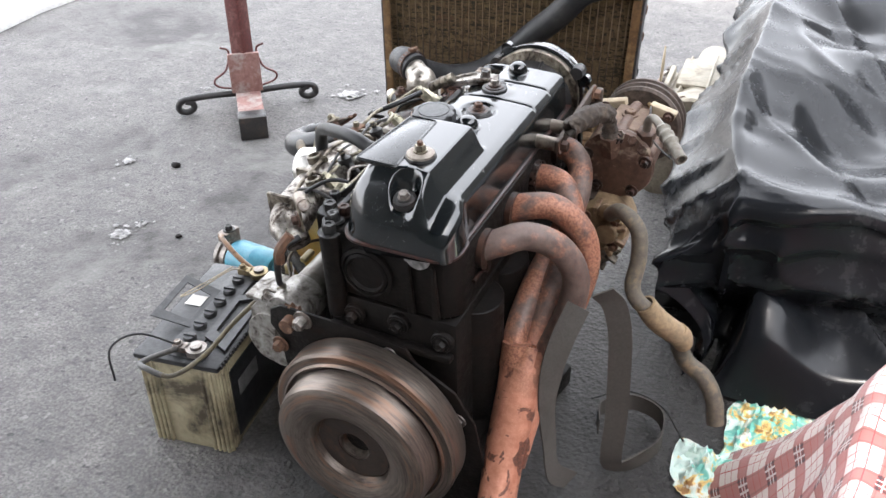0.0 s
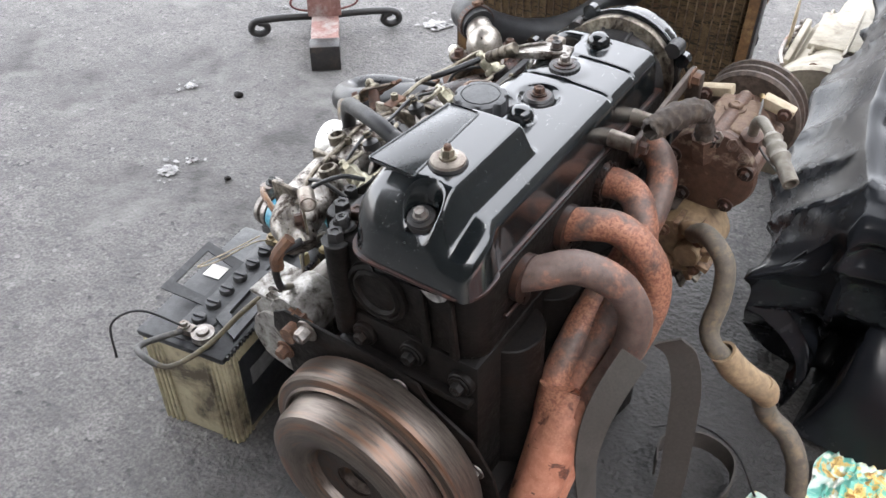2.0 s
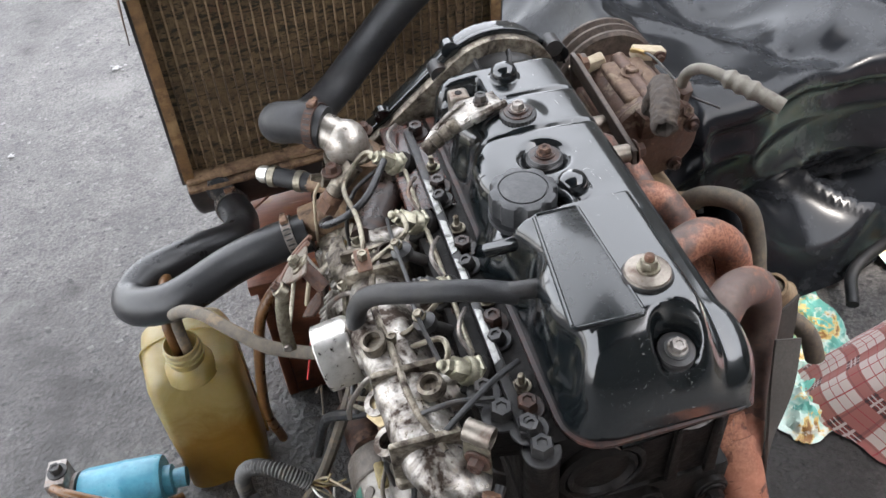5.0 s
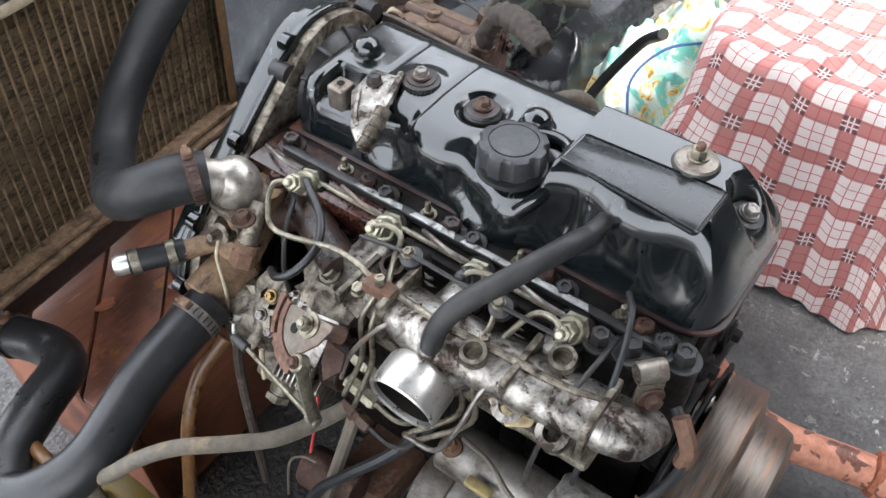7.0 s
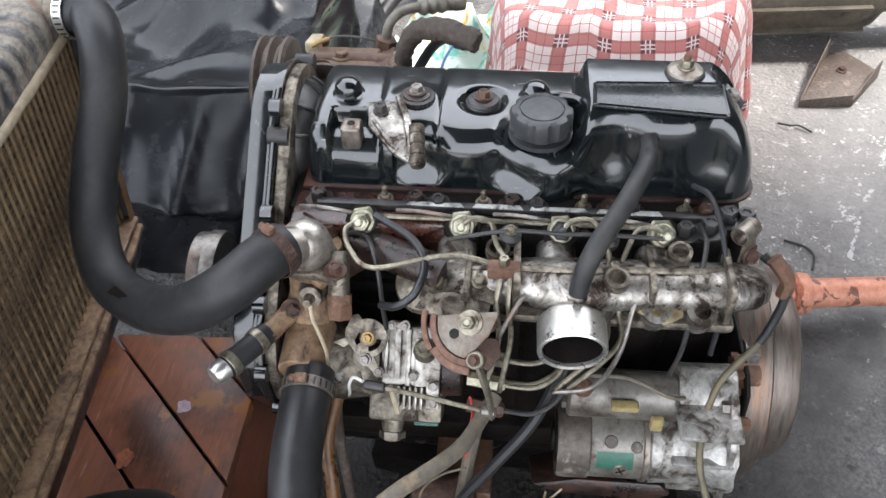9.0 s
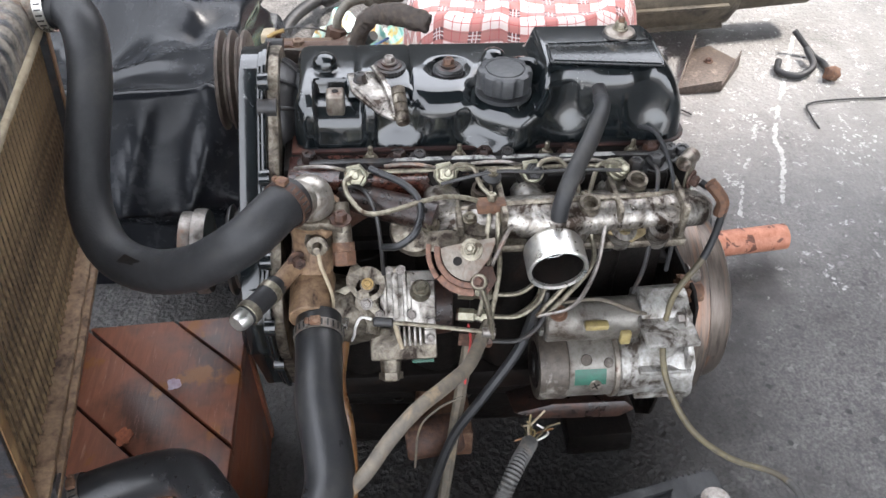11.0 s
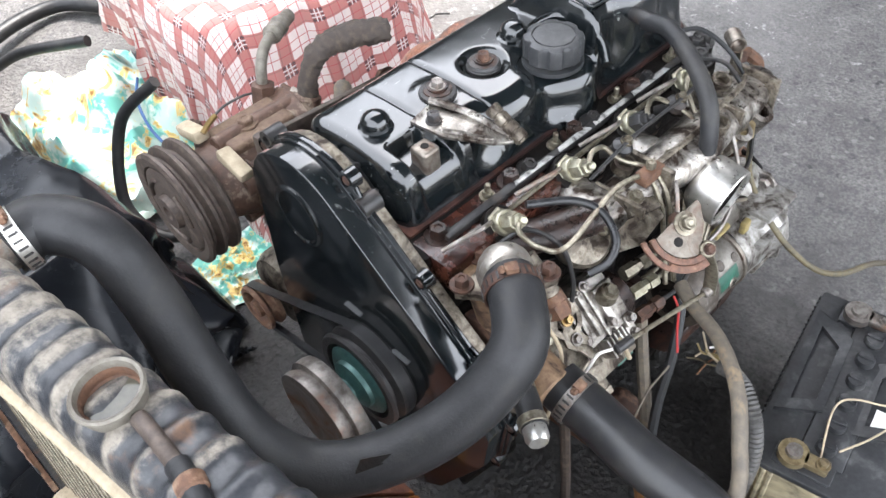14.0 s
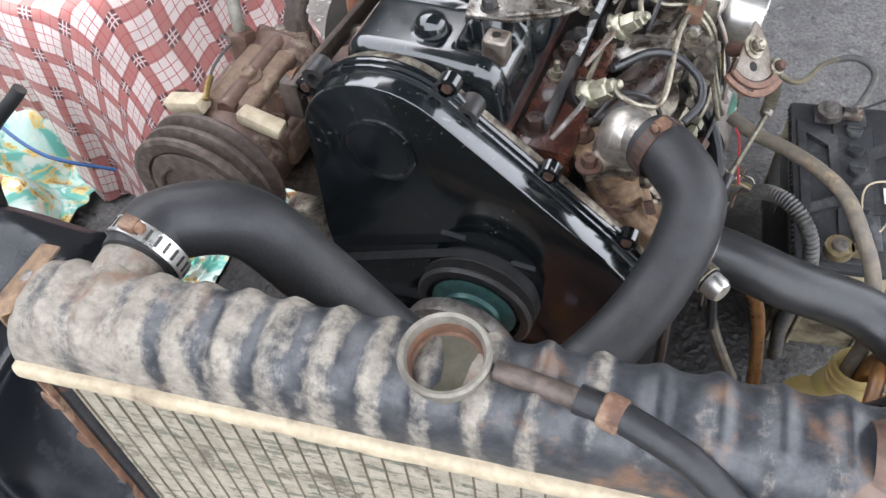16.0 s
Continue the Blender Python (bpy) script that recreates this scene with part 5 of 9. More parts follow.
plain("cover_block", (0.05, -0.05, -0.01), (0.0785, 0.002, -0.003), PUMPALU, pump, 0.003)
plain("screw_lug", (0.064, -0.056, -0.012), (0.078, -0.042, 0.0), PUMPALU, pump, 0.002)
plain("screw_lug", (0.064, -0.074, -0.03), (0.078, -0.056, -0.006), PUMPALU, pump, 0.002)
for k in range(5):
    plain("cooling_rib", (0.033 + 0.0062 * k, -0.074, -0.026), (0.0358 + 0.0062 * k, -0.05, -0.004), PUMPALU, pump, 0.001)
plain("lower_body", (0.0, -0.092, -0.072), (0.08, -0.052, -0.026), ALU_DARK, pump, 0.004, "oily lower body of the pump")
plain("maker_plate", (0.05, -0.0965, -0.06), (0.076, -0.0925, -0.034), GREENLABEL, pump, 0.0003)
bm = cyl(bmesh.new(), PF @ V(0.024, -0.075, -0.05), PF @ V(0.024, -0.118, -0.055), 0.015, 0.011, 18)
lathe(bm, [(0, 0), (0.015, 0), (0.015, 0.008), (0, 0.008)], PF @ V(0.024, -0.108, -0.054), -PY, 6)
part("timing_stub", bm, ALU_DARK, pump)
plain("link_block", (0.022, 0.012, -0.016), (0.043, 0.019, 0.0), ALU_DARK, pump)
bolt_part(pump, PF @ V(0.039, 0.015, 0.0), PZ, 0.0035, 0.006, STEEL)
bolt_part(pump, PF @ V(0.025, 0.015, 0.0), PZ, 0.003, 0.008, STEEL)
for x, y, z in ((0.0715, -0.047, 0.0), (0.071, -0.066, -0.006), (0.05, -0.038, -0.003), (0.012, -0.036, -0.004)):
    bolt_part(pump, PF @ V(x, y, z), PZ, 0.0052, 0.005, STEEL, 1.15)
bm = lathe(bmesh.new(), [(0, 0), (0.0125, 0), (0.0125, 0.004), (0.0112, 0.006), (0.0112, 0.012), (0.0098, 0.014), (0, 0.0145)], PF @ V(0.061, -0.012, -0.004), PZ + PY * 0.4, 28)
lathe(bm, [(0.0075, 0.014), (0.0075, 0.019), (0.0065, 0.0205), (0, 0.0205)], PF @ V(0.061, -0.012, -0.004), PZ + PY * 0.4, 6)
part("banjo_bolt", bm, ZINC, pump, "round plated fuel union")
# throttle lever: a slotted quadrant on the pump
bm = bmesh.new()
LZ = PF @ Matrix.Translation((0, 0, -0.001))
lo = LZ.translation


def wedge(bm, r0, r1, a0, a1, n=10, h=0.0032):
    ring = arc(0, 0, r1, a0, a1, n) + (arc(0, 0, r0, a1, a0, n) if r0 else [(0, 0)])
    return prism(bm, ring, lo, PX, PY, h, 0)


for a0, a1 in ((-130, -85), (-5, 150), (215, 230)):
    wedge(bm, 0.004, 0.0205, a0, a1)
for a0, a1 in ((-85, -5), (150, 215)):
    wedge(bm, 0.004, 0.009, a0, a1)
    wedge(bm, 0.0145, 0.0205, a0, a1)
prism(bm, [(-0.004, 0.016), (-0.012, 0.025), (-0.018, 0.023), (-0.025, 0.008), (-0.024, -0.004), (-0.018, -0.01)], lo, PX, PY, 0.003, 0.0005)
prism(bm, [(-0.014, -0.012), (0.006, -0.018), (0.013, -0.03), (0.008, -0.036), (-0.008, -0.034), (-0.016, -0.024)], lo, PX, PY, 0.003, 0.0005)
lev = part("control_lever", bm, ALU_DARK, pump, "slotted plated throttle lever")
bolt_part(lev, lo + PZ * 0.003, PZ, 0.0048, 0.006, BRASS, 1.5)
bolt_part(lev, lo + PX * -0.002 - PY * 0.023 + PZ * 0.003, PZ, 0.0055, 0.005, STEEL, 1.3)
part("lever_shaft", cyl(bmesh.new(), lo - PZ * 0.012, lo, 0.009, seg=18), ALU_DARK, lev)
bm = prism(bmesh.new(), [(-0.018, -0.006), (-0.034, -0.017)] + arc(-0.037, -0.012, 0.0055, 260, 100, 6) + [(-0.018, 0.002)], lo - PZ * 0.003, PX, PY, 0.0026, 0.0005)
tabp = part("lever_tab", bm, ZINC, lev)
# no opening here: a near-black disc paints the hole's shade
part("tab_hole_shade", lathe(bmesh.new(), [(0, 0), (0.0024, 0), (0.0022, 0.0004), (0, 0.0005)], lo - PX * 0.037 - PY * 0.012 - PZ * 0.0003, PZ, 10), IRON, tabp)
bm = tube(bmesh.new(), [lo - PX * 0.002 - PY * 0.03, lo + PX * 0.004 - PY * 0.045 + PZ * 0.004, lo + PX * 0.002 - PY * 0.058 + PZ * 0.008], 0.007, 10, 4, flat=0.5)
part("lower_arm", bm, ALU_DARK, lev)
# rod with its ball ends
RA, RB = V(-0.273, 0.126, 0.452), V(-0.298, 0.002, 0.452)
bm = tube(bmesh.new(), [RA, RA.lerp(RB, 0.5) + V(0, 0, 0.001), RB], 0.0026, 8, 4)
rod = part("control_rod", bm, ZINC, pump, "thin plated control rod")
part("rod_end", cyl(bmesh.new(), RA + V(0.0, 0.006, 0), RA.lerp(RB, 0.13), 0.0055, seg=14), BLACKMETAL, rod)
part("rod_end", cyl(bmesh.new(), RB + V(0.0, -0.004, 0), RB.lerp(RA, 0.09), 0.0055, seg=14), STEEL, rod)
# fuel unions at the rear of the pump
for k, (dx, dz) in enumerate(((0.0, 0.0), (-0.012, -0.03), (0.014, 0.024), (0.02, -0.02))):
    p = V(-0.222 + dx, 0.03, 0.405 + dz)
    bm = lathe(bmesh.new(), [(0, 0), (0.0085, 0), (0.0085, 0.018), (0.0065, 0.02), (0.0065, 0.026), (0, 0.026)], p, (-0.15, -1, 0), 6, 0.4 * k)
    lathe(bm, [(0.0085, 0.026), (0.0085, 0.038), (0.006, 0.041), (0, 0.041)], p, (-0.15, -1, 0), 6, 0.7 * k)
    part("delivery_valve", bm, (OLIVE, RUSTDARK, ZINC, BROWN)[k], pump)
    q = p + V(-0.006, -0.038, 0)
    part("fuel_pipe", tube(bmesh.new(), [q, q + V(-0.004, -0.035, 0.004), q + V(0.0, -0.06, 0.03), q + V(0.01, -0.065, 0.07)], 0.003, 8, 5), ZINC if k != 1 else BLACKMETAL, pump)
# white-topped bolt and thin pipes beside the pump
bm = lathe(bmesh.new(), [(0, 0), (0.0085, 0), (0.0085, 0.009), (0.007, 0.011), (0, 0.011)], (-0.239, 0.168, 0.415), (-0.3, 0, 0.95), 6, 0.2)
part("clamp_bolt", bm, ALU_CLEAN, pump, "bright bolt head")
bm = tube(bmesh.new(), [RA + V(0.002, 0.008, 0.002), (-0.262, 0.145, 0.448), (-0.258, 0.152, 0.43), (-0.25, 0.155, 0.405), (-0.24, 0.16, 0.385)], 0.0017, 8, 5)
part("thin_pipe", bm, LABEL, pump)
bm = tube(bmesh.new(), [(-0.262, 0.108, 0.437), (-0.268, 0.104, 0.42), (-0.272, 0.1, 0.405)], 0.0028, 8, 4)
part("breather_tube", bm, CREAM, pump)

# idle lever plate above the pump: a scuffed sector with a rusty slotted rim
SN = V(-0.633, 0.28, 0.72).normalized()
SX = (V(0, -1, 0) - SN * SN.dot(V(0, -1, 0))).normalized()
SY = SN.cross(SX)
SO = V(-0.262, 0.0245, 0.5425)
bm = prism(bmesh.new(), arc(0, 0, 0.0335, 172, 262, 12) + [(0.006, -0.024), (0.018, -0.011), (0.0255, 0.006), (0.0255, 0.0115), (-0.003, 0.009)], SO, SX, SY, 0.003, 0.0008)
disc = part("lever_plate", bm, LEVERSTEEL, engine, "scuffed metal lever sector with a rusty rim")
bm = prism(bmesh.new(), arc(0, 0, 0.041, 170, 268, 14) + arc(0, 0, 0.0345, 268, 170, 14), SO - SN * 0.001, SX, SY, 0.005, 0.001)
prism(bm, arc(0, 0, 0.05, 168, 215, 10) + arc(0, 0, 0.0445, 215, 168, 10), SO - SN * 0.001, SX, SY, 0.005, 0.001)
prism(bm, arc(0, 0, 0.049, 215, 270, 10) + arc(0, 0, 0.0412, 270, 215, 10), SO - SN * 0.003, SX, SY, 0.005, 0.001)
part("slotted_rim", bm, PURPLERUST, disc, "rust-brown slotted rim")
# proud dark disc instead of a shaded hole
part("plate_hole_shade", lathe(bmesh.new(), [(0, 0), (0.005, 0), (0.0048, 0.0004), (0, 0.0005)], SO + SX * -0.016 - SY * 0.011 + SN * 0.003, SN, 18), IRON, disc)
bm = lathe(bmesh.new(), [(0, 0), (0.012, 0), (0.012, 0.0022), (0.0085, 0.003), (0.0085, 0.005), (0, 0.005)], SO + SN * 0.003, SN, 26)
bolt(bm, SO + SN * 0.007, SN, 0.0068, 0.0055, 0)
cyl(bm, SO + SN * 0.012, SO + SN * 0.017, 0.0042, seg=12)
part("pivot_bolt", bm, ZINC, disc)
KN = V(-0.29, 0.0195, 0.522)
bm = cyl(bmesh.new(), KN - SN * 0.008, KN + SN * 0.004, 0.0088, seg=18)
tube(bm, [KN - SN * 0.003, V(-0.293, 0.012, 0.5), V(-0.296, 0.006, 0.476), RB + V(0.002, 0, -0.006)], 0.0075, 10, 5, flat=0.45, up=(0, -1, 0))
part("lever_arm", bm, ZINC, disc, "bent plated lever arm")
bolt_part(disc, KN + SN * 0.004, SN, 0.005, 0.004, RUSTDARK, 1.2)
bm = tube(bmesh.new(), [SO - SN * 0.03 + SX * 0.01, SO - SN * 0.002], 0.008, 14, 2)
part("pivot_post", bm, RUSTDARK, disc)
# folded bracket that carries it
BN = V(-0.35, 0.1, 0.93).normalized()
BX = (V(0, -1, 0) - BN * BN.dot(V(0, -1, 0))).normalized()
BY = BN.cross(BX)
BO = V(-0.202, 0.02, 0.534)
bm = prism(bmesh.new(), [(-0.02, -0.012), (-0.004, 0.01), (0.006, 0.0105), (0.0185, -0.007), (0.015, -0.024), (0.0, -0.02)], BO, BX, BY, 0.0035, 0.0008)
vb = part("vacuum_bracket", bm, ALU_DARK, engine, "folded plated bracket")
bm = prism(bmesh.new(), [(-0.052, 0.0), (-0.02, 0.012), (0.022, 0.006), (0.024, -0.004), (-0.014, -0.016), (-0.04, -0.014)], BO + V(-0.024, 0.012, -0.012), BX, (-0.8, 0, -0.55), -0.003, 0.0008)
part("bracket_fold", bm, ALU_DARK, vb, "grimy yellowed fold")
bm = prism(bmesh.new(), [(-0.008, 0.0), (0.016, 0.002), (0.02, 0.018), (0.008, 0.034), (-0.003, 0.02)], BO + V(-0.045, -0.005, -0.028), BX, (-0.75, 0, -0.66), -0.004, 0.001)
part("bracket_leg", bm, RUSTDARK, vb)
bolt_part(vb, BO + BN * 0.0035, BN, 0.0065, 0.0065, ZINC, 1.3)
bm = lathe(bmesh.new(), [(0, 0), (0.028, 0), (0.032, 0.006), (0.032, 0.014), (0.028, 0.02), (0, 0.024)], (-0.175, 0.075, 0.5), (-0.6, 0.3, 0.7), 24)
part("vacuum_capsule", bm, ALU_DARK, engine, "oily round vacuum capsule")
bm = tube(bmesh.new(), [(-0.15, 0.13, 0.572), (-0.175, 0.09, 0.565), (-0.2, 0.075, 0.555), (-0.225, 0.082, 0.54), (-0.232, 0.1, 0.527), (-0.222, 0.118, 0.516)], 0.0042, 10)
part("vacuum_hose", bm, GLOSSRUBBER, engine, "thin looped black rubber hose")

# starter motor
bm = bmesh.new()
cyl(bm, (-0.222, -0.1, 0.29), (-0.222, -0.19, 0.29), 0.043, seg=32, c=0.004)
lathe(bm, [(0, 0), (0.03, 0.0), (0.04, 0.008), (0.044, 0.012), (0.044, 0.02)], (-0.222, -0.084, 0.29), (0, -1, 0), 32)
starter = part("starter_motor", bm, STARTER, engine, "grimy starter motor with a green label")
starter.location = (0.0, 0.01, 0.017)
bm = bmesh.new()
lathe(bm, [(0.045, 0), (0.0455, 0.03), (0.045, 0.06), (0.05, 0.07), (0.052, 0.09), (0, 0.09)], (-0.222, -0.185, 0.29), (0, -1, 0), 32)
box(bm, (-0.252, -0.262, 0.272), (-0.168, -0.215, 0.36), 0.02, 4)
cyl(bm, (-0.195, -0.21, 0.348), (-0.195, -0.272, 0.348), 0.036, seg=24)
shake(bm, 0.003, 45)
NOSE_RIBS = (0.265, 0.31, 0.36)
nose = part("starter_nose", bm, NOSEALU, starter, "cast aluminium starter nose")
part("seam_ring", lathe(bmesh.new(), [(0.0432, 0), (0.046, 0.0008), (0.046, 0.006), (0.0432, 0.0068)], (-0.222, -0.176, 0.29), (0, -1, 0), 40), STEELPALE, starter)
bm = prism(bmesh.new(), [(-0.05, -0.034), (-0.026, -0.054), (0.03, -0.054), (0.05, -0.02), (0.054, 0.055), (0.03, 0.088), (-0.008, 0.09), (-0.042, 0.05)], (-0.222, -0.262, 0.29), (1, 0, 0), (0, 0, 1), 0.008, 0.002)
part("mount_flange", bm, NOSEALU, nose, "bright cast mounting flange")
for x, z in ((-0.26, 0.272), (-0.228, 0.37), (-0.19, 0.243)):
    bolt_part(nose, (x, -0.262, z), (0, 1, 0), 0.008, 0.008, STEEL)
for z in NOSE_RIBS:
    part("nose_rib", box(bmesh.new(), (-0.268, -0.272, z), (-0.2, -0.205, z + 0.008), 0.003), NOSEALU, nose)
bm = cyl(bmesh.new(), (-0.2, -0.09, 0.347), (-0.2, -0.212, 0.347), 0.028, seg=28, c=0.003)
box(bm, (-0.215, -0.085, 0.32), (-0.185, -0.21, 0.345), 0.002)
part("solenoid", bm, STARTER, starter)
part("brush_cover", lathe(bmesh.new(), [(0, -0.001), (0.0435, -0.001), (0.0455, 0.003), (0.0455, 0.034), (0.0438, 0.036)], (-0.222, -0.083, 0.29), (0, -1, 0), 40), STARTDARK, starter, "brown flaking brush cover")
part("end_cap", lathe(bmesh.new(), [(0, 0.006), (0.016, 0.006), (0.017, 0.003), (0.03, 0.002), (0.033, -0.003)], (-0.222, -0.083, 0.29), (0, 1, 0), 30), IRON, starter, "oily black end cap")
for y, a, r in ((-0.14, 52, 0.0065), (-0.168, 46, 0.0055)):
    d = V(-math.cos(radians(a)), 0, math.sin(radians(a)))
    part("dark_dimple", lathe(bmesh.new(), [(0, 0.0012), (r, 0.001), (r + 0.001, 0)], V(-0.222, y, 0.29) + d * 0.043, d, 18), STARTDARK, starter)
d = V(-math.cos(radians(6)), 0, math.sin(radians(6)))
sc = part("pole_screw", lathe(bmesh.new(), [(0, 0.0022), (0.0075, 0.0018), (0.0085, 0)], V(-0.222, -0.152, 0.29) + d * 0.043, d, 20), STEELPALE, starter)
for tilt in (0.5, 2.07):
    part("screw_slot", box(bmesh.new(), (-0.0055, -0.0009, 0.0018), (0.0055, 0.0009, 0.0026), 0, 1, Matrix.Translation(V(-0.222, -0.152, 0.29) + d * 0.043) @ aim(d) @ Matrix.Rotation(tilt, 4, "Z")), IRON, sc)
bolt_part(starter, (-0.215, -0.105, 0.374), (-0.3, 0, 1), 0.007, 0.012, RUSTY)
bm = box(bmesh.new(), (-0.238, -0.165, 0.364), (-0.226, -0.135, 0.373), 0.003)
box(bm, (-0.252, -0.19, 0.352), (-0.243, -0.176, 0.372), 0.003)
part("wire_plug", bm, YELLOWISH, starter, "yellowed plastic wire plugs")
bm = bmesh.new()
for k in range(9):
    a0, a1 = radians(188 + k * 3.2), radians(188 + (k + 1) * 3.2)
    r = 0.0437
    q = [bm.verts.new((-0.222 + r * math.cos(a), y, 0.29 - r * math.sin(a - math.pi) * -1)) for a, y in ((a0, -0.125), (a1, -0.125), (a1, -0.165), (a0, -0.165))]
    bm.faces.new(q)
part("starter_label", bm, GREENLABEL, starter, "green maker's label with pale bars")

# flywheel and rear plate
FC = V(-0.036, 0, 0.236)
bm = prism(bmesh.new(), [(-0.2, 0.335), (-0.215, 0.355), (-0.21, 0.385), (-0.19, 0.398), (-0.06, 0.398), (0.02, 0.388), (0.035, 0.365), (0.095, 0.33), (0.125, 0.28), (0.14, 0.2), (0.135, 0.12), (0.1, 0.075),
                         (-0.13, 0.07), (-0.17, 0.12), (-0.185, 0.2), (-0.198, 0.28)], (0, -0.272, 0), (1, 0, 0), (0, 0, 1), 0.005, 0.0015)
plate = part("rear_plate", bm, IRON, engine, "black steel rear plate")
bolt_part(plate, (-0.005, -0.278, 0.372), (0, -1, 0), 0.007, 0.009, STEEL)
bolt_part(plate, (-0.15, -0.278, 0.385), (0, -1, 0), 0.01, 0.016, STEEL)
bolt_part(plate, (-0.2, -0.278, 0.32), (0, -1, 0), 0.009, 0.012, RUSTY)
bolt_part(plate, (0.1, -0.278, 0.28), (0, -1, 0), 0.008, 0.01, STEEL)
bm = lathe(bmesh.new(), [(0, 0), (0.022, 0), (0.022, 0.012), (0.012, 0.012), (0.012, 0.03), (0.0, 0.03)], (-0.172, -0.274, 0.358), (0, -1, 0), 22, 0, lambda a, i: 1 + (0.16 * (1 if math.cos(11 * a) > 0 else -1) if i in (1, 2) else 0))
part("pinion", bm, RUSTY, starter, "rusty toothed starter pinion", 20)
bm = lathe(bmesh.new(), [(0.0, 0.0), (0.15, 0.0), (0.152, 0.004), (0.152, 0.04), (0.148, 0.043), (0.137, 0.044), (0.134, 0.047), (0.132, 0.046), (0.13, 0.04), (0.127, 0.04),
                         (0.126, 0.07), (0.122, 0.082), (0.112, 0.088), (0.098, 0.09), (0.086, 0.089), (0.077, 0.085), (0.07, 0.081), (0.065, 0.078), (0.0625, 0.07), (0.061, 0.066), (0.03, 0.065), (0.025, 0.064), (0.023, 0.05), (0.0, 0.05)],
           FC + V(0, -0.283, 0), (0, -1, 0), 96)
fly = part("flywheel", bm, FLY, engine, "worn rust-streaked steel flywheel", 30)
# disc added to put the hub recess's shade into its colour
bm = lathe(bmesh.new(), [(0.0262, 0.066), (0.0262, 0.0672), (0.032, 0.0682), (0.0585, 0.0684), (0.0598, 0.067), (0.0598, 0.066)], FC + V(0, -0.2835, 0), (0, -1, 0), 64)
part("hub_disc", bm, HUBSHADE, fly, "flywheel hub recess with its shade painted dark")
# black floor paints the shade at the bottom of the bore
part("hub_bore", cyl(bmesh.new(), FC + V(0, -0.3335, 0), FC + V(0, -0.335, 0), 0.0225, seg=32), IRON, fly)

# exhaust header
PIPES = [
    [(0.088, CYL[3], 0.508), (0.11, -0.153, 0.516), (0.142, -0.128, 0.52), (0.182, -0.107, 0.497), (0.206, -0.098, 0.452), (0.206, -0.106, 0.4), (0.191, -0.135, 0.345), (0.174, -0.175, 0.29)],
    [(0.088, CYL[2], 0.508), (0.118, -0.055, 0.52), (0.155, -0.043, 0.518), (0.193, -0.038, 0.484), (0.207, -0.043, 0.435), (0.202, -0.068, 0.385), (0.188, -0.11, 0.335), (0.18, -0.15, 0.29)],
    [(0.088, CYL[1], 0.508), (0.115, 0.04, 0.514), (0.143, 0.03, 0.507), (0.165, 0.006, 0.472), (0.17, -0.03, 0.43), (0.164, -0.075, 0.385), (0.158, -0.115, 0.34), (0.155, -0.15, 0.3)],
    [(0.088, CYL[0], 0.508), (0.115, 0.14, 0.51), (0.14, 0.12, 0.492), (0.15, 0.07, 0.46), (0.143, 0.0, 0.42), (0.136, -0.07, 0.39), (0.133, -0.13, 0.345), (0.138, -0.165, 0.3)],
]
header = part("exhaust_header", tube(bmesh.new(), [(0.092, -0.2, 0.476), (0.093, 0.0, 0.476), (0.092, 0.185, 0.476)], 0.0035, 10, 4), BROWN, engine, "rusty exhaust header with four pipes")
for y in CYL:
    bm = prism(bmesh.new(), arc(0, 0.017, 0.01, 20, 160, 5) + arc(0, -0.026, 0.01, 200, 340, 5), (0.0905, y, 0.505), (0, 1, 0), (0, 0, 1), 0.009, 0.002)
    lathe(bm, [(0, 0), (0.029, 0), (0.029, 0.009), (0, 0.009)], (0.0905, y, 0.508), (1, 0, 0), 24)
    part("port_flange", bm, BROWN, header)
for pts in PIPES:
    part("header_pipe", tube(bmesh.new(), pts, 0.02, 22, 8), HEADER, header, "rust-brown bent exhaust pipe")
bm = bmesh.new()
tube(bm, [(0.158, -0.14, 0.33), (0.16, -0.18, 0.28), (0.162, -0.25, 0.2), (0.172, -0.31, 0.145)], 0.03, 20, 6, radii=[0.026, 0.032, 0.03, 0.028])
tube(bm, [(0.176, -0.13, 0.33), (0.175, -0.17, 0.27), (0.172, -0.25, 0.19)], 0.0225, 18, 6)
tube(bm, [(0.14, -0.15, 0.34), (0.145, -0.18, 0.28), (0.152, -0.25, 0.2)], 0.0225, 18, 6)
tube(bm, [(0.158, -0.158, 0.303), (0.158, -0.165, 0.297)], 0.034, 20, 2)
part("collector", bm, HEADER, header, "salmon-orange rusted exhaust collector")
bm = tube(bmesh.new(), [(0.163, -0.29, 0.16), (0.19, -0.37, 0.12), (0.225, -0.48, 0.1), (0.24, -0.6, 0.098), (0.245, -0.66, 0.1)], 0.025, 18, 6, wall=0.003)
lathe(bm, [(0.025, -0.012), (0.034, -0.01), (0.036, 0), (0.034, 0.01), (0.025, 0.012)], (0.228, -0.5, 0.099), (0.1, -1, 0), 20)
tail = part("tail_pipe", bm, HEADER, header)
bm = lathe(bmesh.new(), [(0.0245, -0.016), (0.031, -0.012), (0.034, -0.004), (0.0305, 0.003), (0.033, 0.009), (0.0245, 0.015)], (0.228, -0.495, 0.0995), (0.12, -1, 0), 40)
part("weld_band", shake(bm, 0.0035, 90), WELDRUST, tail, "lumpy orange weld band")

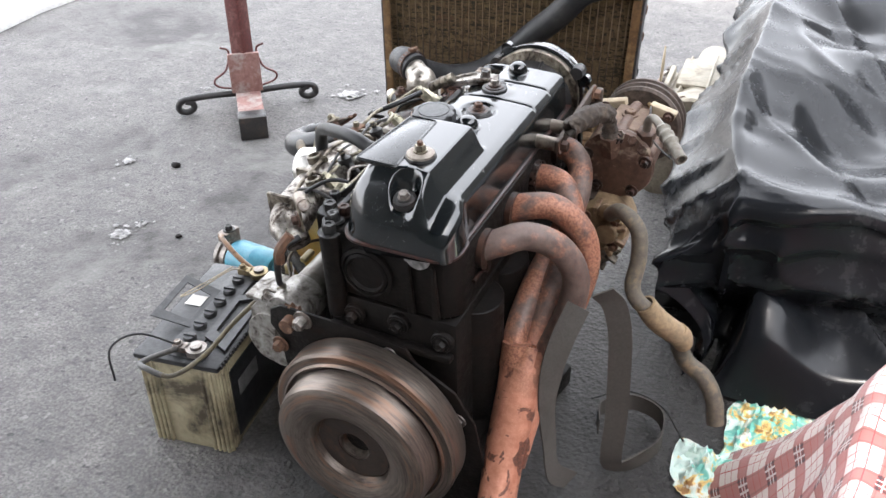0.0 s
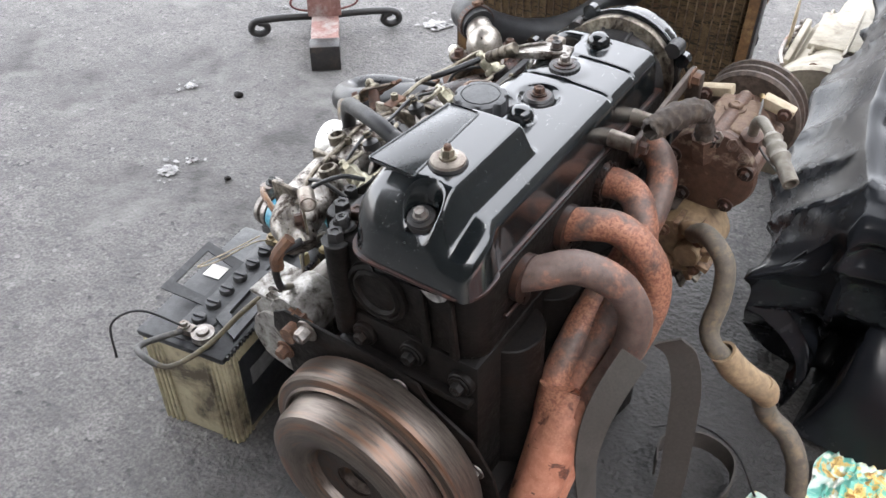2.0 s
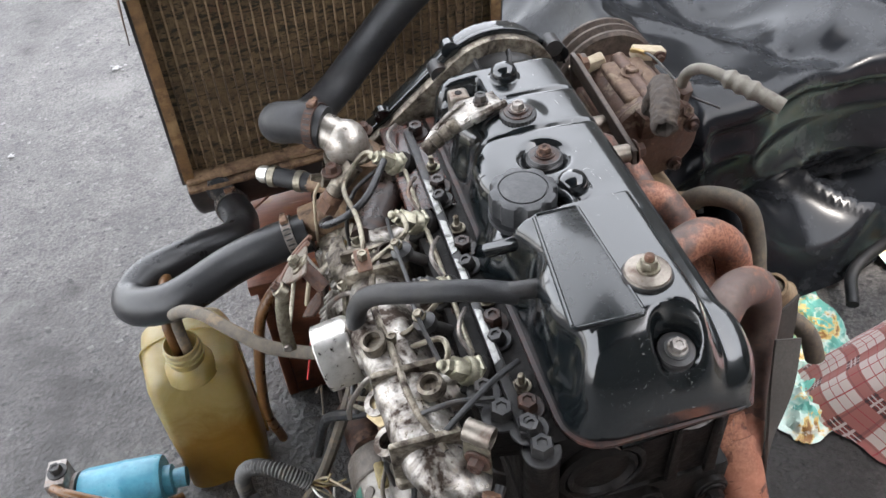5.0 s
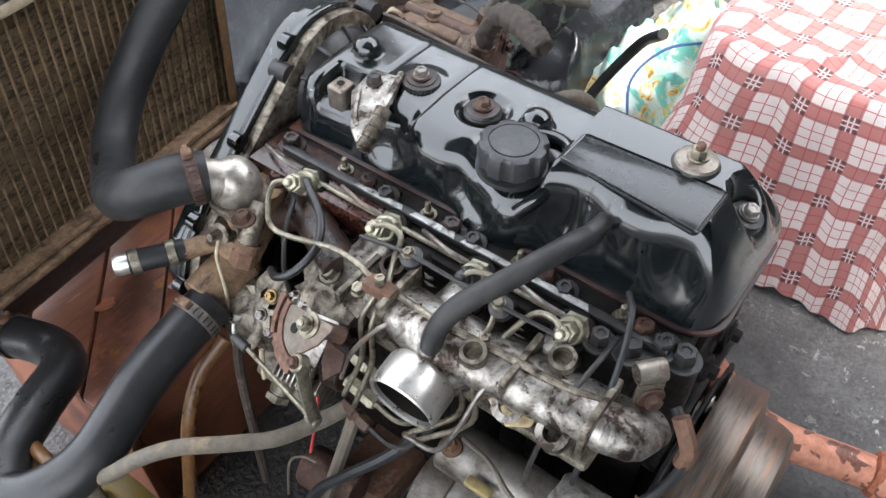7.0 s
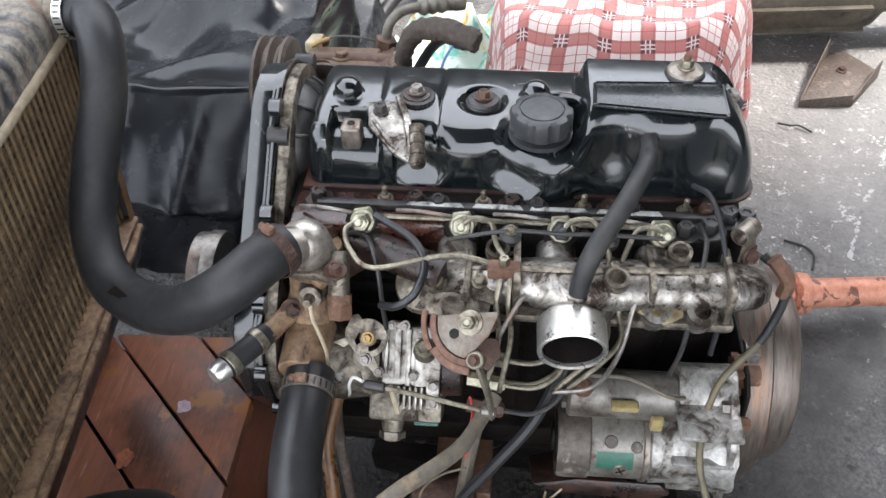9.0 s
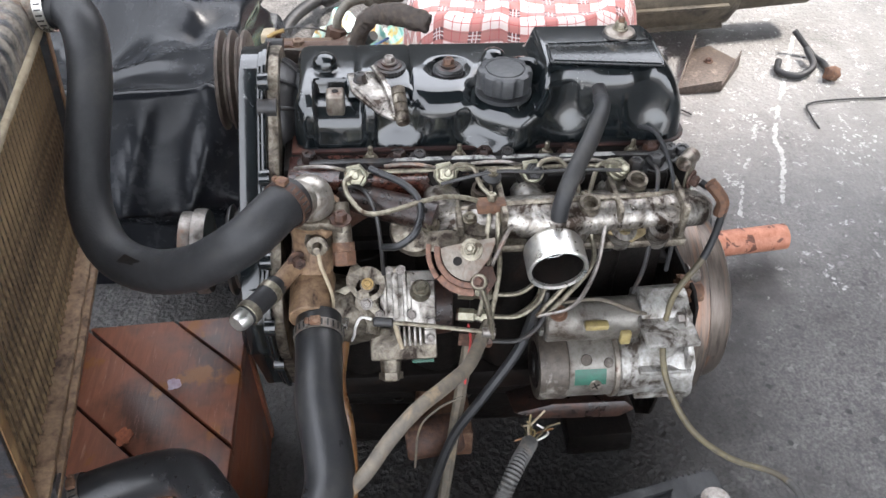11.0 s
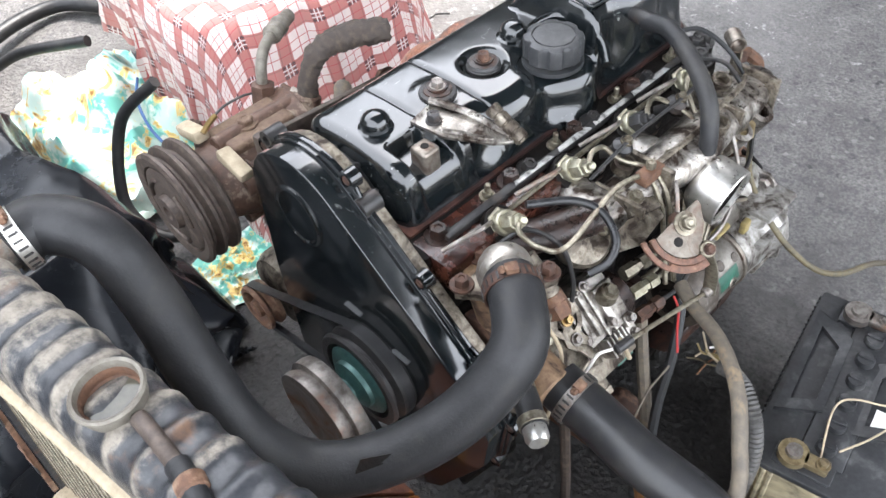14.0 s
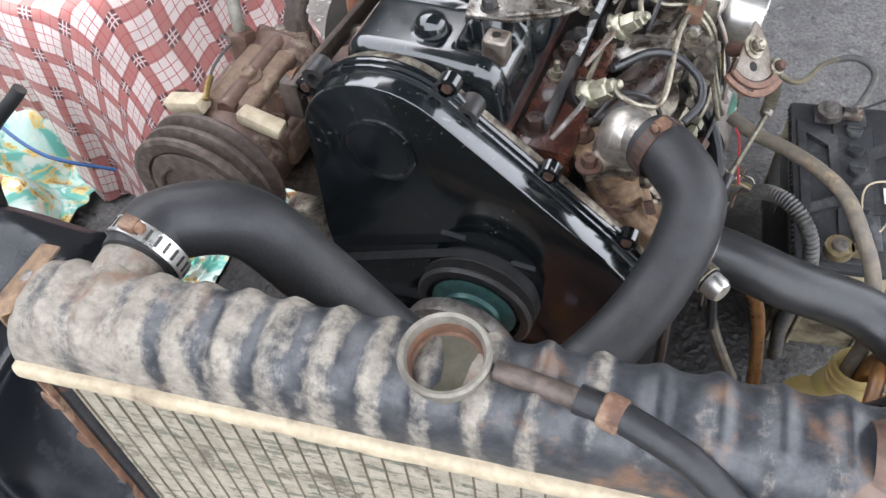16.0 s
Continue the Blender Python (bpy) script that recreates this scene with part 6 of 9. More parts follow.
# timing cover
TC = [(0.014 + 0.08 * math.cos(radians(a)), 0.556 + 0.075 * math.sin(radians(a))) for a in range(-10, 131, 10)] + \
     [(-0.082, 0.578), (-0.135, 0.535), (-0.195, 0.487), (-0.222, 0.46), (-0.24, 0.42), (-0.232, 0.36), (-0.16, 0.22), (-0.105, 0.165), (-0.03, 0.15), (0.05, 0.175), (0.085, 0.24), (0.098, 0.42)]


def grow(outline, d):
    c = V(sum(p[0] for p in outline) / len(outline), sum(p[1] for p in outline) / len(outline))
    out = []
    for i, p in enumerate(outline):
        a, b = outline[i - 1], outline[(i + 1) % len(outline)]
        n = V(b[1] - a[1], a[0] - b[0]).normalized()
        out.append((p[0] + n.x * d, p[1] + n.y * d))
    return out


bm = prism(bmesh.new(), grow(TC, -0.001), (0, 0.234, 0), (1, 0, 0), (0, 0, 1), -0.0135, 0.002)
shake(bm, 0.001, 40)
front_plate = part("front_plate", bm, ALU_DARK, engine, "oil-stained bare aluminium front plate")
bm = prism(bmesh.new(), grow(TC, 0.0045), (0, 0.248, 0), (1, 0, 0), (0, 0, 1), -0.006, 0.0012)
prism(bm, grow(TC, 0.0015), (0, 0.2535, 0), (1, 0, 0), (0, 0, 1), -0.005, 0.0008)
prism(bm, grow(TC, -0.0015), (0, 0.258, 0), (1, 0, 0), (0, 0, 1), -0.023, 0.002, 3)
lathe(bm, [(0.036, 0), (0.036, 0.002), (0.0335, 0.0035), (0.031, 0.0035), (0.029, 0.002), (0.024, 0.0022), (0, 0.003)], (0.018, 0.281, 0.557), (0, 1, 0), 48)
box(bm, (-0.06, 0.281, 0.462), (-0.035, 0.284, 0.464), 0)
box(bm, (-0.13, 0.281, 0.444), (-0.105, 0.284, 0.4465), 0)
timing = part("timing_cover", bm, PAINT, engine, "glossy black timing belt cover", 35)
for x, z in ((-0.04, 0.622), (-0.13, 0.548), (-0.205, 0.487), (-0.243, 0.42), (0.1, 0.585), (0.1, 0.42), (-0.22, 0.33)):
    bm = lathe(bmesh.new(), [(0, 0), (0.0105, 0), (0.01, 0.012), (0.0075, 0.013), (0.007, 0.006), (0, 0.006)], (x, 0.244, z), (0, 1, 0), 16)
    c = V(0.0 - x, 0, 0.44 - z).normalized()
    for s in (-1, 1):
        d = V(c.x * 0.6 - s * c.z, 0, c.z * 0.6 + s * c.x).normalized()
        tube(bm, [V(x, 0.25, z) + d * 0.008, V(x, 0.252, z) + d * 0.02], 0.0018, 6, 2)
    bs = part("boss", bm, PAINT, timing)
    part("boss_bolt", bolt(bmesh.new(), (x, 0.25, z), (0, 1, 0), 0.0055, 0.005, 0), RUSTDARK, bs)
# cast arch of the head's front end, with raised ribs
AC = V(0.014, 0.212, 0.543)
bm = lathe(bmesh.new(), [(0, 0), (0.05, 0), (0.056, 0.004), (0.066, 0.014), (0.071, 0.024), (0.071, 0.029), (0, 0.029)], AC, (0, 1, 0), 48)
arch = part("cast_arch", bm, BLACKMETAL, front_plate, "dull black cast front arch with ribs", 50)
for a in (48, 78, 112, 142):
    c, s = math.cos(radians(a)), math.sin(radians(a))
    part("arch_rib", tube(bmesh.new(), [AC + V(0.052 * c, 0.001, 0.052 * s), AC + V(0.064 * c, 0.01, 0.064 * s), AC + V(0.0715 * c, 0.022, 0.0715 * s)], 0.0028, 8, 4), BLACKMETAL, arch)
for x, z in ((-0.056, 0.596), (0.088, 0.6)):
    bm = lathe(bmesh.new(), [(0, 0), (0.011, 0), (0.011, 0.022), (0.006, 0.022), (0.006, 0.012), (0, 0.012)], (x, 0.236, z), (0, 1, 0), 16)
    part("bolt_ear", bm, BLACKMETAL, front_plate)

# pulleys
def pulley(parent, name, c, r, grooves, w, mat, label, hub=0.4, seg=48):
    prof = [(0, -0.004), (r * hub, -0.004), (r * hub, 0.0), (r * 0.78, 0.002), (r * 0.82, -0.004), (r * 0.96, -0.004)]
    for k in range(grooves):
        prof += [(r, w * k), (r, w * k + w * 0.12), (r * 0.84, w * k + w * 0.38), (r * 0.84, w * k + w * 0.62), (r, w * k + w * 0.88), (r, w * k + w)]
    prof += [(r * 0.96, w * grooves + 0.003), (r * 0.82, w * grooves + 0.003), (r * 0.76, w * grooves - 0.008), (r * hub, w * grooves - 0.008), (r * hub * 0.9, w * grooves + 0.004), (0, w * grooves + 0.004)]
    return part(name, lathe(bmesh.new(), prof, c, (0, 1, 0), seg), mat, parent, label, 30)


WP = V(-0.077, 0.284, 0.395)
wp = pulley(engine, "fan_pulley", WP, 0.06, 2, 0.013, BLACKMETAL, "black twin-groove pulley with a rusty rim")
part("pulley_rim", lathe(bmesh.new(), [(0.0485, 0.0055), (0.0515, 0.005), (0.0515, 0.0085), (0.0485, 0.008)], WP, (0, 1, 0), 48), RUSTY, wp)
part("hub", lathe(bmesh.new(), [(0.042, 0.02), (0.044, 0.027), (0.04, 0.03), (0.03, 0.031), (0.029, 0.036), (0.02, 0.038), (0.014, 0.042), (0.012, 0.062), (0, 0.062)], WP, (0, 1, 0), 32), GREENHUB, wp, "dark green pulley hub")
part("fan_disc", lathe(bmesh.new(), [(0.012, 0.055), (0.05, 0.058), (0.054, 0.056), (0.056, 0.062), (0.056, 0.072), (0.05, 0.074), (0.053, 0.08), (0.053, 0.088), (0.046, 0.09), (0.03, 0.084), (0.012, 0.086), (0, 0.086)], WP, (0, 1, 0), 64), STEEL, wp, "grey metal fan disc")
pulley(engine, "crank_pulley", V(-0.03, 0.285, 0.25), 0.075, 2, 0.014, BLACKMETAL, "black oily crankshaft pulley")
ALT = V(0.152, 0.0, 0.312)
bm = lathe(bmesh.new(), [(0, 0), (0.04, 0), (0.052, 0.008), (0.056, 0.02), (0.056, 0.07), (0.05, 0.082), (0.03, 0.088), (0, 0.088)], ALT + V(0, 0.18, 0), (0, 1, 0), 32)
box(bm, ALT + V(-0.07, 0.2, -0.02), ALT + V(-0.04, 0.24, 0.02), 0.006)
alt = part("alternator", bm, ALU_DARK, engine, "dusty grey-brown alternator")
for k in range(12):
    a = 2 * math.pi * k / 12
    part("fin", box(bmesh.new(), (0.035, -0.003, 0.0), (0.058, 0.003, 0.02), 0.001, 1, Matrix.Translation(ALT + V(0, 0.17, 0)) @ aim((0, 1, 0)) @ Matrix.Rotation(a, 4, "Z")), ALU_DARK, alt)
pulley(alt, "alternator_pulley", ALT + V(0, 0.282, 0), 0.033, 1, 0.016, RUSTY, "rusty alternator pulley")
# belt between them
bm = bmesh.new()
def belt(bm, c0, r0, c1, r1, y, w=0.011, th=0.008):
    """A V belt round two wheels in the plane y."""
    d = V(c1[0] - c0[0], c1[1] - c0[1])
    base = math.atan2(d.y, d.x)
    off = math.acos((r0 - r1) / d.length)
    pts = []
    for k in range(25):
        a = base + off + (2 * math.pi - 2 * off) * k / 24
        pts.append((c0[0] + r0 * math.cos(a), c0[1] + r0 * math.sin(a), math.cos(a), math.sin(a)))
    for k in range(25):
        a = base - off + 2 * off * k / 24
        pts.append((c1[0] + r1 * math.cos(a), c1[1] + r1 * math.sin(a), math.cos(a), math.sin(a)))
    rings = []
    for x, z, nx, nz in pts:
        rings.append([bm.verts.new((x + nx * h, y + s * w / 2 * (1.0 if h > 0 else 0.7), z + nz * h)) for h, s in ((0, -1), (th * 0.5, -1), (th * 0.5, 1), (0, 1))])
    for a, b in zip(rings, rings[1:] + rings[:1]):
        for k in range(4):
            bm.faces.new((a[k], a[(k + 1) % 4], b[(k + 1) % 4], b[k]))
belt(bm, (WP.x, WP.z), 0.057, (ALT.x, ALT.z), 0.03, WP.y + 0.0065)
part("drive_belt", bm, RUBBER, engine, "grey worn drive belt")

# refrigerant compressor
CO = V(0.19, 0.0, 0.494)
bm = lathe(bmesh.new(), [(0, 0), (0.052, 0), (0.059, 0.004), (0.061, 0.012), (0.057, 0.018), (0.0545, 0.03), (0.054, 0.11), (0.05, 0.12), (0.04, 0.15), (0, 0.15)], CO + V(0, 0.148, 0), (0, 1, 0), 48)
shake(bm, 0.0015, 45)
comp = part("compressor", bm, COMPRESSOR, engine, "dirty brown refrigerant compressor with pulley")
for k in range(5):
    a = radians(20 + 72 * k)
    part("through_bolt_rib", shake(cyl(bmesh.new(), CO + V(0.05 * math.cos(a), 0.146, 0.05 * math.sin(a)), CO + V(0.05 * math.cos(a), 0.27, 0.05 * math.sin(a)), 0.0105, seg=12), 0.0012, 50), COMPRESSOR, comp)
for lo, hi in (((-0.03, 0.175, 0.035), (0.026, 0.262, 0.0555)), ((-0.06, 0.165, -0.02), (-0.04, 0.26, 0.02))):
    part("cast_lug", shake(box(bmesh.new(), CO + V(*lo), CO + V(*hi), 0.006, 3), 0.0015, 45), COMPDUST, comp)
for k in range(5):
    a = radians(20 + 72 * k)
    bolt_part(comp, CO + V(0.05 * math.cos(a), 0.147, 0.05 * math.sin(a)), (0, -1, 0), 0.0065, 0.007, BROWN)
for sx in (-1, 1):
    ear = prism(bmesh.new(), [(0.018, 0.046), (0.062, 0.036), (0.066, 0.05), (0.022, 0.061)] if sx > 0 else [(-0.018, 0.046), (-0.022, 0.061), (-0.066, 0.05), (-0.062, 0.036)], CO + V(0, 0.262, 0), (1, 0, 0), (0, 0, 1), -0.018, 0.003)
    ear = part("mount_ear", shake(ear, 0.0012, 60), CREAM, comp, "cream dusty mounting ear")
    bolt_part(ear, CO + V(0.054 * sx, 0.262, 0.044), (0, -1, 0), 0.006, 0.006, RUSTDARK)
for dx, dz in ((-0.022, 0.043), (0.002, 0.049), (0.023, 0.044), (0.04, 0.03)):
    part("rim_bolt", bolt(bmesh.new(), CO + V(dx, 0.158, dz), (0, -0.8, 0.6), 0.0085, 0.013, 0), COMPRESSOR if dx != 0.002 else STEELPALE, comp)
bolt_part(comp, CO + V(-0.002, 0.225, 0.0555), (0, 0, 1), 0.0095, 0.007, COMPDUST, 1.5)
part("thin_wire", tube(bmesh.new(), [CO + V(0.022, 0.262, 0.06), CO + V(0.028, 0.235, 0.068), CO + V(0.036, 0.2, 0.062), CO + V(0.05, 0.172, 0.045), CO + V(0.085, 0.15, 0.03)], 0.0016, 8, 6), CONDUIT, comp)
part("wire_clip", tube(bmesh.new(), [CO + V(0.018, 0.27, 0.058), CO + V(0.022, 0.258, 0.063), CO + V(0.025, 0.246, 0.0655)], 0.0034, 8, 4), BRASS, comp)
prof = [(0.03, 0.0), (0.06, 0.0), (0.064, 0.004), (0.064, 0.008), (0.055, 0.013), (0.055, 0.017), (0.064, 0.022), (0.064, 0.026), (0.055, 0.03), (0.055, 0.033), (0.064, 0.038), (0.064, 0.042), (0.06, 0.044), (0.05, 0.042), (0.049, 0.036), (0.03, 0.036)]
prof = [(r * 1.12, h) for r, h in prof]
cp = part("clutch_pulley", lathe(bmesh.new(), prof, CO + V(0, 0.297, 0), (0, 1, 0), 56), STEELBROWN, comp, "rusty twin-groove clutch pulley", 30)
face = [(0, 0.034), (0.047, 0.034), (0.0475, 0.041), (0.045, 0.0425), (0.02, 0.043), (0.018, 0.05), (0.008, 0.05), (0.007, 0.044), (0, 0.044)]
bm = lathe(bmesh.new(), [(r * 1.12, h) for r, h in face], CO + V(0, 0.297, 0), (0, 1, 0), 48)
for k in range(3):
    a = radians(30 + 120 * k)
    tube(bm, [CO + V(0.04 * math.cos(a + t), 0.341, 0.04 * math.sin(a + t)) for t in (-0.5, -0.25, 0, 0.25, 0.5)], 0.0032, 8)
part("clutch_plate", bm, STEELBROWN, cp, "dark clutch plate with a hub")
bm = tube(bmesh.new(), [(0.178, 0.145, 0.54), (0.177, 0.136, 0.575), (0.173, 0.118, 0.6), (0.16, 0.085, 0.608), (0.148, 0.06, 0.606), (0.14, 0.042, 0.603)], 0.0135, 28, 12, wall=0.004, radii=[0.012, 0.0115, 0.013, 0.0155, 0.0148, 0.0125])
shake(bm, 0.0035, 150)
part("suction_stub", bm, CRUST, comp, "pipe stub wrapped in crumbling insulation", 80)
bm = tube(bmesh.new(), [(0.228, 0.172, 0.545), (0.231, 0.166, 0.574), (0.242, 0.15, 0.588), (0.262, 0.124, 0.586)], 0.0068, 14, 6)
pp = part("discharge_pipe", bm, PIPEGREY, comp, "bent pale pipe with a ribbed end")
bm = tube(bmesh.new(), [(0.258, 0.129, 0.5865), (0.28, 0.1, 0.58), (0.303, 0.072, 0.57)], 0.0095, 16, 14, wall=0.003, radii=[0.008, 0.0125, 0.0095, 0.0125, 0.0095, 0.0125, 0.009, 0.0095, 0.0095, 0.0095, 0.0095])
part("ribbed_end", bm, PIPEGREY, pp)
part("union_nut", lathe(bmesh.new(), [(0, -0.02), (0.013, -0.02), (0.015, 0), (0.015, 0.02), (0.012, 0.022), (0, 0.022)], (0.227, 0.175, 0.535), (0.1, -0.25, 1), 6), COMPRESSOR, comp)
part("union_nut", lathe(bmesh.new(), [(0, -0.02), (0.015, -0.02), (0.017, 0), (0.017, 0.02), (0.014, 0.022), (0, 0.022)], (0.178, 0.15, 0.53), (-0.05, -0.25, 1), 6), COMPRESSOR, comp)
bm = prism(bmesh.new(), [(0.055, 0.549), (0.075, 0.549), (0.25, 0.562), (0.252, 0.58), (0.235, 0.582), (0.058, 0.568)], (0.114, 0, 0), (0, 1, 0), (0, 0, 1), 0.007, 0.002)
box(bm, (0.114, 0.236, 0.535), (0.134, 0.25, 0.578), 0.003)
cb = part("compressor_bracket", bm, STEELBROWN, engine, "flat steel compressor bracket bar")
part("lower_plate", box(bmesh.new(), (0.1, 0.13, 0.42), (0.165, 0.25, 0.435), 0.003), STEELBROWN, cb)
for y, z in ((0.068, 0.558), (0.135, 0.552)):
    part("spacer", cyl(bmesh.new(), (0.078, y, z), (0.118, y, z), 0.0115, 0.0105, 18), STEELPALE, cb)
bolt_part(cb, (0.121, 0.068, 0.558), (1, 0, 0), 0.009, 0.01, RUSTDARK)
bolt_part(cb, (0.121, 0.235, 0.57), (1, 0, 0), 0.009, 0.01, RUSTY)

# vacuum pump under the compressor
bm = lathe(bmesh.new(), [(0, 0), (0.03, 0), (0.042, 0.006), (0.045, 0.02), (0.045, 0.07), (0.04, 0.08), (0, 0.08)], (0.185, 0.1, 0.395), (0, 1, 0), 28)
cyl(bm, (0.2, 0.105, 0.4), (0.2, 0.085, 0.4), 0.018, seg=16)
cyl(bm, (0.17, 0.105, 0.37), (0.17, 0.08, 0.37), 0.012, seg=14)
tube(bm, [(0.19, 0.1, 0.435), (0.2, 0.09, 0.445), (0.225, 0.085, 0.44)], 0.011, 12, 4)
shake(bm, 0.002, 60)
vac = part("vacuum_pump", bm, surface("dusty_tan_casting", (0.28, 0.2, 0.12), (0.16, 0.105, 0.06), (0.08, 0.05, 0.035), (0.6, 0.85), 0.2, 25, 100), engine, "dusty tan vacuum pump")
for k in range(9):
    a = radians(40 * k)
    part("pump_rib", box(bmesh.new(), (0.03, -0.004, -0.004), (0.048, 0.004, 0.03), 0.001, 1, Matrix.Translation((0.185, 0.097, 0.395)) @ aim((0, 1, 0)) @ Matrix.Rotation(a, 4, "Z")), TANCAST, vac)
for k in range(4):
    a = radians(45 + 90 * k)
    bolt_part(vac, (0.185 + 0.035 * math.cos(a), 0.1, 0.395 + 0.035 * math.sin(a)), (0, -1, 0), 0.006, 0.006, RUSTY)
bm = tube(bmesh.new(), [(0.205, 0.085, 0.442), (0.222, 0.068, 0.463), (0.245, 0.047, 0.468), (0.264, 0.034, 0.452), (0.271, 0.018, 0.415), (0.27, 0.0, 0.38), (0.282, -0.008, 0.36), (0.3, -0.006, 0.345)], 0.0125, 14, 5, wall=0.003)
vh = part("vacuum_hose", bm, OLDHOSE, engine, "cracked tan rubber hose hanging from the pump")
bm = tube(bmesh.new(), [(0.294, -0.007, 0.356), (0.312, 0.003, 0.325), (0.335, 0.02, 0.295), (0.35, 0.034, 0.275), (0.355, 0.042, 0.255)], 0.018, 16, 5, wall=0.004, radii=[0.017, 0.019, 0.0185, 0.019, 0.016])
part("sleeve", bm, surface("tan_rubber", (0.34, 0.24, 0.14), (0.2, 0.14, 0.085), (0.1, 0.08, 0.06), (0.7, 0.9), 0.0, 20, 90), vh, "wider tan rubber sleeve")
bm = tube(bmesh.new(), [(0.35, 0.036, 0.27), (0.352, 0.046, 0.24), (0.366, 0.055, 0.205), (0.395, 0.052, 0.188), (0.42, 0.036, 0.16), (0.432, 0.022, 0.12)], 0.0145, 16, 5, wall=0.004)
part("hose_end", bm, OLDHOSE, vh, "grey hose end bent to the cloth")

# ---- radiator and crate ----
RAD = pose(-0.1644, 0.5641, 0.3065, 5.6, 1.6, 7.0)
rad = thing("radiator", "old dusty brass radiator with an open filler neck", "radiator", RAD)
W2, H, B = 0.263, 0.369, 0.06
part("core", box(bmesh.new(), (-W2, -0.014, B), (W2, 0.016, H), 0.0), CORE_BACK, rad, "fine brown radiator core clogged with dust")
part("core_face", box(bmesh.new(), (-W2 + 0.001, 0.0165, B + 0.001), (W2 - 0.001, 0.0185, H - 0.001), 0.0), CORE_FRONT, rad, "pale dusty front of the core")
fin = box(bmesh.new(), (-0.0011, -0.0172, B), (0.0011, -0.0142, H), 0.0)
fin_mesh = part("core_tube", fin, surface("core_tube_metal", (0.3, 0.21, 0.12), (0.15, 0.1, 0.055), (0.05, 0.032, 0.02), (0.5, 0.8), 0.2, 26, 55, 0.52, 0.53), rad)
front_mesh = part("core_tube", box(bmesh.new(), (-0.0005, 0.0187, B + 0.001), (0.0005, 0.0198, H), 0.0), TUBEDARK, rad)
N_T = 36
for k in range(N_T):
    x = -W2 + 0.006 + (2 * W2 - 0.012) * k / (N_T - 1)
    for src in (fin_mesh, front_mesh):
        o = src if k == 0 else src.copy()
        if k:
            scene.collection.objects.link(o)
            o.parent = rad
        o.location.x = x
# header plates, tanks
bm = box(bmesh.new(), (-W2 - 0.01, -0.036, H), (W2 + 0.006, 0.039, H + 0.0125), 0.004, 3)
bmesh.ops.subdivide_edges(bm, edges=[e for e in bm.edges if abs(e.verts[0].co.x - e.verts[1].co.x) > 0.3], cuts=90)
shake(bm, 0.0011, 45)
part("header_plate", bm, CREAM, rad, "cream dusty seam plate under the tank")
for z, y in ((B - 0.01, 0.036), (B - 0.024, 0.042)):
    for y0, y1, mt in ((-y, 0.0, TANCAST), (0.0, y, CREAM)):
        bm = box(bmesh.new(), (-W2 - 0.002, y0, z), (W2 + 0.002, y1, z + 0.0098), 0.003, 2)
        bmesh.ops.subdivide_edges(bm, edges=[e for e in bm.edges if abs(e.verts[0].co.x - e.verts[1].co.x) > 0.3], cuts=60)
        part("lower_header_plate", shake(bm, 0.0016, 45), mt, rad, "dusty lower seam plate" if mt is CREAM else "rusty brown lower seam plate")


def tank(z0, z1, ribs, name, label):
    bm = bmesh.new()
    n = 300
    rings = []
    for k in range(n + 1):
        u = -1 + 2 * k / n
        e = min((1 - abs(u)) / 0.06, 1.0)
        s = math.sqrt(max(1 - (1 - e) ** 2, 0.0)) * 0.75 + 0.25
        rib = 0.0048 * (0.5 + 0.5 * math.cos(u * math.pi * ribs)) ** 2 * (0.75 + 0.5 * noise.noise(V(u * 6, 1, ribs))) if ribs and abs(u) < 0.9 else 0
        hh, w = (z1 - z0) * s, 0.032
        ring = []
        for j in range(15):
            a = math.pi * j / 14
            sx = math.copysign(abs(math.cos(a)) ** 0.62, math.cos(a))
            ring.append(bm.verts.new((u * (W2 + 0.004), (w + rib * math.sin(a)) * sx + 0.001, z0 + (hh + (rib if hh > 0 else -rib)) * math.sin(a) ** 0.72)))
        rings.append(ring)
    for a, b in zip(rings, rings[1:]):
        for j in range(14):
            bm.faces.new((a[j], a[j + 1], b[j + 1], b[j]))
    for r in (rings[0], rings[-1]):
        bm.faces.new(r)
    return part(name, bm, TANK if ribs else BLACKMETAL, rad, label, 60)


top_tank = tank(H + 0.012, H + 0.055, 18, "top_tank", "black ribbed top tank under pale dust")
bottom = tank(B - 0.024, -0.032, 0, "bottom_tank", "black painted bottom tank")
# filler neck
FN = V(-0.01, 0.004, H + 0.052)
bm = lathe(bmesh.new(), [(r * 0.88, h * 0.8) for r, h in [(0.023, -0.016), (0.023, 0.0), (0.0255, 0.007), (0.026, 0.016), (0.028, 0.0175), (0.0285, 0.021), (0.027, 0.0232), (0.0245, 0.0222), (0.023, 0.016), (0.0225, 0.006), (0.0195, 0.003), (0.019, -0.012)]], FN, (0, 0.1, 1), 44)
neck_ring = part("filler_neck", bm, PIPEGREY, rad, "open filler neck with a worn rim")
part("neck_inside", lathe(bmesh.new(), [(r * 0.88, h * 0.8) for r, h in [(0.0236, 0.0165), (0.0228, 0.0155), (0.0221, 0.006), (0.0191, 0.0035), (0.0187, -0.0115)]], FN, (0, 0.1, 1), 44), RUSTY, neck_ring, "rusty brown inside of the neck")
part("coolant", lathe(bmesh.new(), [(r * 0.88, h * 0.8) for r, h in [(0, 0.0045), (0.0212, 0.0045)]], FN, (0, 0.1, 1), 40), WATER, neck_ring, "murky coolant")
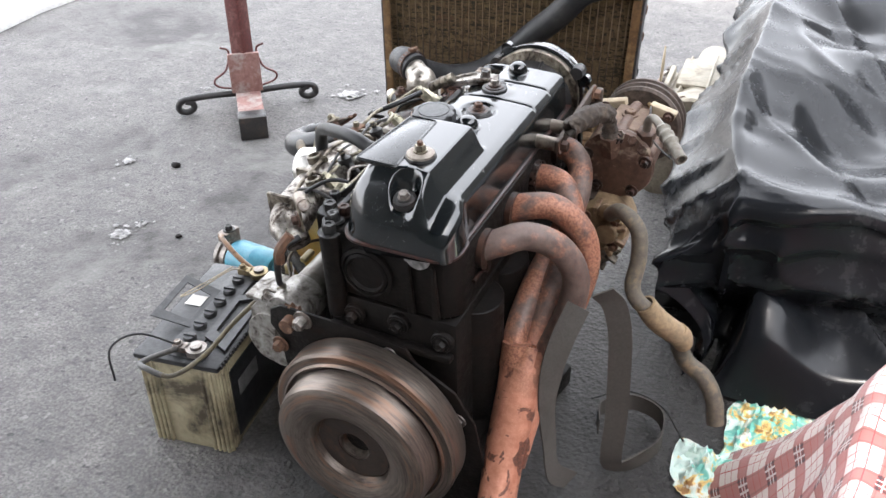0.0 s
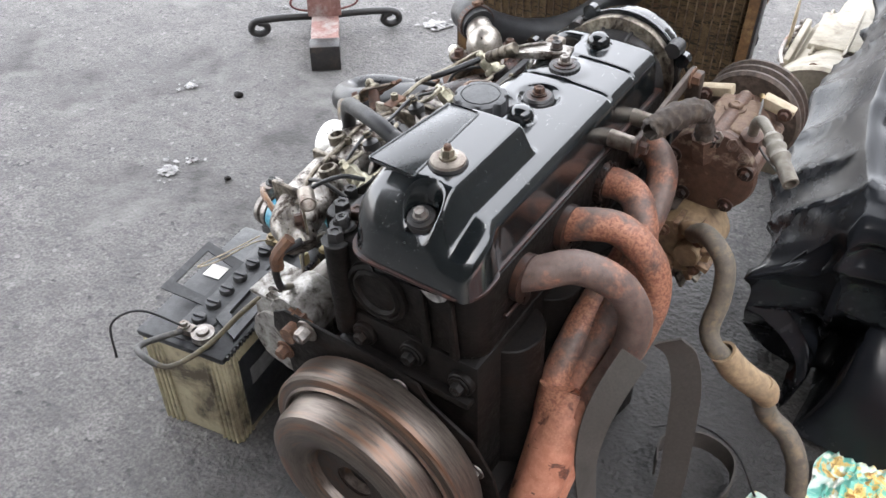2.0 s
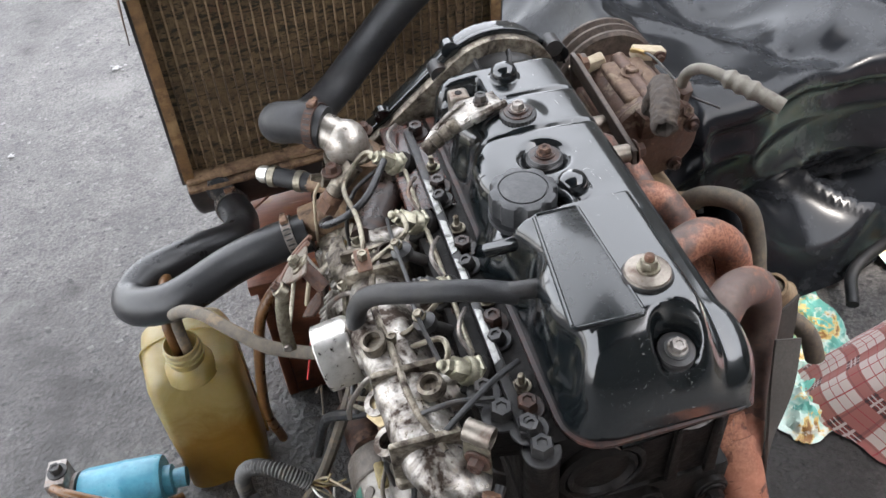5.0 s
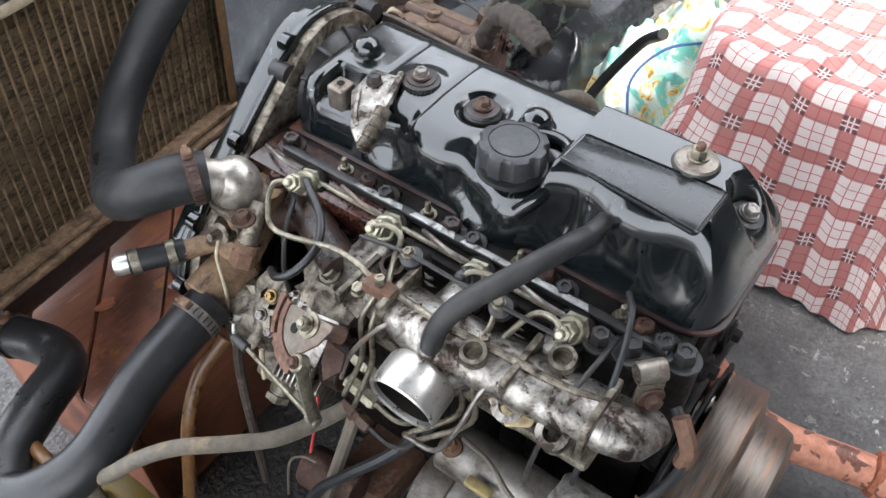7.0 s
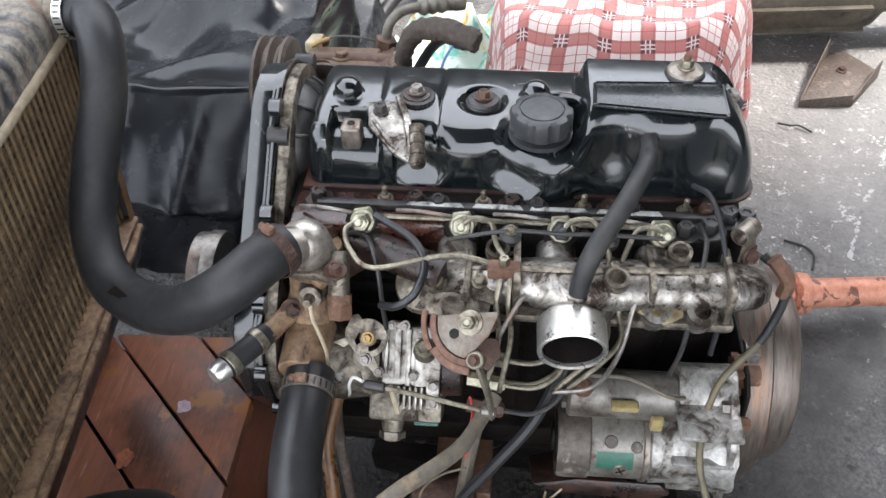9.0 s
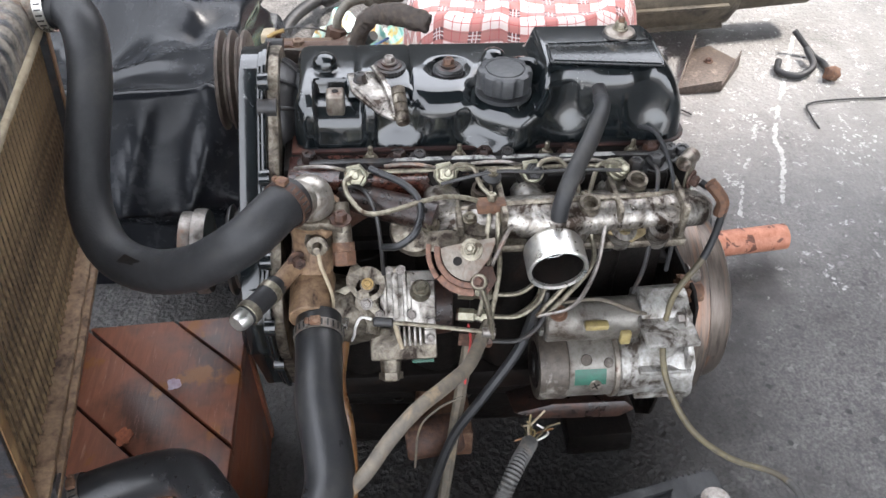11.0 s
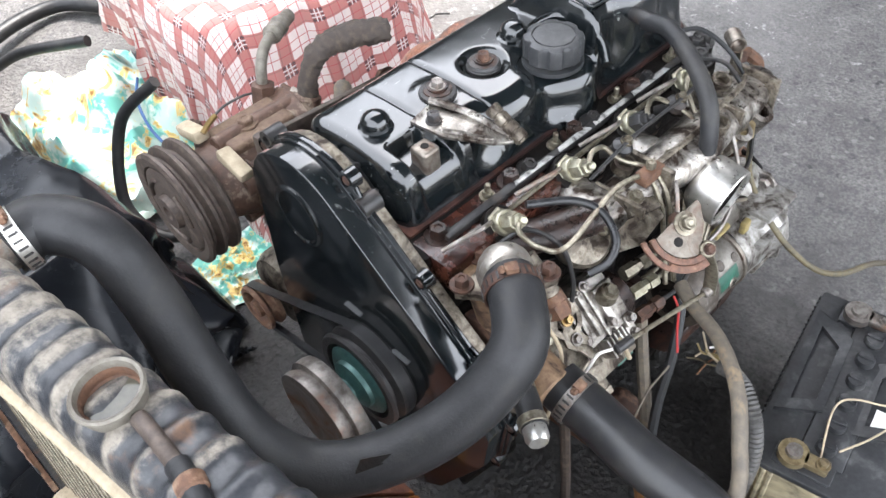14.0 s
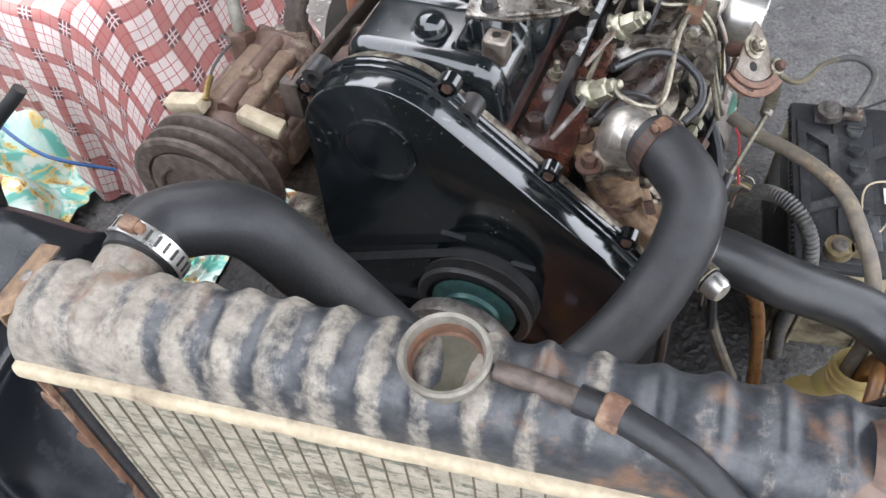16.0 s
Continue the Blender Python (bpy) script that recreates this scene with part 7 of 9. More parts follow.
bm = tube(bmesh.new(), [FN + V(-0.026, 0, 0.008), FN + V(-0.05, 0.003, 0.006), FN + V(-0.09, 0.01, 0.004)], 0.006, 12, 4)
part("overflow_nipple", bm, STEELBROWN, neck_ring)
bm = tube(bmesh.new(), [FN + V(-0.07, 0.006, 0.005), FN + V(-0.1, 0.014, 0.004), FN + V(-0.14, 0.03, -0.008), FN + V(-0.18, 0.05, -0.06), FN + V(-0.19, 0.06, -0.15), FN + V(-0.18, 0.06, -0.3)], 0.0082, 12, 7)
ov = part("overflow_hose", bm, RUBBER, rad, "thin black overflow hose")
part("hose_clip", cyl(bmesh.new(), FN + V(-0.082, 0.008, 0.0045), FN + V(-0.094, 0.012, 0.0042), 0.0098, seg=16), RUSTY, ov)
# outlets on the engine side
bm = tube(bmesh.new(), [(0.215, 0.0, H + 0.03), (0.212, -0.04, H + 0.035), (0.208, -0.062, H + 0.037)], 0.0215, 18, 4)
part("top_outlet", bm, TANK, rad)
bm = tube(bmesh.new(), [(-0.217, 0.0, 0.024), (-0.219, -0.02, 0.03), (-0.219, -0.042, 0.034)], 0.021, 18, 4)
part("bottom_outlet", bm, TANK, rad)
# side channels and corner brackets
for s in (-1, 1):
    bm = box(bmesh.new(), (s * W2 + (0 if s > 0 else -0.009), -0.028, B - 0.012), (s * W2 + (0.009 if s > 0 else 0), 0.0245, H + 0.0), 0.002)
    ch = part("side_channel", bm, FLAKING, rad, "rusty side channel with flaking black paint")
    bm = box(bmesh.new(), (s * (W2 + 0.0035) - 0.0015, 0.026, B), (s * (W2 + 0.0035) + 0.0015, 0.032, H - 0.004), 0.0006)
    part("channel_lip", shake(bm, 0.0006, 60), RUSTY, ch, "flaking rusty lip")
    bm = box(bmesh.new(), (s * (W2 - 0.004) - 0.0085, -0.0305, B - 0.008), (s * (W2 - 0.004) + 0.0085, -0.0285, H - 0.002), 0.0008)
    part("rear_lip", shake(bm, 0.0008, 50), TANBRASS, ch, "tan stained back edge of the channel")
    for k in range(6):
        z = B + 0.02 + (k + 0.7 * math.sin(k * 5.1 + s)) * (H - B - 0.05) / 6
        bm = prism(bmesh.new(), [(-0.004, -0.006), (0.006, -0.01), (0.0075, 0.004), (0.004, 0.012), (-0.004, 0.009)], (s * (W2 + 0.004), 0.0325, z), (s, 0, 0.15 * (k % 3 - 1)), (0, 0, 1), 0.0016, 0.0004)
        part("rust_flake", shake(bm, 0.0012, 80, k), RUSTY if k % 3 else FLAKING, ch)
    if s < 0:
        continue
    bm = bmesh.new()
    prism(bm, [(-0.012, -0.03), (0.008, -0.034), (0.012, 0.008), (0.0, 0.026), (-0.01, 0.022)], (s * (W2 + 0.002), 0.0, H + 0.047), (1, 0, -0.3 * s), (0, 1, 0), 0.002, 0.0006)
    box(bm, (s * (W2 + 0.006) - 0.0015, -0.024, H + 0.012), (s * (W2 + 0.006) + 0.0015, 0.022, H + 0.046), 0.0006)
    br = part("corner_bracket", bm, TANCAST, rad, "bent rusty corner bracket")
    part("rivet", lathe(bmesh.new(), [(0, 0), (0.005, 0), (0.0046, 0.001), (0, 0.002)], (s * (W2 + 0.001), -0.006, H + 0.0492), (0.3 * s, 0, 1), 16), STEEL, br)

bm = bmesh.new()
rows = []
for i in range(13):
    u = i / 12
    row = []
    for j in range(9):
        v = -1 + j / 4
        x = -W2 + 0.045 * (1 - min(u / 0.55, 1.0)) - 0.013 * step(0.3, 0.6, u) - 0.005 * step(0.6, 1.0, u)
        z = H + 0.0625 - 0.012 * step(0.2, 0.6, u) - 0.1 * max(u - 0.5, 0.0) * 2 - 0.012 * v * v
        row.append(bm.verts.new((x + 0.002 * noise.noise(V(u * 3, v * 2, 1)), 0.004 + v * (0.018 + 0.022 * min(u / 0.5, 1.0)), z + 0.003 * noise.noise(V(u * 4, v * 3, 5)))))
    rows.append(row)
for a, b in zip(rows, rows[1:]):
    for j in range(8):
        bm.faces.new((a[j], a[j + 1], b[j + 1], b[j]))
flap = part("corner_flap", bm, FLAPRUST, rad, "folded rusty corner plate over the tank's end", 60)
flap.modifiers.new("thickness", "SOLIDIFY").thickness = 0.0016
part("rivet", lathe(bmesh.new(), [(0, 0.002), (0.006, 0.0018), (0.007, 0)], (-W2 + 0.01, 0.004, H + 0.062), (-0.25, 0, 1), 18), STEELPALE, flap, "dull rivet head")

# crate under the radiator: a box with diagonal boards on top
crate = thing("wooden_crate", "oil-stained reddish wooden crate under the radiator", "crate")
bm = box(bmesh.new(), (-0.352, 0.34, 0.0), (-0.335, 0.66, 0.245), 0.003)
part("side_board", bm, WOOD, crate)
bm = box(bmesh.new(), (-0.335, 0.343, 0.0), (-0.075, 0.36, 0.245), 0.003)
part("side_board", bm, WOOD, crate)
bm = box(bmesh.new(), (-0.075, 0.34, 0.0), (-0.057, 0.66, 0.245), 0.003)
part("side_board", bm, WOOD, crate)
bm = box(bmesh.new(), (-0.335, 0.642, 0.0), (-0.075, 0.66, 0.245), 0.003)
part("side_board", bm, WOOD, crate)
X0, X1, YA, YB = -0.362, -0.05, 0.336, 0.668


def clip_board(c0, c1):
    """The part of the band c0 < y - x < c1 inside the crate's top."""
    poly = [(X0, YA), (X1, YA), (X1, YB), (X0, YB)]
    for s, c in ((1, c0), (-1, -c1)):
        out = []
        for i, p in enumerate(poly):
            q = poly[(i + 1) % len(poly)]
            dp, dq = s * (p[1] - p[0]) - c, s * (q[1] - q[0]) - c
            if dp >= 0:
                out.append(p)
            if dp * dq < 0:
                t = dp / (dp - dq)
                out.append((p[0] + (q[0] - p[0]) * t, p[1] + (q[1] - p[1]) * t))
        poly = out
        if len(poly) < 3:
            return None
    return poly


for k in range(-4, 8):
    c = 0.4895 + 0.1247 * k
    poly = clip_board(c - 0.122, c - 0.003)
    if poly:
        part("board", prism(bmesh.new(), poly, (0, 0, 0.246 + 0.0015 * (k % 2)), (1, 0, 0), (0, 1, 0), 0.019, 0.002), WOOD, crate)
for c, r, mt, lab in (((-0.169, 0.423), 0.012, LILAC, "pale lilac paint spot on a board"), ((-0.249, 0.473), 0.014, WELDRUST, "orange rust stain on a board")):
    ring = [(r * (0.75 + 0.5 * noise.noise(V(math.cos(t) * 1.7 + c[0] * 30, math.sin(t) * 1.7, 2))) * math.cos(t) * 1.4, r * (0.75 + 0.5 * noise.noise(V(math.cos(t) * 1.7 + c[0] * 30, math.sin(t) * 1.7, 2))) * math.sin(t)) for t in (2 * math.pi * k / 26 for k in range(26))]
    part("spot", prism(bmesh.new(), [(c[0] + x, c[1] + y) for x, y in ring], (0, 0, 0.2664), (1, 0, 0), (0, 1, 0), 0.0008, 0), mt, crate, lab)
# hose between radiator and engine (top)
up = thing("top_radiator_hose", "thick curved black rubber radiator hose", "hose")
HOSE = [RAD @ V(0.208, -0.038, H + 0.036), RAD @ V(0.205, -0.07, H + 0.038), (0.024, 0.455, 0.687), (-0.016, 0.452, 0.643), (-0.072, 0.459, 0.591), (-0.123, 0.46, 0.54), (-0.17, 0.436, 0.508), (-0.21, 0.385, 0.508), (-0.243, 0.322, 0.536), (-0.254, 0.263, 0.576), (-0.227, 0.2295, 0.5895), (-0.203, 0.2135, 0.586)]
part("hose_body", tube(bmesh.new(), HOSE, 0.0252, 22, 8), RUBBER, up)


def clip(parent, p, axis, r, mat=None):
    """A worm-drive hose clip: a slotted band and its screw."""
    axis = Vector(axis).normalized()
    band = part("hose_clip", lathe(bmesh.new(), [(r, -0.006), (r + 0.0016, -0.006), (r + 0.0016, 0.006), (r, 0.006)], p, axis, 32), mat or ZINC, parent, "slotted steel hose clip")
    m = Matrix.Translation(p) @ aim(axis)
    bm = box(bmesh.new(), (-0.006, r, -0.005), (0.006, r + 0.007, 0.005), 0.0015, 2, m)
    cyl(bm, m @ V(-0.006, r + 0.004, 0), m @ V(-0.012, r + 0.004, 0), 0.0038, seg=6)
    part("clip_screw", bm, RUSTY, band)
    bm = bmesh.new()
    for k in range(26):
        a = 2 * math.pi * k / 26
        box(bm, (-0.001, r + 0.0012, -0.004), (0.001, r + 0.0021, 0.004), 0, 1, m @ Matrix.Rotation(a, 4, "Z"))
    part("slotted_band", bm, BLACKMETAL, band)


clip(up, RAD @ V(0.207, -0.05, H + 0.037), (-0.1, -1, 0.05), 0.0262, ALU_CLEAN)
clip(up, (-0.2125, 0.2197, 0.5875), (-0.83, 0.55, 0.0), 0.0258, RUSTDARK)
tear = prism(bmesh.new(), [(-0.022, 0.006), (0.016, -0.003), (0.024, -0.009), (-0.016, -0.006)], V(-0.2195, 0.398, 0.5275), V(-0.66, -0.75, 0.02).normalized(), V(-0.55, 0.47, -0.6).normalized(), 0.0012, 0)
part("tear", tear, IRON, up, "dark torn slit in the rubber")
# lower hose
low = thing("bottom_radiator_hose", "long curved black rubber radiator hose", "hose")
LOWH = [(-0.25, 0.203, 0.449), (-0.3, 0.203, 0.44), (-0.353, 0.203, 0.424), (-0.429, 0.194, 0.397), (-0.479, 0.214, 0.38), (-0.498, 0.25, 0.368), (-0.476, 0.287, 0.37), (-0.42, 0.322, 0.362), (-0.365, 0.363, 0.341), (-0.35, 0.426, 0.317), (-0.368, 0.505, 0.307)]
part("hose_body", tube(bmesh.new(), LOWH, 0.0258, 22, 8), GLOSSRUBBER, low)
clip(low, (-0.272, 0.203, 0.4455), (-0.98, 0, -0.18), 0.0265, STEEL)
clip(low, (-0.363, 0.485, 0.3095), (-0.2, 1, -0.15), 0.0265, STEEL)

# ---- battery ----
BAT = pose(-0.441, -0.139, 0.0, 0, 0, 10.0)
bat = thing("car_battery", "dirty cream car battery with a black lid", "battery", BAT)
bx, by, bz = 0.077, 0.141, 0.194
bm = box(bmesh.new(), (-bx, -by, 0.0), (bx, by, bz), 0.004, 2)
for v in bm.verts:
    s = 1 - 0.03 * (1 - v.co.z / bz)
    v.co.x, v.co.y = v.co.x * s, v.co.y * s
case = part("case", bm, BATCASE, bat, "grimy cream ribbed plastic case")
for s in (-1, 1):
    for k in range(4):
        for t in (-1, 1):
            x = s * (bx - 0.007 - 0.009 * k)
            part("case_rib", box(bmesh.new(), (x - 0.003, t * (by - 0.002) - 0.004, 0.004), (x + 0.003, t * (by - 0.002) + 0.004, bz - 0.004), 0.0015, 1), BATCASE, case)
            y = t * (by - 0.007 - 0.009 * k)
            part("case_rib", box(bmesh.new(), (s * (bx - 0.002) - 0.004, y - 0.003, 0.004), (s * (bx - 0.002) + 0.004, y + 0.003, bz - 0.004), 0.0015, 1), BATCASE, case)
bm = box(bmesh.new(), (bx + 0.0005, -0.11, 0.02), (bx + 0.0025, 0.11, 0.17), 0.0005)
sl = part("side_label", bm, BATSIDE, bat, "black side label with pale bars")
bm = box(bmesh.new(), (bx + 0.0027, -0.09, 0.1), (bx + 0.0035, -0.02, 0.135), 0)
part("label_bar", bm, surface("grey_print", (0.2, 0.2, 0.2), (0.12, 0.12, 0.12)), sl)
bm = box(bmesh.new(), (-bx - 0.004, -by - 0.004, bz), (bx + 0.004, by + 0.004, bz + 0.012), 0.004, 2)
box(bm, (-bx + 0.05, -by + 0.035, bz + 0.01), (bx - 0.05, by - 0.03, bz + 0.0165), 0.004, 2)
for y in (-by + 0.022, by - 0.022):
    box(bm, (-0.02, y - 0.016, bz + 0.01), (0.05, y + 0.016, bz + 0.016), 0.003, 2)
for k in range(32):
    y = -by + 0.006 + k * 0.0085
    for s in (-1, 1):
        box(bm, (s * (bx + 0.0045) - 0.0015, y, bz + 0.003), (s * (bx + 0.0045) + 0.0015, y + 0.004, bz + 0.01), 0, 1)
lid = part("lid", bm, BATTOP, bat, "black plastic lid with dust")
for k in range(6):
    bm = lathe(bmesh.new(), [(0, 0), (0.012, 0), (0.012, 0.006), (0.0105, 0.009), (0, 0.009)], (0.0, -0.09 + 0.036 * k, bz + 0.016), (0, 0, 1), 16)
    box(bm, (-0.01, -0.09 + 0.036 * k - 0.002, bz + 0.024), (0.01, -0.09 + 0.036 * k + 0.002, bz + 0.028), 0.001)
    part("cell_cap", bm, BATTOP, bat)
for y, mt in ((-by + 0.022, STEEL), (by - 0.022, BRASSY)):
    bm = lathe(bmesh.new(), [(0, 0), (0.011, 0), (0.0095, 0.018), (0, 0.019)], (0.03, y, bz + 0.015), (0, 0, 1), 18)
    t = part("terminal", bm, STEEL, bat)
    bm = lathe(bmesh.new(), [(0.011, 0.002), (0.018, 0.002), (0.018, 0.013), (0.0105, 0.013)], (0.03, y, bz + 0.015), (0, 0, 1), 20)
    box(bm, (-0.012, y - 0.009, bz + 0.017), (0.018, y + 0.009, bz + 0.028), 0.002)
    bolt(bm, (-0.004, y, bz + 0.028), (0, 0, 1), 0.006, 0.006, 1.5)
    part("cable_clamp", bm, mt, t, "corroded cable clamp")
bm = bmesh.new()
outer = [(-0.082, -0.075), (-0.014, -0.06), (-0.016, 0.055), (-0.084, 0.052)]
inner = [(-0.07, -0.052), (-0.026, -0.042), (-0.028, 0.036), (-0.072, 0.034)]
vo = [[bm.verts.new((x, y, bz + 0.014 + z + 0.026 * step(-0.02, -0.084, x))) for x, y in q] for z in (0, 0.0022) for q in (outer, inner)]
for i in range(4):
    j = (i + 1) % 4
    bm.faces.new((vo[2][i], vo[2][j], vo[3][j], vo[3][i]))
    bm.faces.new((vo[0][j], vo[0][i], vo[1][i], vo[1][j]))
    bm.faces.new((vo[0][i], vo[0][j], vo[2][j], vo[2][i]))
    bm.faces.new((vo[1][j], vo[1][i], vo[3][i], vo[3][j]))
part("lid_flap", bm, BATTOP, bat, "loose black plastic frame on the lid")
bm = bmesh.new()
outer = [(0.075, -0.105), (0.022, -0.078), (0.02, 0.045), (0.072, 0.068)]
inner = [(0.063, -0.08), (0.034, -0.058), (0.032, 0.032), (0.06, 0.046)]
vo = [[bm.verts.new((x, y, bz + 0.0125 + z)) for x, y in q] for z in (0, 0.007) for q in (outer, inner)]
for i in range(4):
    j = (i + 1) % 4
    bm.faces.new((vo[2][i], vo[2][j], vo[3][j], vo[3][i]))
    bm.faces.new((vo[0][j], vo[0][i], vo[1][i], vo[1][j]))
    bm.faces.new((vo[0][i], vo[0][j], vo[2][j], vo[2][i]))
    bm.faces.new((vo[1][j], vo[1][i], vo[3][i], vo[3][j]))
part("lid_frame", bm, BATTOP, bat, "raised black frame moulded in the lid")
part("sticker", box(bmesh.new(), (-0.066, 0.004, bz + 0.0128), (-0.034, 0.034, bz + 0.0136), 0), LABEL, bat, "small blank white sticker")
bm = prism(bmesh.new(), [(-0.012, 0.108), (0.0, 0.104), (0.008, 0.112), (0.002, 0.12), (-0.01, 0.117)], (0, 0, bz + 0.0125), (1, 0, 0), (0, 1, 0), 0.001, 0)
part("torn_sticker", bm, WHITE, bat, "torn white sticker on the lid")

# ---- jug ----
JUGM = pose(-0.459, 0.257, 0.0, 0, 0, 4.0)
jug = thing("plastic_jug", "translucent yellowed jerry jug holding fuel", "jug", JUGM)
bm = bmesh.new()
rings = []
for z, sx, sy in ((0.0, 0.052, 0.052), (0.003, 0.06, 0.06), (0.012, 0.064, 0.064), (0.06, 0.0655, 0.066), (0.075, 0.0645, 0.065), (0.13, 0.065, 0.066), (0.2, 0.066, 0.068), (0.235, 0.0655, 0.0675), (0.256, 0.062, 0.064), (0.268, 0.054, 0.057), (0.274, 0.042, 0.046), (0.276, 0.02, 0.022)):
    ring = []
    for k in range(56):
        a = 2 * math.pi * k / 56
        p = 0.34 if z < 0.25 else 0.34 + 0.5 * step(0.25, 0.276, z)
        x, y = sx * math.copysign(abs(math.cos(a)) ** p, math.cos(a)), sy * math.copysign(abs(math.sin(a)) ** p, math.sin(a))
        dent = noise.noise(V(x * 22, y * 22, z * 16)) * 0.0035
        ring.append(bm.verts.new((x * (1 + dent / 0.06), y * (1 + dent / 0.06), z)))
    rings.append(ring)
for a, b in zip(rings, rings[1:]):
    for k in range(56):
        bm.faces.new((a[k], a[(k + 1) % 56], b[(k + 1) % 56], b[k]))
bm.faces.new(rings[0][::-1])
bm.faces.new(rings[-1])
part("body", bm, JUG, jug)
part("seam", tube(bmesh.new(), [(0.0662, 0.0, 0.02), (0.0675, 0.0, 0.13), (0.066, 0.0, 0.24), (0.052, 0.0, 0.271), (0.0, 0.005, 0.278), (-0.052, 0.0, 0.271), (-0.066, 0.0, 0.24), (-0.0675, 0.0, 0.13), (-0.0662, 0.0, 0.02)], 0.0018, 6, 6), JUG, jug, "moulded seam of the jug")
NA = V(0, -0.16, 1).normalized()
bm = lathe(bmesh.new(), [(0.037, -0.012), (0.033, 0.004), (0.028, 0.01), (0.0245, 0.014), (0.0245, 0.022), (0.0265, 0.0235), (0.0265, 0.0265), (0.0245, 0.028), (0.0245, 0.033), (0.0262, 0.0345), (0.0262, 0.0375), (0.0242, 0.039), (0.024, 0.047), (0.022, 0.049), (0.0205, 0.047), (0.0205, 0.0), (0, 0.0)], (0.004, -0.048, 0.266), NA, 36)
part("neck", bm, JUG, jug, "threaded open neck of the jug")
NECK = JUGM @ (V(0.004, -0.048, 0.266) + NA * 0.048)
fh = thing("fuel_hose", "grey-brown rubber fuel hose from the jug to the pump", "hose")
part("hose_body", tube(bmesh.new(), [NECK + V(0.008, 0.004, -0.12), NECK + V(0.006, -0.002, 0.0), NECK + V(0.008, -0.005, 0.05), (-0.432, 0.158, 0.405), (-0.412, 0.131, 0.43), (-0.388, 0.1, 0.446), (-0.358, 0.068, 0.442), (-0.325, 0.041, 0.432), (-0.289, 0.024, 0.427), (-0.262, 0.01, 0.43)], 0.0078, 12, 7), OLDHOSE, fh)
ah = thing("return_hose", "amber see-through fuel return hose in the jug", "hose")
part("hose_body", tube(bmesh.new(), [NECK + V(-0.008, 0.006, -0.12), NECK + V(-0.008, 0.004, 0.0), NECK + V(-0.008, 0.012, 0.035), NECK + V(-0.004, 0.05, 0.06), NECK + V(0.0, 0.11, 0.03), (-0.452, 0.36, 0.24), (-0.445, 0.385, 0.12), (-0.44, 0.37, 0.02)], 0.0075, 12, 7), COPPER, ah)
ph = thing("return_hose", "amber see-through hose running down from the pump", "hose")
part("hose_body", tube(bmesh.new(), [(-0.262, 0.178, 0.42), (-0.3, 0.186, 0.392), (-0.335, 0.18, 0.35), (-0.358, 0.186, 0.26), (-0.376, 0.21, 0.13), (-0.37, 0.24, 0.02)], 0.0075, 12, 7), COPPER, ph)

# ---- fuel filter ----
FIL = pose(-0.598, 0.172, 0.08, 0, 0, -3.0) @ Matrix.Diagonal((1.12, 1.12, 1.05, 1))
fil = thing("fuel_filter", "blue cylindrical fuel filter lying beside the battery", "filter", FIL)
bm = lathe(bmesh.new(), [(0, 0), (0.028, 0), (0.036, 0.004), (0.038, 0.012), (0.038, 0.055), (0.0385, 0.057), (0.0385, 0.06), (0.038, 0.062), (0.037, 0.1), (0.034, 0.107), (0, 0.107)], (-0.055, 0, 0), (1, 0, 0), 32)
part("canister", bm, BLUE, fil, "blue painted filter canister")
bm = lathe(bmesh.new(), [(0, 0), (0.03, 0), (0.036, 0.004), (0.036, 0.012), (0.031, 0.014), (0.031, 0.018), (0.036, 0.02), (0.036, 0.03), (0, 0.03)], (-0.085, 0, 0), (1, 0, 0), 32)
box(bm, (-0.085, -0.01, 0.02), (-0.06, 0.03, 0.055), 0.003)
fhd = part("filter_head", bm, STEEL, fil)
bolt_part(fhd, (-0.07, 0.01, 0.055), (0, 0, 1), 0.008, 0.01, BLACKMETAL)
bm = lathe(bmesh.new(), [(0, 0), (0.02, 0), (0.02, 0.012), (0.013, 0.014), (0.013, 0.03), (0, 0.03)], (0.05, 0, 0), (1, 0, 0), 22)
part("drain_end", bm, BLUE, fil)
part("filter_base", box(bmesh.new(), (-0.08, -0.025, -0.075), (0.03, 0.025, -0.03), 0.004), BLACKMETAL, fil)
bm = tube(bmesh.new(), [(-0.075, -0.01, 0.05), (-0.05, -0.028, 0.055), (0.0, -0.042, 0.035), (0.05, -0.045, 0.015), (0.075, -0.03, 0.0)], 0.0055, 10, 6)
part("filter_tube", bm, COPPER, fil, "amber tube over the filter")

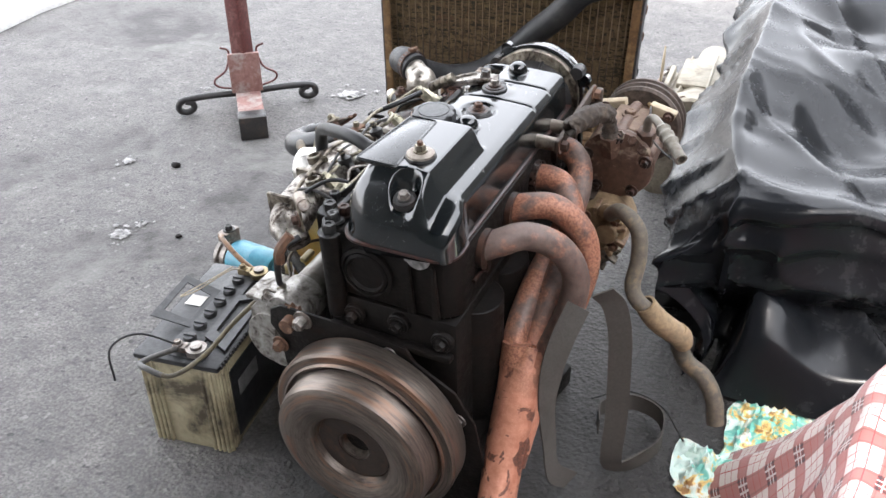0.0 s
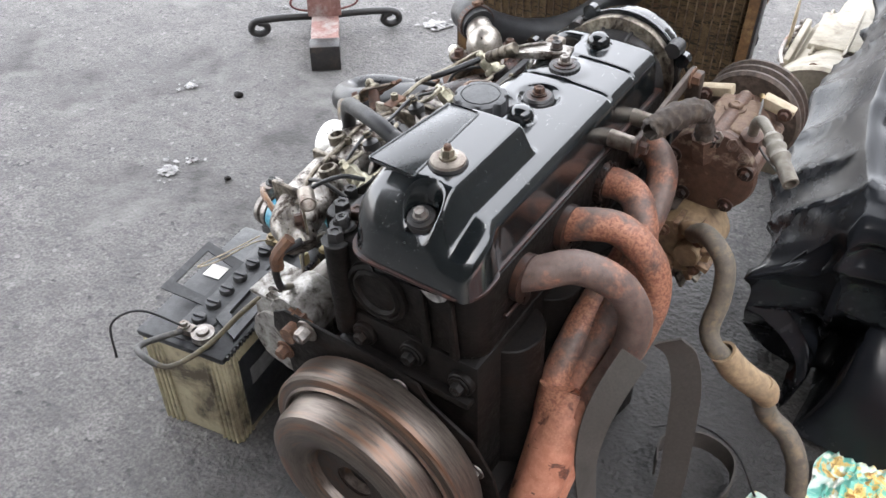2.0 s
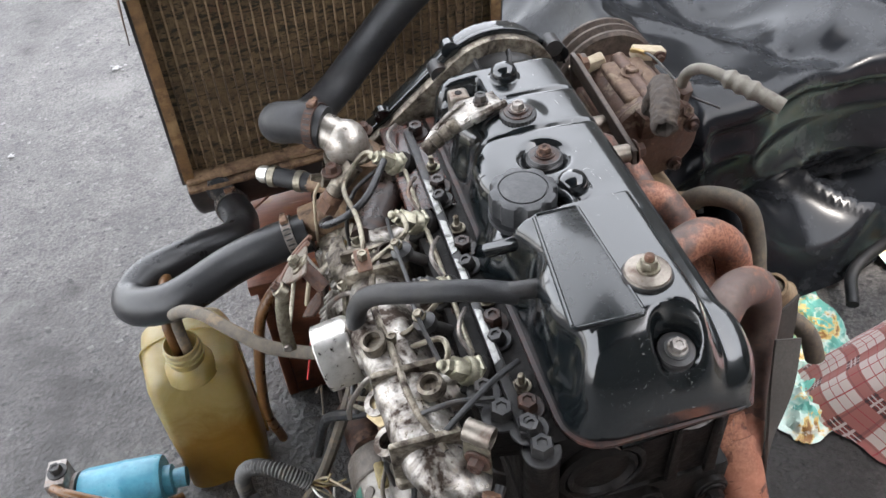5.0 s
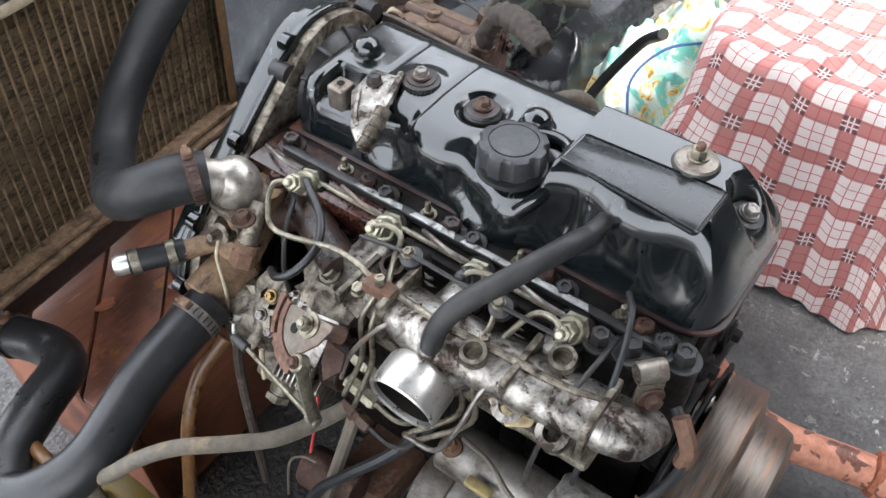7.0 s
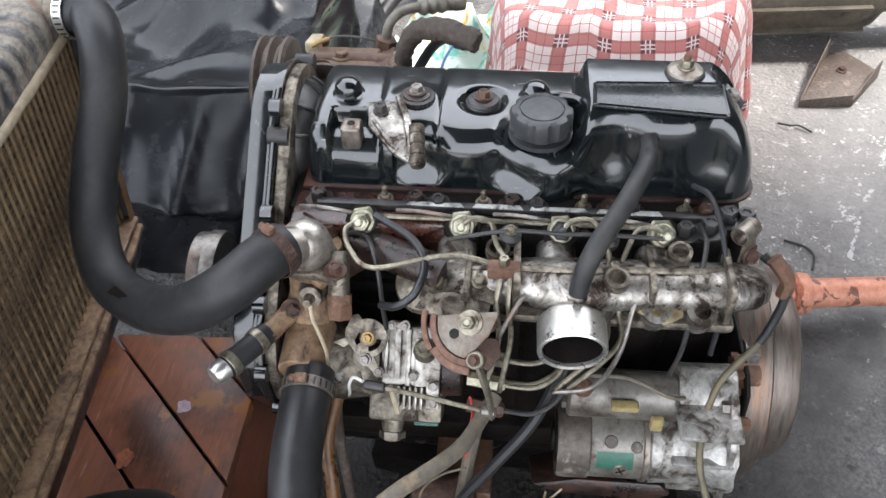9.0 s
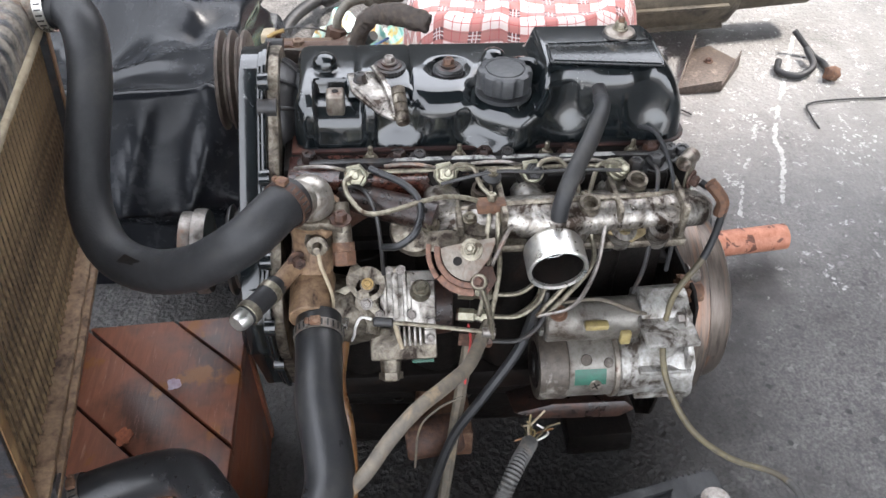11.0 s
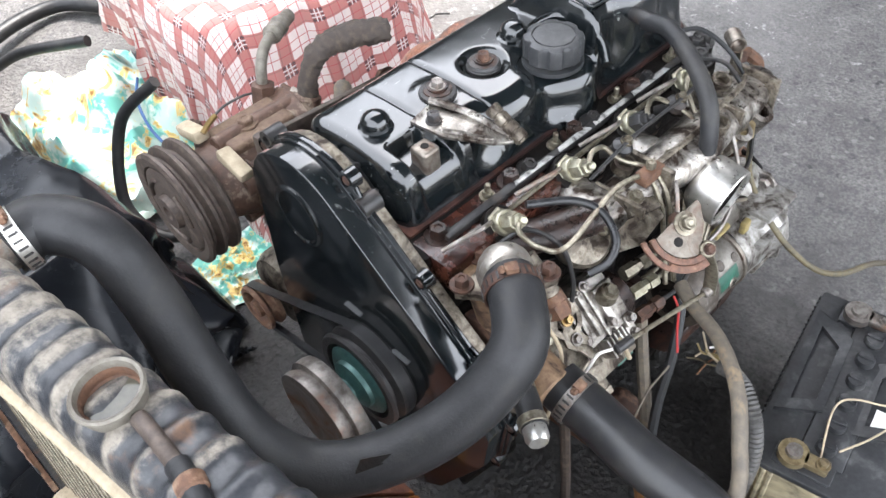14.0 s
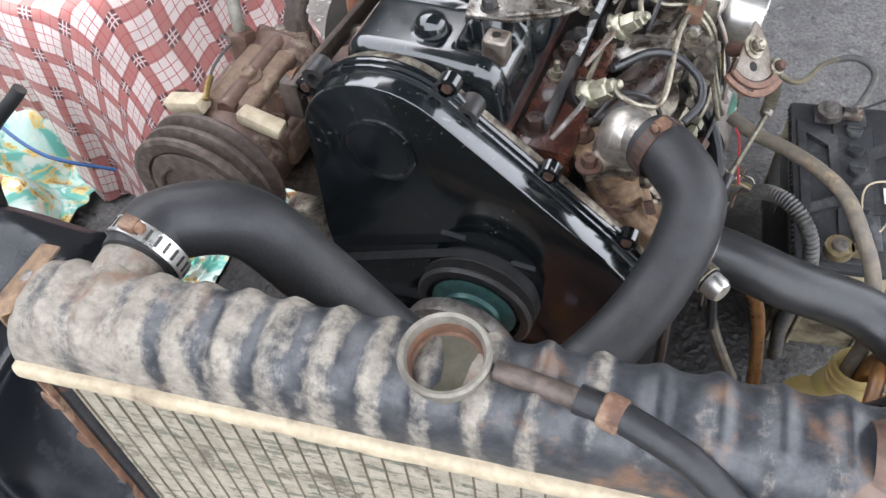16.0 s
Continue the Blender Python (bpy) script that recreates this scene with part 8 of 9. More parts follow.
# ---- covered heaps beside the engine ----
def drape(name, mat, c, rot, hx, hy, top, hem, power=5.0, folds=0.05, crumple=0.02, tail=None, rings=60, segs=220, seed=1.0, slope=(0, 0), thick=0.0015):
    """A sheet thrown over a boxy heap: flat above, falling in folds to the height hem(angle). tail(angle): how far the hem spreads."""
    bm = bmesh.new()
    uvl = bm.loops.layers.uv.new("UVMap")
    M = pose(c[0], c[1], 0, 0, 0, rot)
    uv, grid = {}, []
    for i in range(rings + 1):
        row = []
        s = i / rings
        for k in range(segs):
            a = 2 * math.pi * k / segs
            ca, sa = math.cos(a), math.sin(a)
            R = 1.0 / ((abs(ca) / hx) ** power + (abs(sa) / hy) ** power) ** (1 / power)
            hz = hem(a)
            spread = tail(a) if tail else 1.12
            if s < 0.5:
                r, z, fall = R * 0.9 * s / 0.5, 0.0, 0.0
            else:
                t = (s - 0.5) / 0.5
                e = min(t / 0.25, 1.0)
                r = R * (0.9 + 0.1 * math.sin(e * math.pi / 2)) + R * (spread - 1.0) * t ** 1.6
                fall = t
                z = -(top - hz) * (0.08 * (1 - math.cos(e * math.pi / 2)) + 0.92 * max(t - 0.08, 0) / 0.92)
            lx, ly = r * ca, r * sa
            zz = top + slope[0] * lx + slope[1] * ly
            zz = zz + z * (zz - hz) / max(top - hz, 1e-6)
            q = V(lx * 3.1 + seed, ly * 3.1, seed)
            crease = 1 - abs(noise.noise(V(a * 2.4 + seed, s * 1.6, seed * 2)))
            fold = folds * fall * (noise.noise(V(math.cos(a) * 4.5 + seed, math.sin(a) * 4.5, s * 1.3)) * 0.9 + 0.5 * (crease - 0.72) + 0.35 * noise.noise(V(math.cos(a) * 13, math.sin(a) * 13, seed + s * 3)))
            lx, ly = lx + ca * fold, ly + sa * fold
            w1, w2, w3 = noise.noise(q * 0.7 + V(3, 8, 1)), noise.noise(q * 1.7 + V(5, 1, 2)), noise.noise(q * 4.1 + V(1, 6, 4))
            n1 = 0.7 * noise.noise(q) + 1.7 * ((1 - abs(w1)) ** 9 - 0.2) + 0.8 * ((1 - abs(w2)) ** 8 - 0.2) + 0.3 * ((1 - abs(w3)) ** 6 - 0.2)
            zz += crumple * n1 * (1.0 if fall < 0.2 else 0.6) - 0.3 * crumple * fall
            n2 = noise.noise_vector(V(lx * 14, ly * 14, zz * 14 + seed))
            lx, ly, zz = lx + n2.x * crumple * 0.22, ly + n2.y * crumple * 0.22, zz + n2.z * crumple * 0.22
            p = M @ V(lx, ly, max(zz, 0.006))
            if i == 0 and k:
                row.append(row[0])
                continue
            v = bm.verts.new(p)
            r0 = min(r, R)
            wx, wy = (abs(ca) * R / hx) ** power, (abs(sa) * R / hy) ** power
            if fall and i:
                far, turn = (v.co - grid[i - 1][k].co).length, math.hypot(wx, wy)
                was = uv[grid[i - 1][k]]
                uv[v] = (was[0] + math.copysign(wx / turn * far, ca), was[1] + math.copysign(wy / turn * far, sa))
            else:
                uv[v] = (r0 * ca, r0 * sa)
            row.append(v)
        grid.append(row)
    for i in range(rings):
        a, b = grid[i], grid[i + 1]
        for k in range(segs):
            l = (k + 1) % segs
            f = bm.faces.new((a[0], b[k], b[l]) if i == 0 else (a[k], a[l], b[l], b[k]))
            for loop in f.loops:
                loop[uvl].uv = uv[loop.vert]
    ob = part(name, bm, mat, None, "", 70)
    mod = ob.modifiers.new("thickness", "SOLIDIFY")
    mod.thickness = thick
    return ob


def seg_dist(x, y, a, b):
    d = V(b[0] - a[0], b[1] - a[1], 0)
    t = min(max(((x - a[0]) * d.x + (y - a[1]) * d.y) / d.length_squared, 0.0), 1.0)
    return math.hypot(x - a[0] - d.x * t, y - a[1] - d.y * t), t


# long creases and hollows of the tarp: from, to, height, width
CREASES = [((0.36, 0.42), (0.305, 0.75), 0.026, 0.04), ((0.305, 0.75), (0.31, 1.1), 0.026, 0.05), ((0.31, 1.1), (0.34, 1.6), 0.015, 0.06), ((0.4, 0.9), (0.42, 0.7), 0.012, 0.035), ((0.42, 0.7), (0.48, 0.5), 0.012, 0.03),
           ((0.37, 0.37), (0.6, 0.42), 0.01, 0.03), ((0.62, 0.43), (0.74, 0.55), 0.03, 0.05), ((0.74, 0.6), (0.86, 0.98), 0.018, 0.05), ((0.5, 1.0), (0.9, 1.1), 0.03, 0.05), ((0.95, 0.6), (1.25, 0.66), 0.02, 0.05), ((0.345, 0.66), (0.44, 0.62), 0.006, 0.02)]
HOLLOWS = [((0.56, 0.68), (0.64, 0.82), 0.085, 0.13), ((0.6, 0.46), (0.63, 0.43), 0.04, 0.05), ((0.9, 0.75), (1.0, 0.85), 0.08, 0.13), ((0.55, 1.1), (0.66, 1.3), 0.08, 0.13), ((0.36, 0.58), (0.38, 0.66), 0.008, 0.03)]


def tarp_top(x, y):
    z = 0.395 + 0.16 * (y - 0.36)
    for a, b, h, w in CREASES:
        d, t = seg_dist(x, y, a, b)
        z += h * math.exp(-((d * d + 0.0001) ** 0.5 / w) ** 1.15) * (0.6 + 0.4 * math.sin(math.pi * (0.15 + 0.7 * t)))
    for a, b, h, w in HOLLOWS:
        z -= h * math.exp(-(seg_dist(x, y, a, b)[0] / w) ** 2)
    for ang, sc, h, seed in ((0.5, 1.6, 0.02, 3.0), (1.9, 2.4, 0.018, 9.0), (2.7, 3.9, 0.011, 6.0), (0.1, 5.2, 0.006, 2.0)):
        u, v = x * math.cos(ang) + y * math.sin(ang), y * math.cos(ang) - x * math.sin(ang)
        z += h * (math.exp(-abs(noise.noise(V(u * sc * 0.5, v * sc, seed))) * 9.0) - 0.35)
    return z + 0.004 * noise.noise(V(x * 6, y * 6, 1.0))


bm = bmesh.new()
grid = []
for i in range(150):
    p = -0.45 + 0.45 * i / 46 if i < 46 else 1.08 * (i - 46) / 103
    row = []
    for j in range(150):
        q = -0.45 + 0.45 * j / 46 if j < 46 else 1.25 * (j - 46) / 103
        u, w = max(p, 0.0), max(q, 0.0)
        xa = 0.312 + 0.06 * math.exp(-(w / 0.17) ** 2) + 0.006 * noise.noise(V(w * 4, 3, 1))
        yf = 0.352 + 0.04 * step(0.45, 0.7, xa + u) + 0.03 * step(0.75, 1.0, xa + u) + 0.01 * math.sin((xa + u) * 14.0) * step(0.42, 0.6, xa + u)
        x, y = xa + u, yf + w
        a, b = max(-p, 0.0), max(-q, 0.0)
        # the side flap slopes outwards to its fold and then turns in under itself; the front does the same
        da = 0.84 * min(a, 0.18) + 0.99 * max(a - 0.18, 0)
        db = 0.98 * min(b, 0.17) + 0.97 * max(b - 0.17, 0)
        if a:
            x += -0.56 * min(a, 0.18) + 0.75 * min(max(a - 0.18, 0), 0.13)
        if b:
            y += -0.12 * min(b, 0.17) + 0.75 * min(max(b - 0.17, 0), 0.15)
            roll = math.exp(-((b - 0.025) / 0.013) ** 2) - 1.1 * math.exp(-((b - 0.05 - 0.02 * math.sin(x * 9)) / 0.012) ** 2) + 0.8 * math.exp(-((b - 0.078) / 0.014) ** 2)
            y -= 0.011 * roll * step(0.35, 0.4, x) * (0.7 + 0.6 * noise.noise(V(x * 4, 2, 2)))
            y -= 0.022 * math.exp(-(((x - 0.368) / 0.016) ** 2)) * min(b / 0.03, 1.0)
        drop = max(da, db) + 0.22 * min(da, db)
        z = tarp_top(x, y) - drop
        f = min((a + b) / 0.08, 1.0)
        k = math.exp(-abs(noise.noise(V(x * 3.2 + y * 1.5, y * 3.2, 2.0 + z * 2.5))) * 7.0) - 0.35
        k += 0.5 * (math.exp(-abs(noise.noise(V(x * 6.5 - z * 4, y * 6.5 + z * 3, 7.0))) * 9.0) - 0.3)
        x -= f * k * 0.036 * (1 if a else 0.15)
        y -= f * k * 0.036 * (1 if b else 0.15)
        row.append(bm.verts.new((x, y, max(z, 0.01 + 0.006 * (i % 2)))))
    grid.append(row)
for a, b in zip(grid, grid[1:]):
    for j in range(149):
        bm.faces.new((a[j], b[j], b[j + 1], a[j + 1]))
tarp = part("tarp", bm, TARP, None, "", 80)
tarp.modifiers.new("thickness", "SOLIDIFY").thickness = 0.002
tagged(tarp, "crumpled black vinyl tarp draped over a hidden heap", "tarp")
bm = bmesh.new()
rows = []
for i in range(81):
    row = []
    for j in range(45):
        s, t = i / 80, j / 44
        x, y = 0.395 + 0.85 * s, 0.262 + 0.12 * s + 0.28 * t - 0.025 * math.sin(s * 7)
        e = min(s / 0.05, 1.0, t / 0.1)
        k = math.exp(-abs(noise.noise(V(x * 3.4 + y * 2.0, y * 4 - x, 2.0))) * 6.0) - 0.4
        z = 0.012 + max(e, 0.0) * (0.07 + 0.09 * math.exp(-((s - 0.09) / 0.1) ** 2 - ((t - 0.3) / 0.3) ** 2) + 0.17 * t * (0.5 + 0.5 * s) + 0.05 * k) + 0.004 * noise.noise(V(x * 9, y * 9, 1)) * e
        row.append(bm.verts.new((x + 0.015 * noise.noise(V(y * 8, 3, 3)), y + 0.02 * noise.noise(V(x * 5, 5, 9)), max(z, 0.008))))
    rows.append(row)
for a, b in zip(rows, rows[1:]):
    for j in range(44):
        bm.faces.new((a[j], b[j], b[j + 1], a[j + 1]))
ob = part("tarp", bm, TARP, None, "", 80)
ob.modifiers.new("thickness", "SOLIDIFY").thickness = 0.002
tagged(ob, "loose folded end of black vinyl sheet on the asphalt", "tarp")
# what the tarp lies on
bm = bmesh.new()
box(bm, (0.5, 0.7, 0.0), (1.2, 1.5, 0.24), 0.02)
tagged(part("crate", bm, WOOD), "wooden crate hidden under the tarp", "crate")

PA = lambda a: 1.0 + 0.14 - 0.12 * math.exp(-((a - 1.4) / 0.6) ** 2) + 0.36 * math.exp(-((a - 2.72) / 0.28) ** 2) - 0.05 * math.exp(-((a + 1.6) / 0.6) ** 2)
PH = lambda a: 0.008 if a > 1.4 or a < -2.86 else 0.008 + 0.337 * step(-2.86, -2.45, a) if a < -2.0 else 0.345 - 0.185 * step(-2.0, -1.5, a)
plaid = drape("plaid_cloth", PLAID, (0.92, -0.21), -8.0, 0.33, 0.245, 0.37, PH, 5.0, 0.06, 0.02, PA, 70, 260, 7.7, (0.02, 0.0))
tagged(plaid, "red, pink and white plaid cloth over a box", "cloth")
bm = box(bmesh.new(), (0.72, -0.26, 0.0), (1.0, 0.0, 0.29), 0.015)
tagged(part("box", bm, WOOD), "box hidden under the plaid cloth", "box")


def crumpled(name, mat, c, r0, height, label, seed, rx=1.0, n=46):
    bm = bmesh.new()
    grid = []
    for i in range(n + 1):
        row = []
        for k in range(n + 1):
            u, w = -1 + 2 * i / n, -1 + 2 * k / n
            lim = 0.86 + 0.22 * noise.noise(V(u * 1.6 + seed, w * 1.6, seed))
            d = max(abs(u), abs(w)) / lim
            z = height * max(1 - d ** 2.2, 0.0) * (0.7 + 0.7 * noise.noise(V(u * 2.2, w * 2.2, seed)))
            z += 0.05 * (0.5 - abs(noise.noise(V(u * 3.7 + seed, w * 3.7, 3.0)))) * (height / 0.2) * 1.3
            z += 0.012 * noise.noise(V(u * 11, w * 11, seed))
            s = lim * r0
            row.append(bm.verts.new((c[0] + u * s * rx, c[1] + w * s, max(z, 0.006 + 0.003 * noise.noise(V(u * 5, w * 5, 8))) + c[2])))
        grid.append(row)
    for i in range(n):
        for k in range(n):
            bm.faces.new((grid[i][k], grid[i + 1][k], grid[i + 1][k + 1], grid[i][k + 1]))
    ob = part(name, bm, mat, None, "", 60)
    ob.modifiers.new("thickness", "SOLIDIFY").thickness = 0.0015
    return tagged(ob, label, "cloth")


crumpled("printed_cloth", PRINT, (1.01, 0.17, 0.0), 0.23, 0.19, "crumpled teal, yellow and white printed sheet", 2.0, 1.4)
crumpled("printed_cloth", PRINT, (0.52, 0.19, 0.0), 0.11, 0.03, "teal and yellow printed scrap flat on the asphalt", 5.0, 0.8)
crumpled("printed_cloth", PRINT, (0.44, 0.05, 0.0), 0.07, 0.035, "torn teal printed scrap under the hose end", 9.0, 1.0, 28)


def ribbon(bm, pts, width, side, th=0.003, n=8):
    """A flat strap along pts; side gives its width's direction at each point."""
    L = curve(pts, n)
    S = curve(side, n)
    rows = []
    for i, (p, s) in enumerate(zip(L, S)):
        t = (L[min(i + 1, len(L) - 1)] - L[max(i - 1, 0)]).normalized()
        s = (s - t * s.dot(t)).normalized()
        k = t.cross(s).normalized() * th / 2
        rows.append([bm.verts.new(p + s * w + k * d) for w, d in ((-width / 2, -1), (width / 2, -1), (width / 2, 1), (-width / 2, 1))])
    for a, b in zip(rows, rows[1:]):
        for j in range(4):
            bm.faces.new((a[j], a[(j + 1) % 4], b[(j + 1) % 4], b[j]))
    bm.faces.new(rows[0][::-1])
    bm.faces.new(rows[-1])
    return bm


bm = ribbon(bmesh.new(), [(0.246, -0.08, 0.42), (0.262, -0.062, 0.39), (0.275, -0.052, 0.33), (0.281, -0.046, 0.24), (0.285, -0.042, 0.15), (0.285, -0.042, 0.08), (0.29, -0.03, 0.036), (0.32, 0.0, 0.03), (0.348, 0.06, 0.03), (0.335, 0.125, 0.032), (0.28, 0.14, 0.034), (0.23, 0.1, 0.034), (0.24, 0.05, 0.034)],
            0.036, [V(0.9, 0.3, 0.3), V(0.9, 0.3, 0.2), V(0.95, 0.25, 0), V(0.95, 0.2, 0), V(0.9, 0.3, 0), V(0.9, 0.2, 0.1), V(0.7, 0.1, 0.6), V(0.1, 0, 1), V(0, 0, 1), V(0, 0, 1), V(0, 0, 1), V(0, 0, 1), V(0, 0, 1)])
tagged(part("webbing_strap", bm, WEBBING), "grey webbing strap hanging from the exhaust header", "strap")
bm = ribbon(bmesh.new(), [(0.224, -0.12, 0.415), (0.212, -0.143, 0.37), (0.204, -0.157, 0.32), (0.202, -0.16, 0.25), (0.207, -0.15, 0.17), (0.214, -0.135, 0.09), (0.235, -0.1, 0.045)],
            0.034, [V(0.9, 0.2, 0.1), V(0.9, 0.2, 0), V(0.8, 0.5, 0), V(0.45, 0.85, 0), V(0.25, 1, 0), V(0.2, 1, 0.2), V(0.3, 0.3, 1)])
tagged(part("webbing_strap", bm, WEBBING), "grey webbing strap looped round the exhaust pipes", "strap")
bm = tube(bmesh.new(), [(0.2, 0.14, 0.012), (0.26, 0.17, 0.03), (0.33, 0.15, 0.035), (0.385, 0.1, 0.014)], 0.002, 6)
tagged(part("wire", bm, BLACKMETAL), "thin dark wire lying on the asphalt", "wire")

# ---- gearboxes lying about ----
def gearbox(name, m, label, mat):
    g = thing(name, label, "gearbox", m)
    bm = bmesh.new()
    lathe(bm, [(0, 0), (0.15, 0), (0.155, 0.01), (0.15, 0.03), (0.135, 0.06), (0.12, 0.16), (0.1, 0.22), (0.098, 0.5), (0.09, 0.52), (0.06, 0.55), (0.055, 0.75), (0, 0.75)], (0, 0, 0.13), (0, 1, 0), 40)
    shake(bm, 0.003, 20)
    for v in bm.verts:
        v.co.z = max(v.co.z, 0.002)
    body = part("housing", bm, mat, g, "pale cast housing with dirt")
    for k in range(7):
        a = radians(-20 + 40 * k)
        part("rib", box(bmesh.new(), (0.095, -0.004, 0.2), (0.112, 0.004, 0.5), 0.002, 1, Matrix.Translation((0, 0, 0.13)) @ aim((0, 1, 0)) @ Matrix.Rotation(a, 4, "Z")), mat, body)
    bm = box(bmesh.new(), (-0.112, 0.2, 0.1), (-0.095, 0.48, 0.2), 0.006)
    box(bm, (-0.07, 0.24, 0.215), (0.07, 0.46, 0.235), 0.008)
    part("side_cover", bm, mat, g)
    bm = prism(bmesh.new(), [(0.0, 0.0), (0.03, 0.0), (0.04, 0.1), (0.02, 0.16), (0.0, 0.12)], (-0.118, 0.3, 0.15), (0, 1, 0), (0, 0, 1), -0.005, 0.001)
    part("shift_lever", bm, CREAM, g)
    for k in range(6):
        bolt_part(body, (-0.113, 0.215 + 0.05 * k, 0.19), (-1, 0, 0), 0.008, 0.008, STEEL)
        bolt_part(body, (-0.113, 0.215 + 0.05 * k, 0.11), (-1, 0, 0), 0.008, 0.008, STEEL)
    for k in range(8):
        a = radians(45 * k + 10)
        bolt_part(body, (0.14 * math.cos(a), 0.03, 0.13 + 0.14 * math.sin(a)) if 0.13 + 0.14 * math.sin(a) > 0.02 else (0.1, 0.03, 0.25), (0, 1, 0), 0.008, 0.01, RUSTY)
    bm = tube(bmesh.new(), [(-0.1, 0.55, 0.13), (-0.12, 0.4, 0.2), (-0.125, 0.25, 0.2), (-0.1, 0.12, 0.22)], 0.005, 8)
    part("cooler_line", bm, STEEL, g)
    return g


gearbox("gearbox", pose(0.17, 1.02, 0, 0, 0, 4.0), "pale aluminium gearbox lying beside the tarp", GEARBOX)
gearbox("gearbox", pose(1.185, -0.3, 0, 0, 0, 180.0), "pale dirty gearbox with a rusty bracket", GEARDARK)
wb = thing("steel_bracket", "rusty folded steel mounting bracket beside the gearbox", "bracket", pose(0.877, -0.616, 0.0))
bm = prism(bmesh.new(), [(0.0, 0.0), (-0.003, -0.112), (0.115, -0.2), (0.205, -0.15), (0.19, -0.1)], (0, 0, 0.012), (1, 0, 0), (0, 1, 0), 0.004, 0.001)
for (x0, y0), (x1, y1), h in (((0.0, 0.0), (-0.003, -0.112), 0.016), ((-0.003, -0.112), (0.115, -0.2), 0.03), ((0.0, 0.0), (0.19, -0.1), 0.045)):
    prism(bm, [(0, 0), (math.hypot(x1 - x0, y1 - y0), 0), (math.hypot(x1 - x0, y1 - y0), 0.016 + h), (0, 0.018)], (x0, y0, 0.0), V(x1 - x0, y1 - y0, 0).normalized(), (0, 0, 1), 0.003, 0.0008)
part("plate", bm, STEELBROWN, wb)
for x, y in ((0.12, -0.12),):
    bolt_part(wb, (x, y, 0.017), (0, 0, 1), 0.008, 0.007, RUSTDARK)
for pts, r, lab in (([(0.429, -0.496, 0.004), (0.41, -0.53, 0.004), (0.385, -0.54, 0.004), (0.349, -0.529, 0.004)], 0.0022, "bent bit of dark wire on the asphalt"),
                    ([(0.807, -0.558, 0.005), (0.79, -0.58, 0.01), (0.795, -0.6, 0.006), (0.771, -0.622, 0.005)], 0.0022, "short twist of dark wire on the asphalt"),
                    ([(1.05, -0.98, 0.06), (1.0, -1.02, 0.012), (0.95, -1.03, 0.012), (0.9, -1.02, 0.012)], 0.008, "black cable end on the asphalt"),
                    ([(0.67, -0.897, 0.006), (0.72, -0.9, 0.006), (0.775, -0.915, 0.006), (0.785, -1.0, 0.006), (0.775, -1.16, 0.006), (0.76, -1.5, 0.006)], 0.0024, "thin black wire on the asphalt"),
                    ([(0.98, -0.92, 0.012), (0.93, -0.9, 0.012), (0.9, -0.94, 0.012), (0.93, -0.99, 0.02), (1.0, -1.0, 0.03)], 0.009, "short loop of black cable")):
    tagged(part("cable", tube(bmesh.new(), pts, r, 10, 8), RUBBER), lab, "cable")
bm = lathe(bmesh.new(), [(0, -0.02), (0.015, -0.015), (0.02, 0), (0.014, 0.016), (0, 0.02)], (0.885, -1.02, 0.02), (0.3, 1, 0.2), 14)
shake(bm, 0.005, 80)
tagged(part("cable_joint", bm, RUSTY), "rusty lump of a cable joint", "cable joint")
# dark hoses and odds behind the printed sheet
for pts, r, lab in (([(1.15, 0.42, 0.02), (1.35, 0.36, 0.06), (1.55, 0.2, 0.05), (1.6, 0.0, 0.03), (1.45, -0.1, 0.03)], 0.018, "black rubber hose among scrap"),
                    ([(1.1, 0.1, 0.2), (1.25, 0.2, 0.16), (1.45, 0.28, 0.05), (1.7, 0.3, 0.03)], 0.012, "thin black hose among scrap"),
                    ([(0.72, 0.13, 0.3), (0.78, 0.2, 0.22), (0.74, 0.27, 0.1), (0.66, 0.26, 0.05), (0.62, 0.2, 0.03)], 0.011, "black rubber strip over the printed sheet"),
                    ([(1.3, 0.45, 0.03), (1.5, 0.5, 0.08), (1.7, 0.42, 0.1), (1.85, 0.25, 0.04)], 0.028, "dusty grey hose among scrap")):
    tagged(part("hose", tube(bmesh.new(), pts, r, 12, 8), RUBBER), lab, "hose")
bm = tube(bmesh.new(), [(0.62, 0.13, 0.15), (0.7, 0.17, 0.2), (0.8, 0.15, 0.22), (0.9, 0.1, 0.2)], 0.003, 6)
tagged(part("wire", bm, surface("blue_wire", (0.02, 0.08, 0.22), (0.02, 0.06, 0.16))), "thin blue wire over the printed sheet", "wire")

# ---- stand ----
st = thing("work_stand", "red-painted steel floor stand on a crossed foot", "stand")
d = V(0.19, -0.225, 0).normalized()
e = V(0.32, 0.32, 0).normalized()
C = V(-1.268, 1.035, 0)
bm = box(bmesh.new(), (-0.1, -0.04, 0.022), (0.25, 0.04, 0.07), 0.003, 2, Matrix.Translation(C) @ Matrix.Rotation(math.atan2(d.y, d.x), 4, "Z"))
part("foot_beam", bm, PINKSTEEL, st, "faded pink channel foot")
bm = box(bmesh.new(), (0.2, -0.043, 0.0), (0.262, 0.043, 0.074), 0.004, 2, Matrix.Translation(C) @ Matrix.Rotation(math.atan2(d.y, d.x), 4, "Z"))
part("foot_block", bm, BLACKMETAL, st, "dark end block")
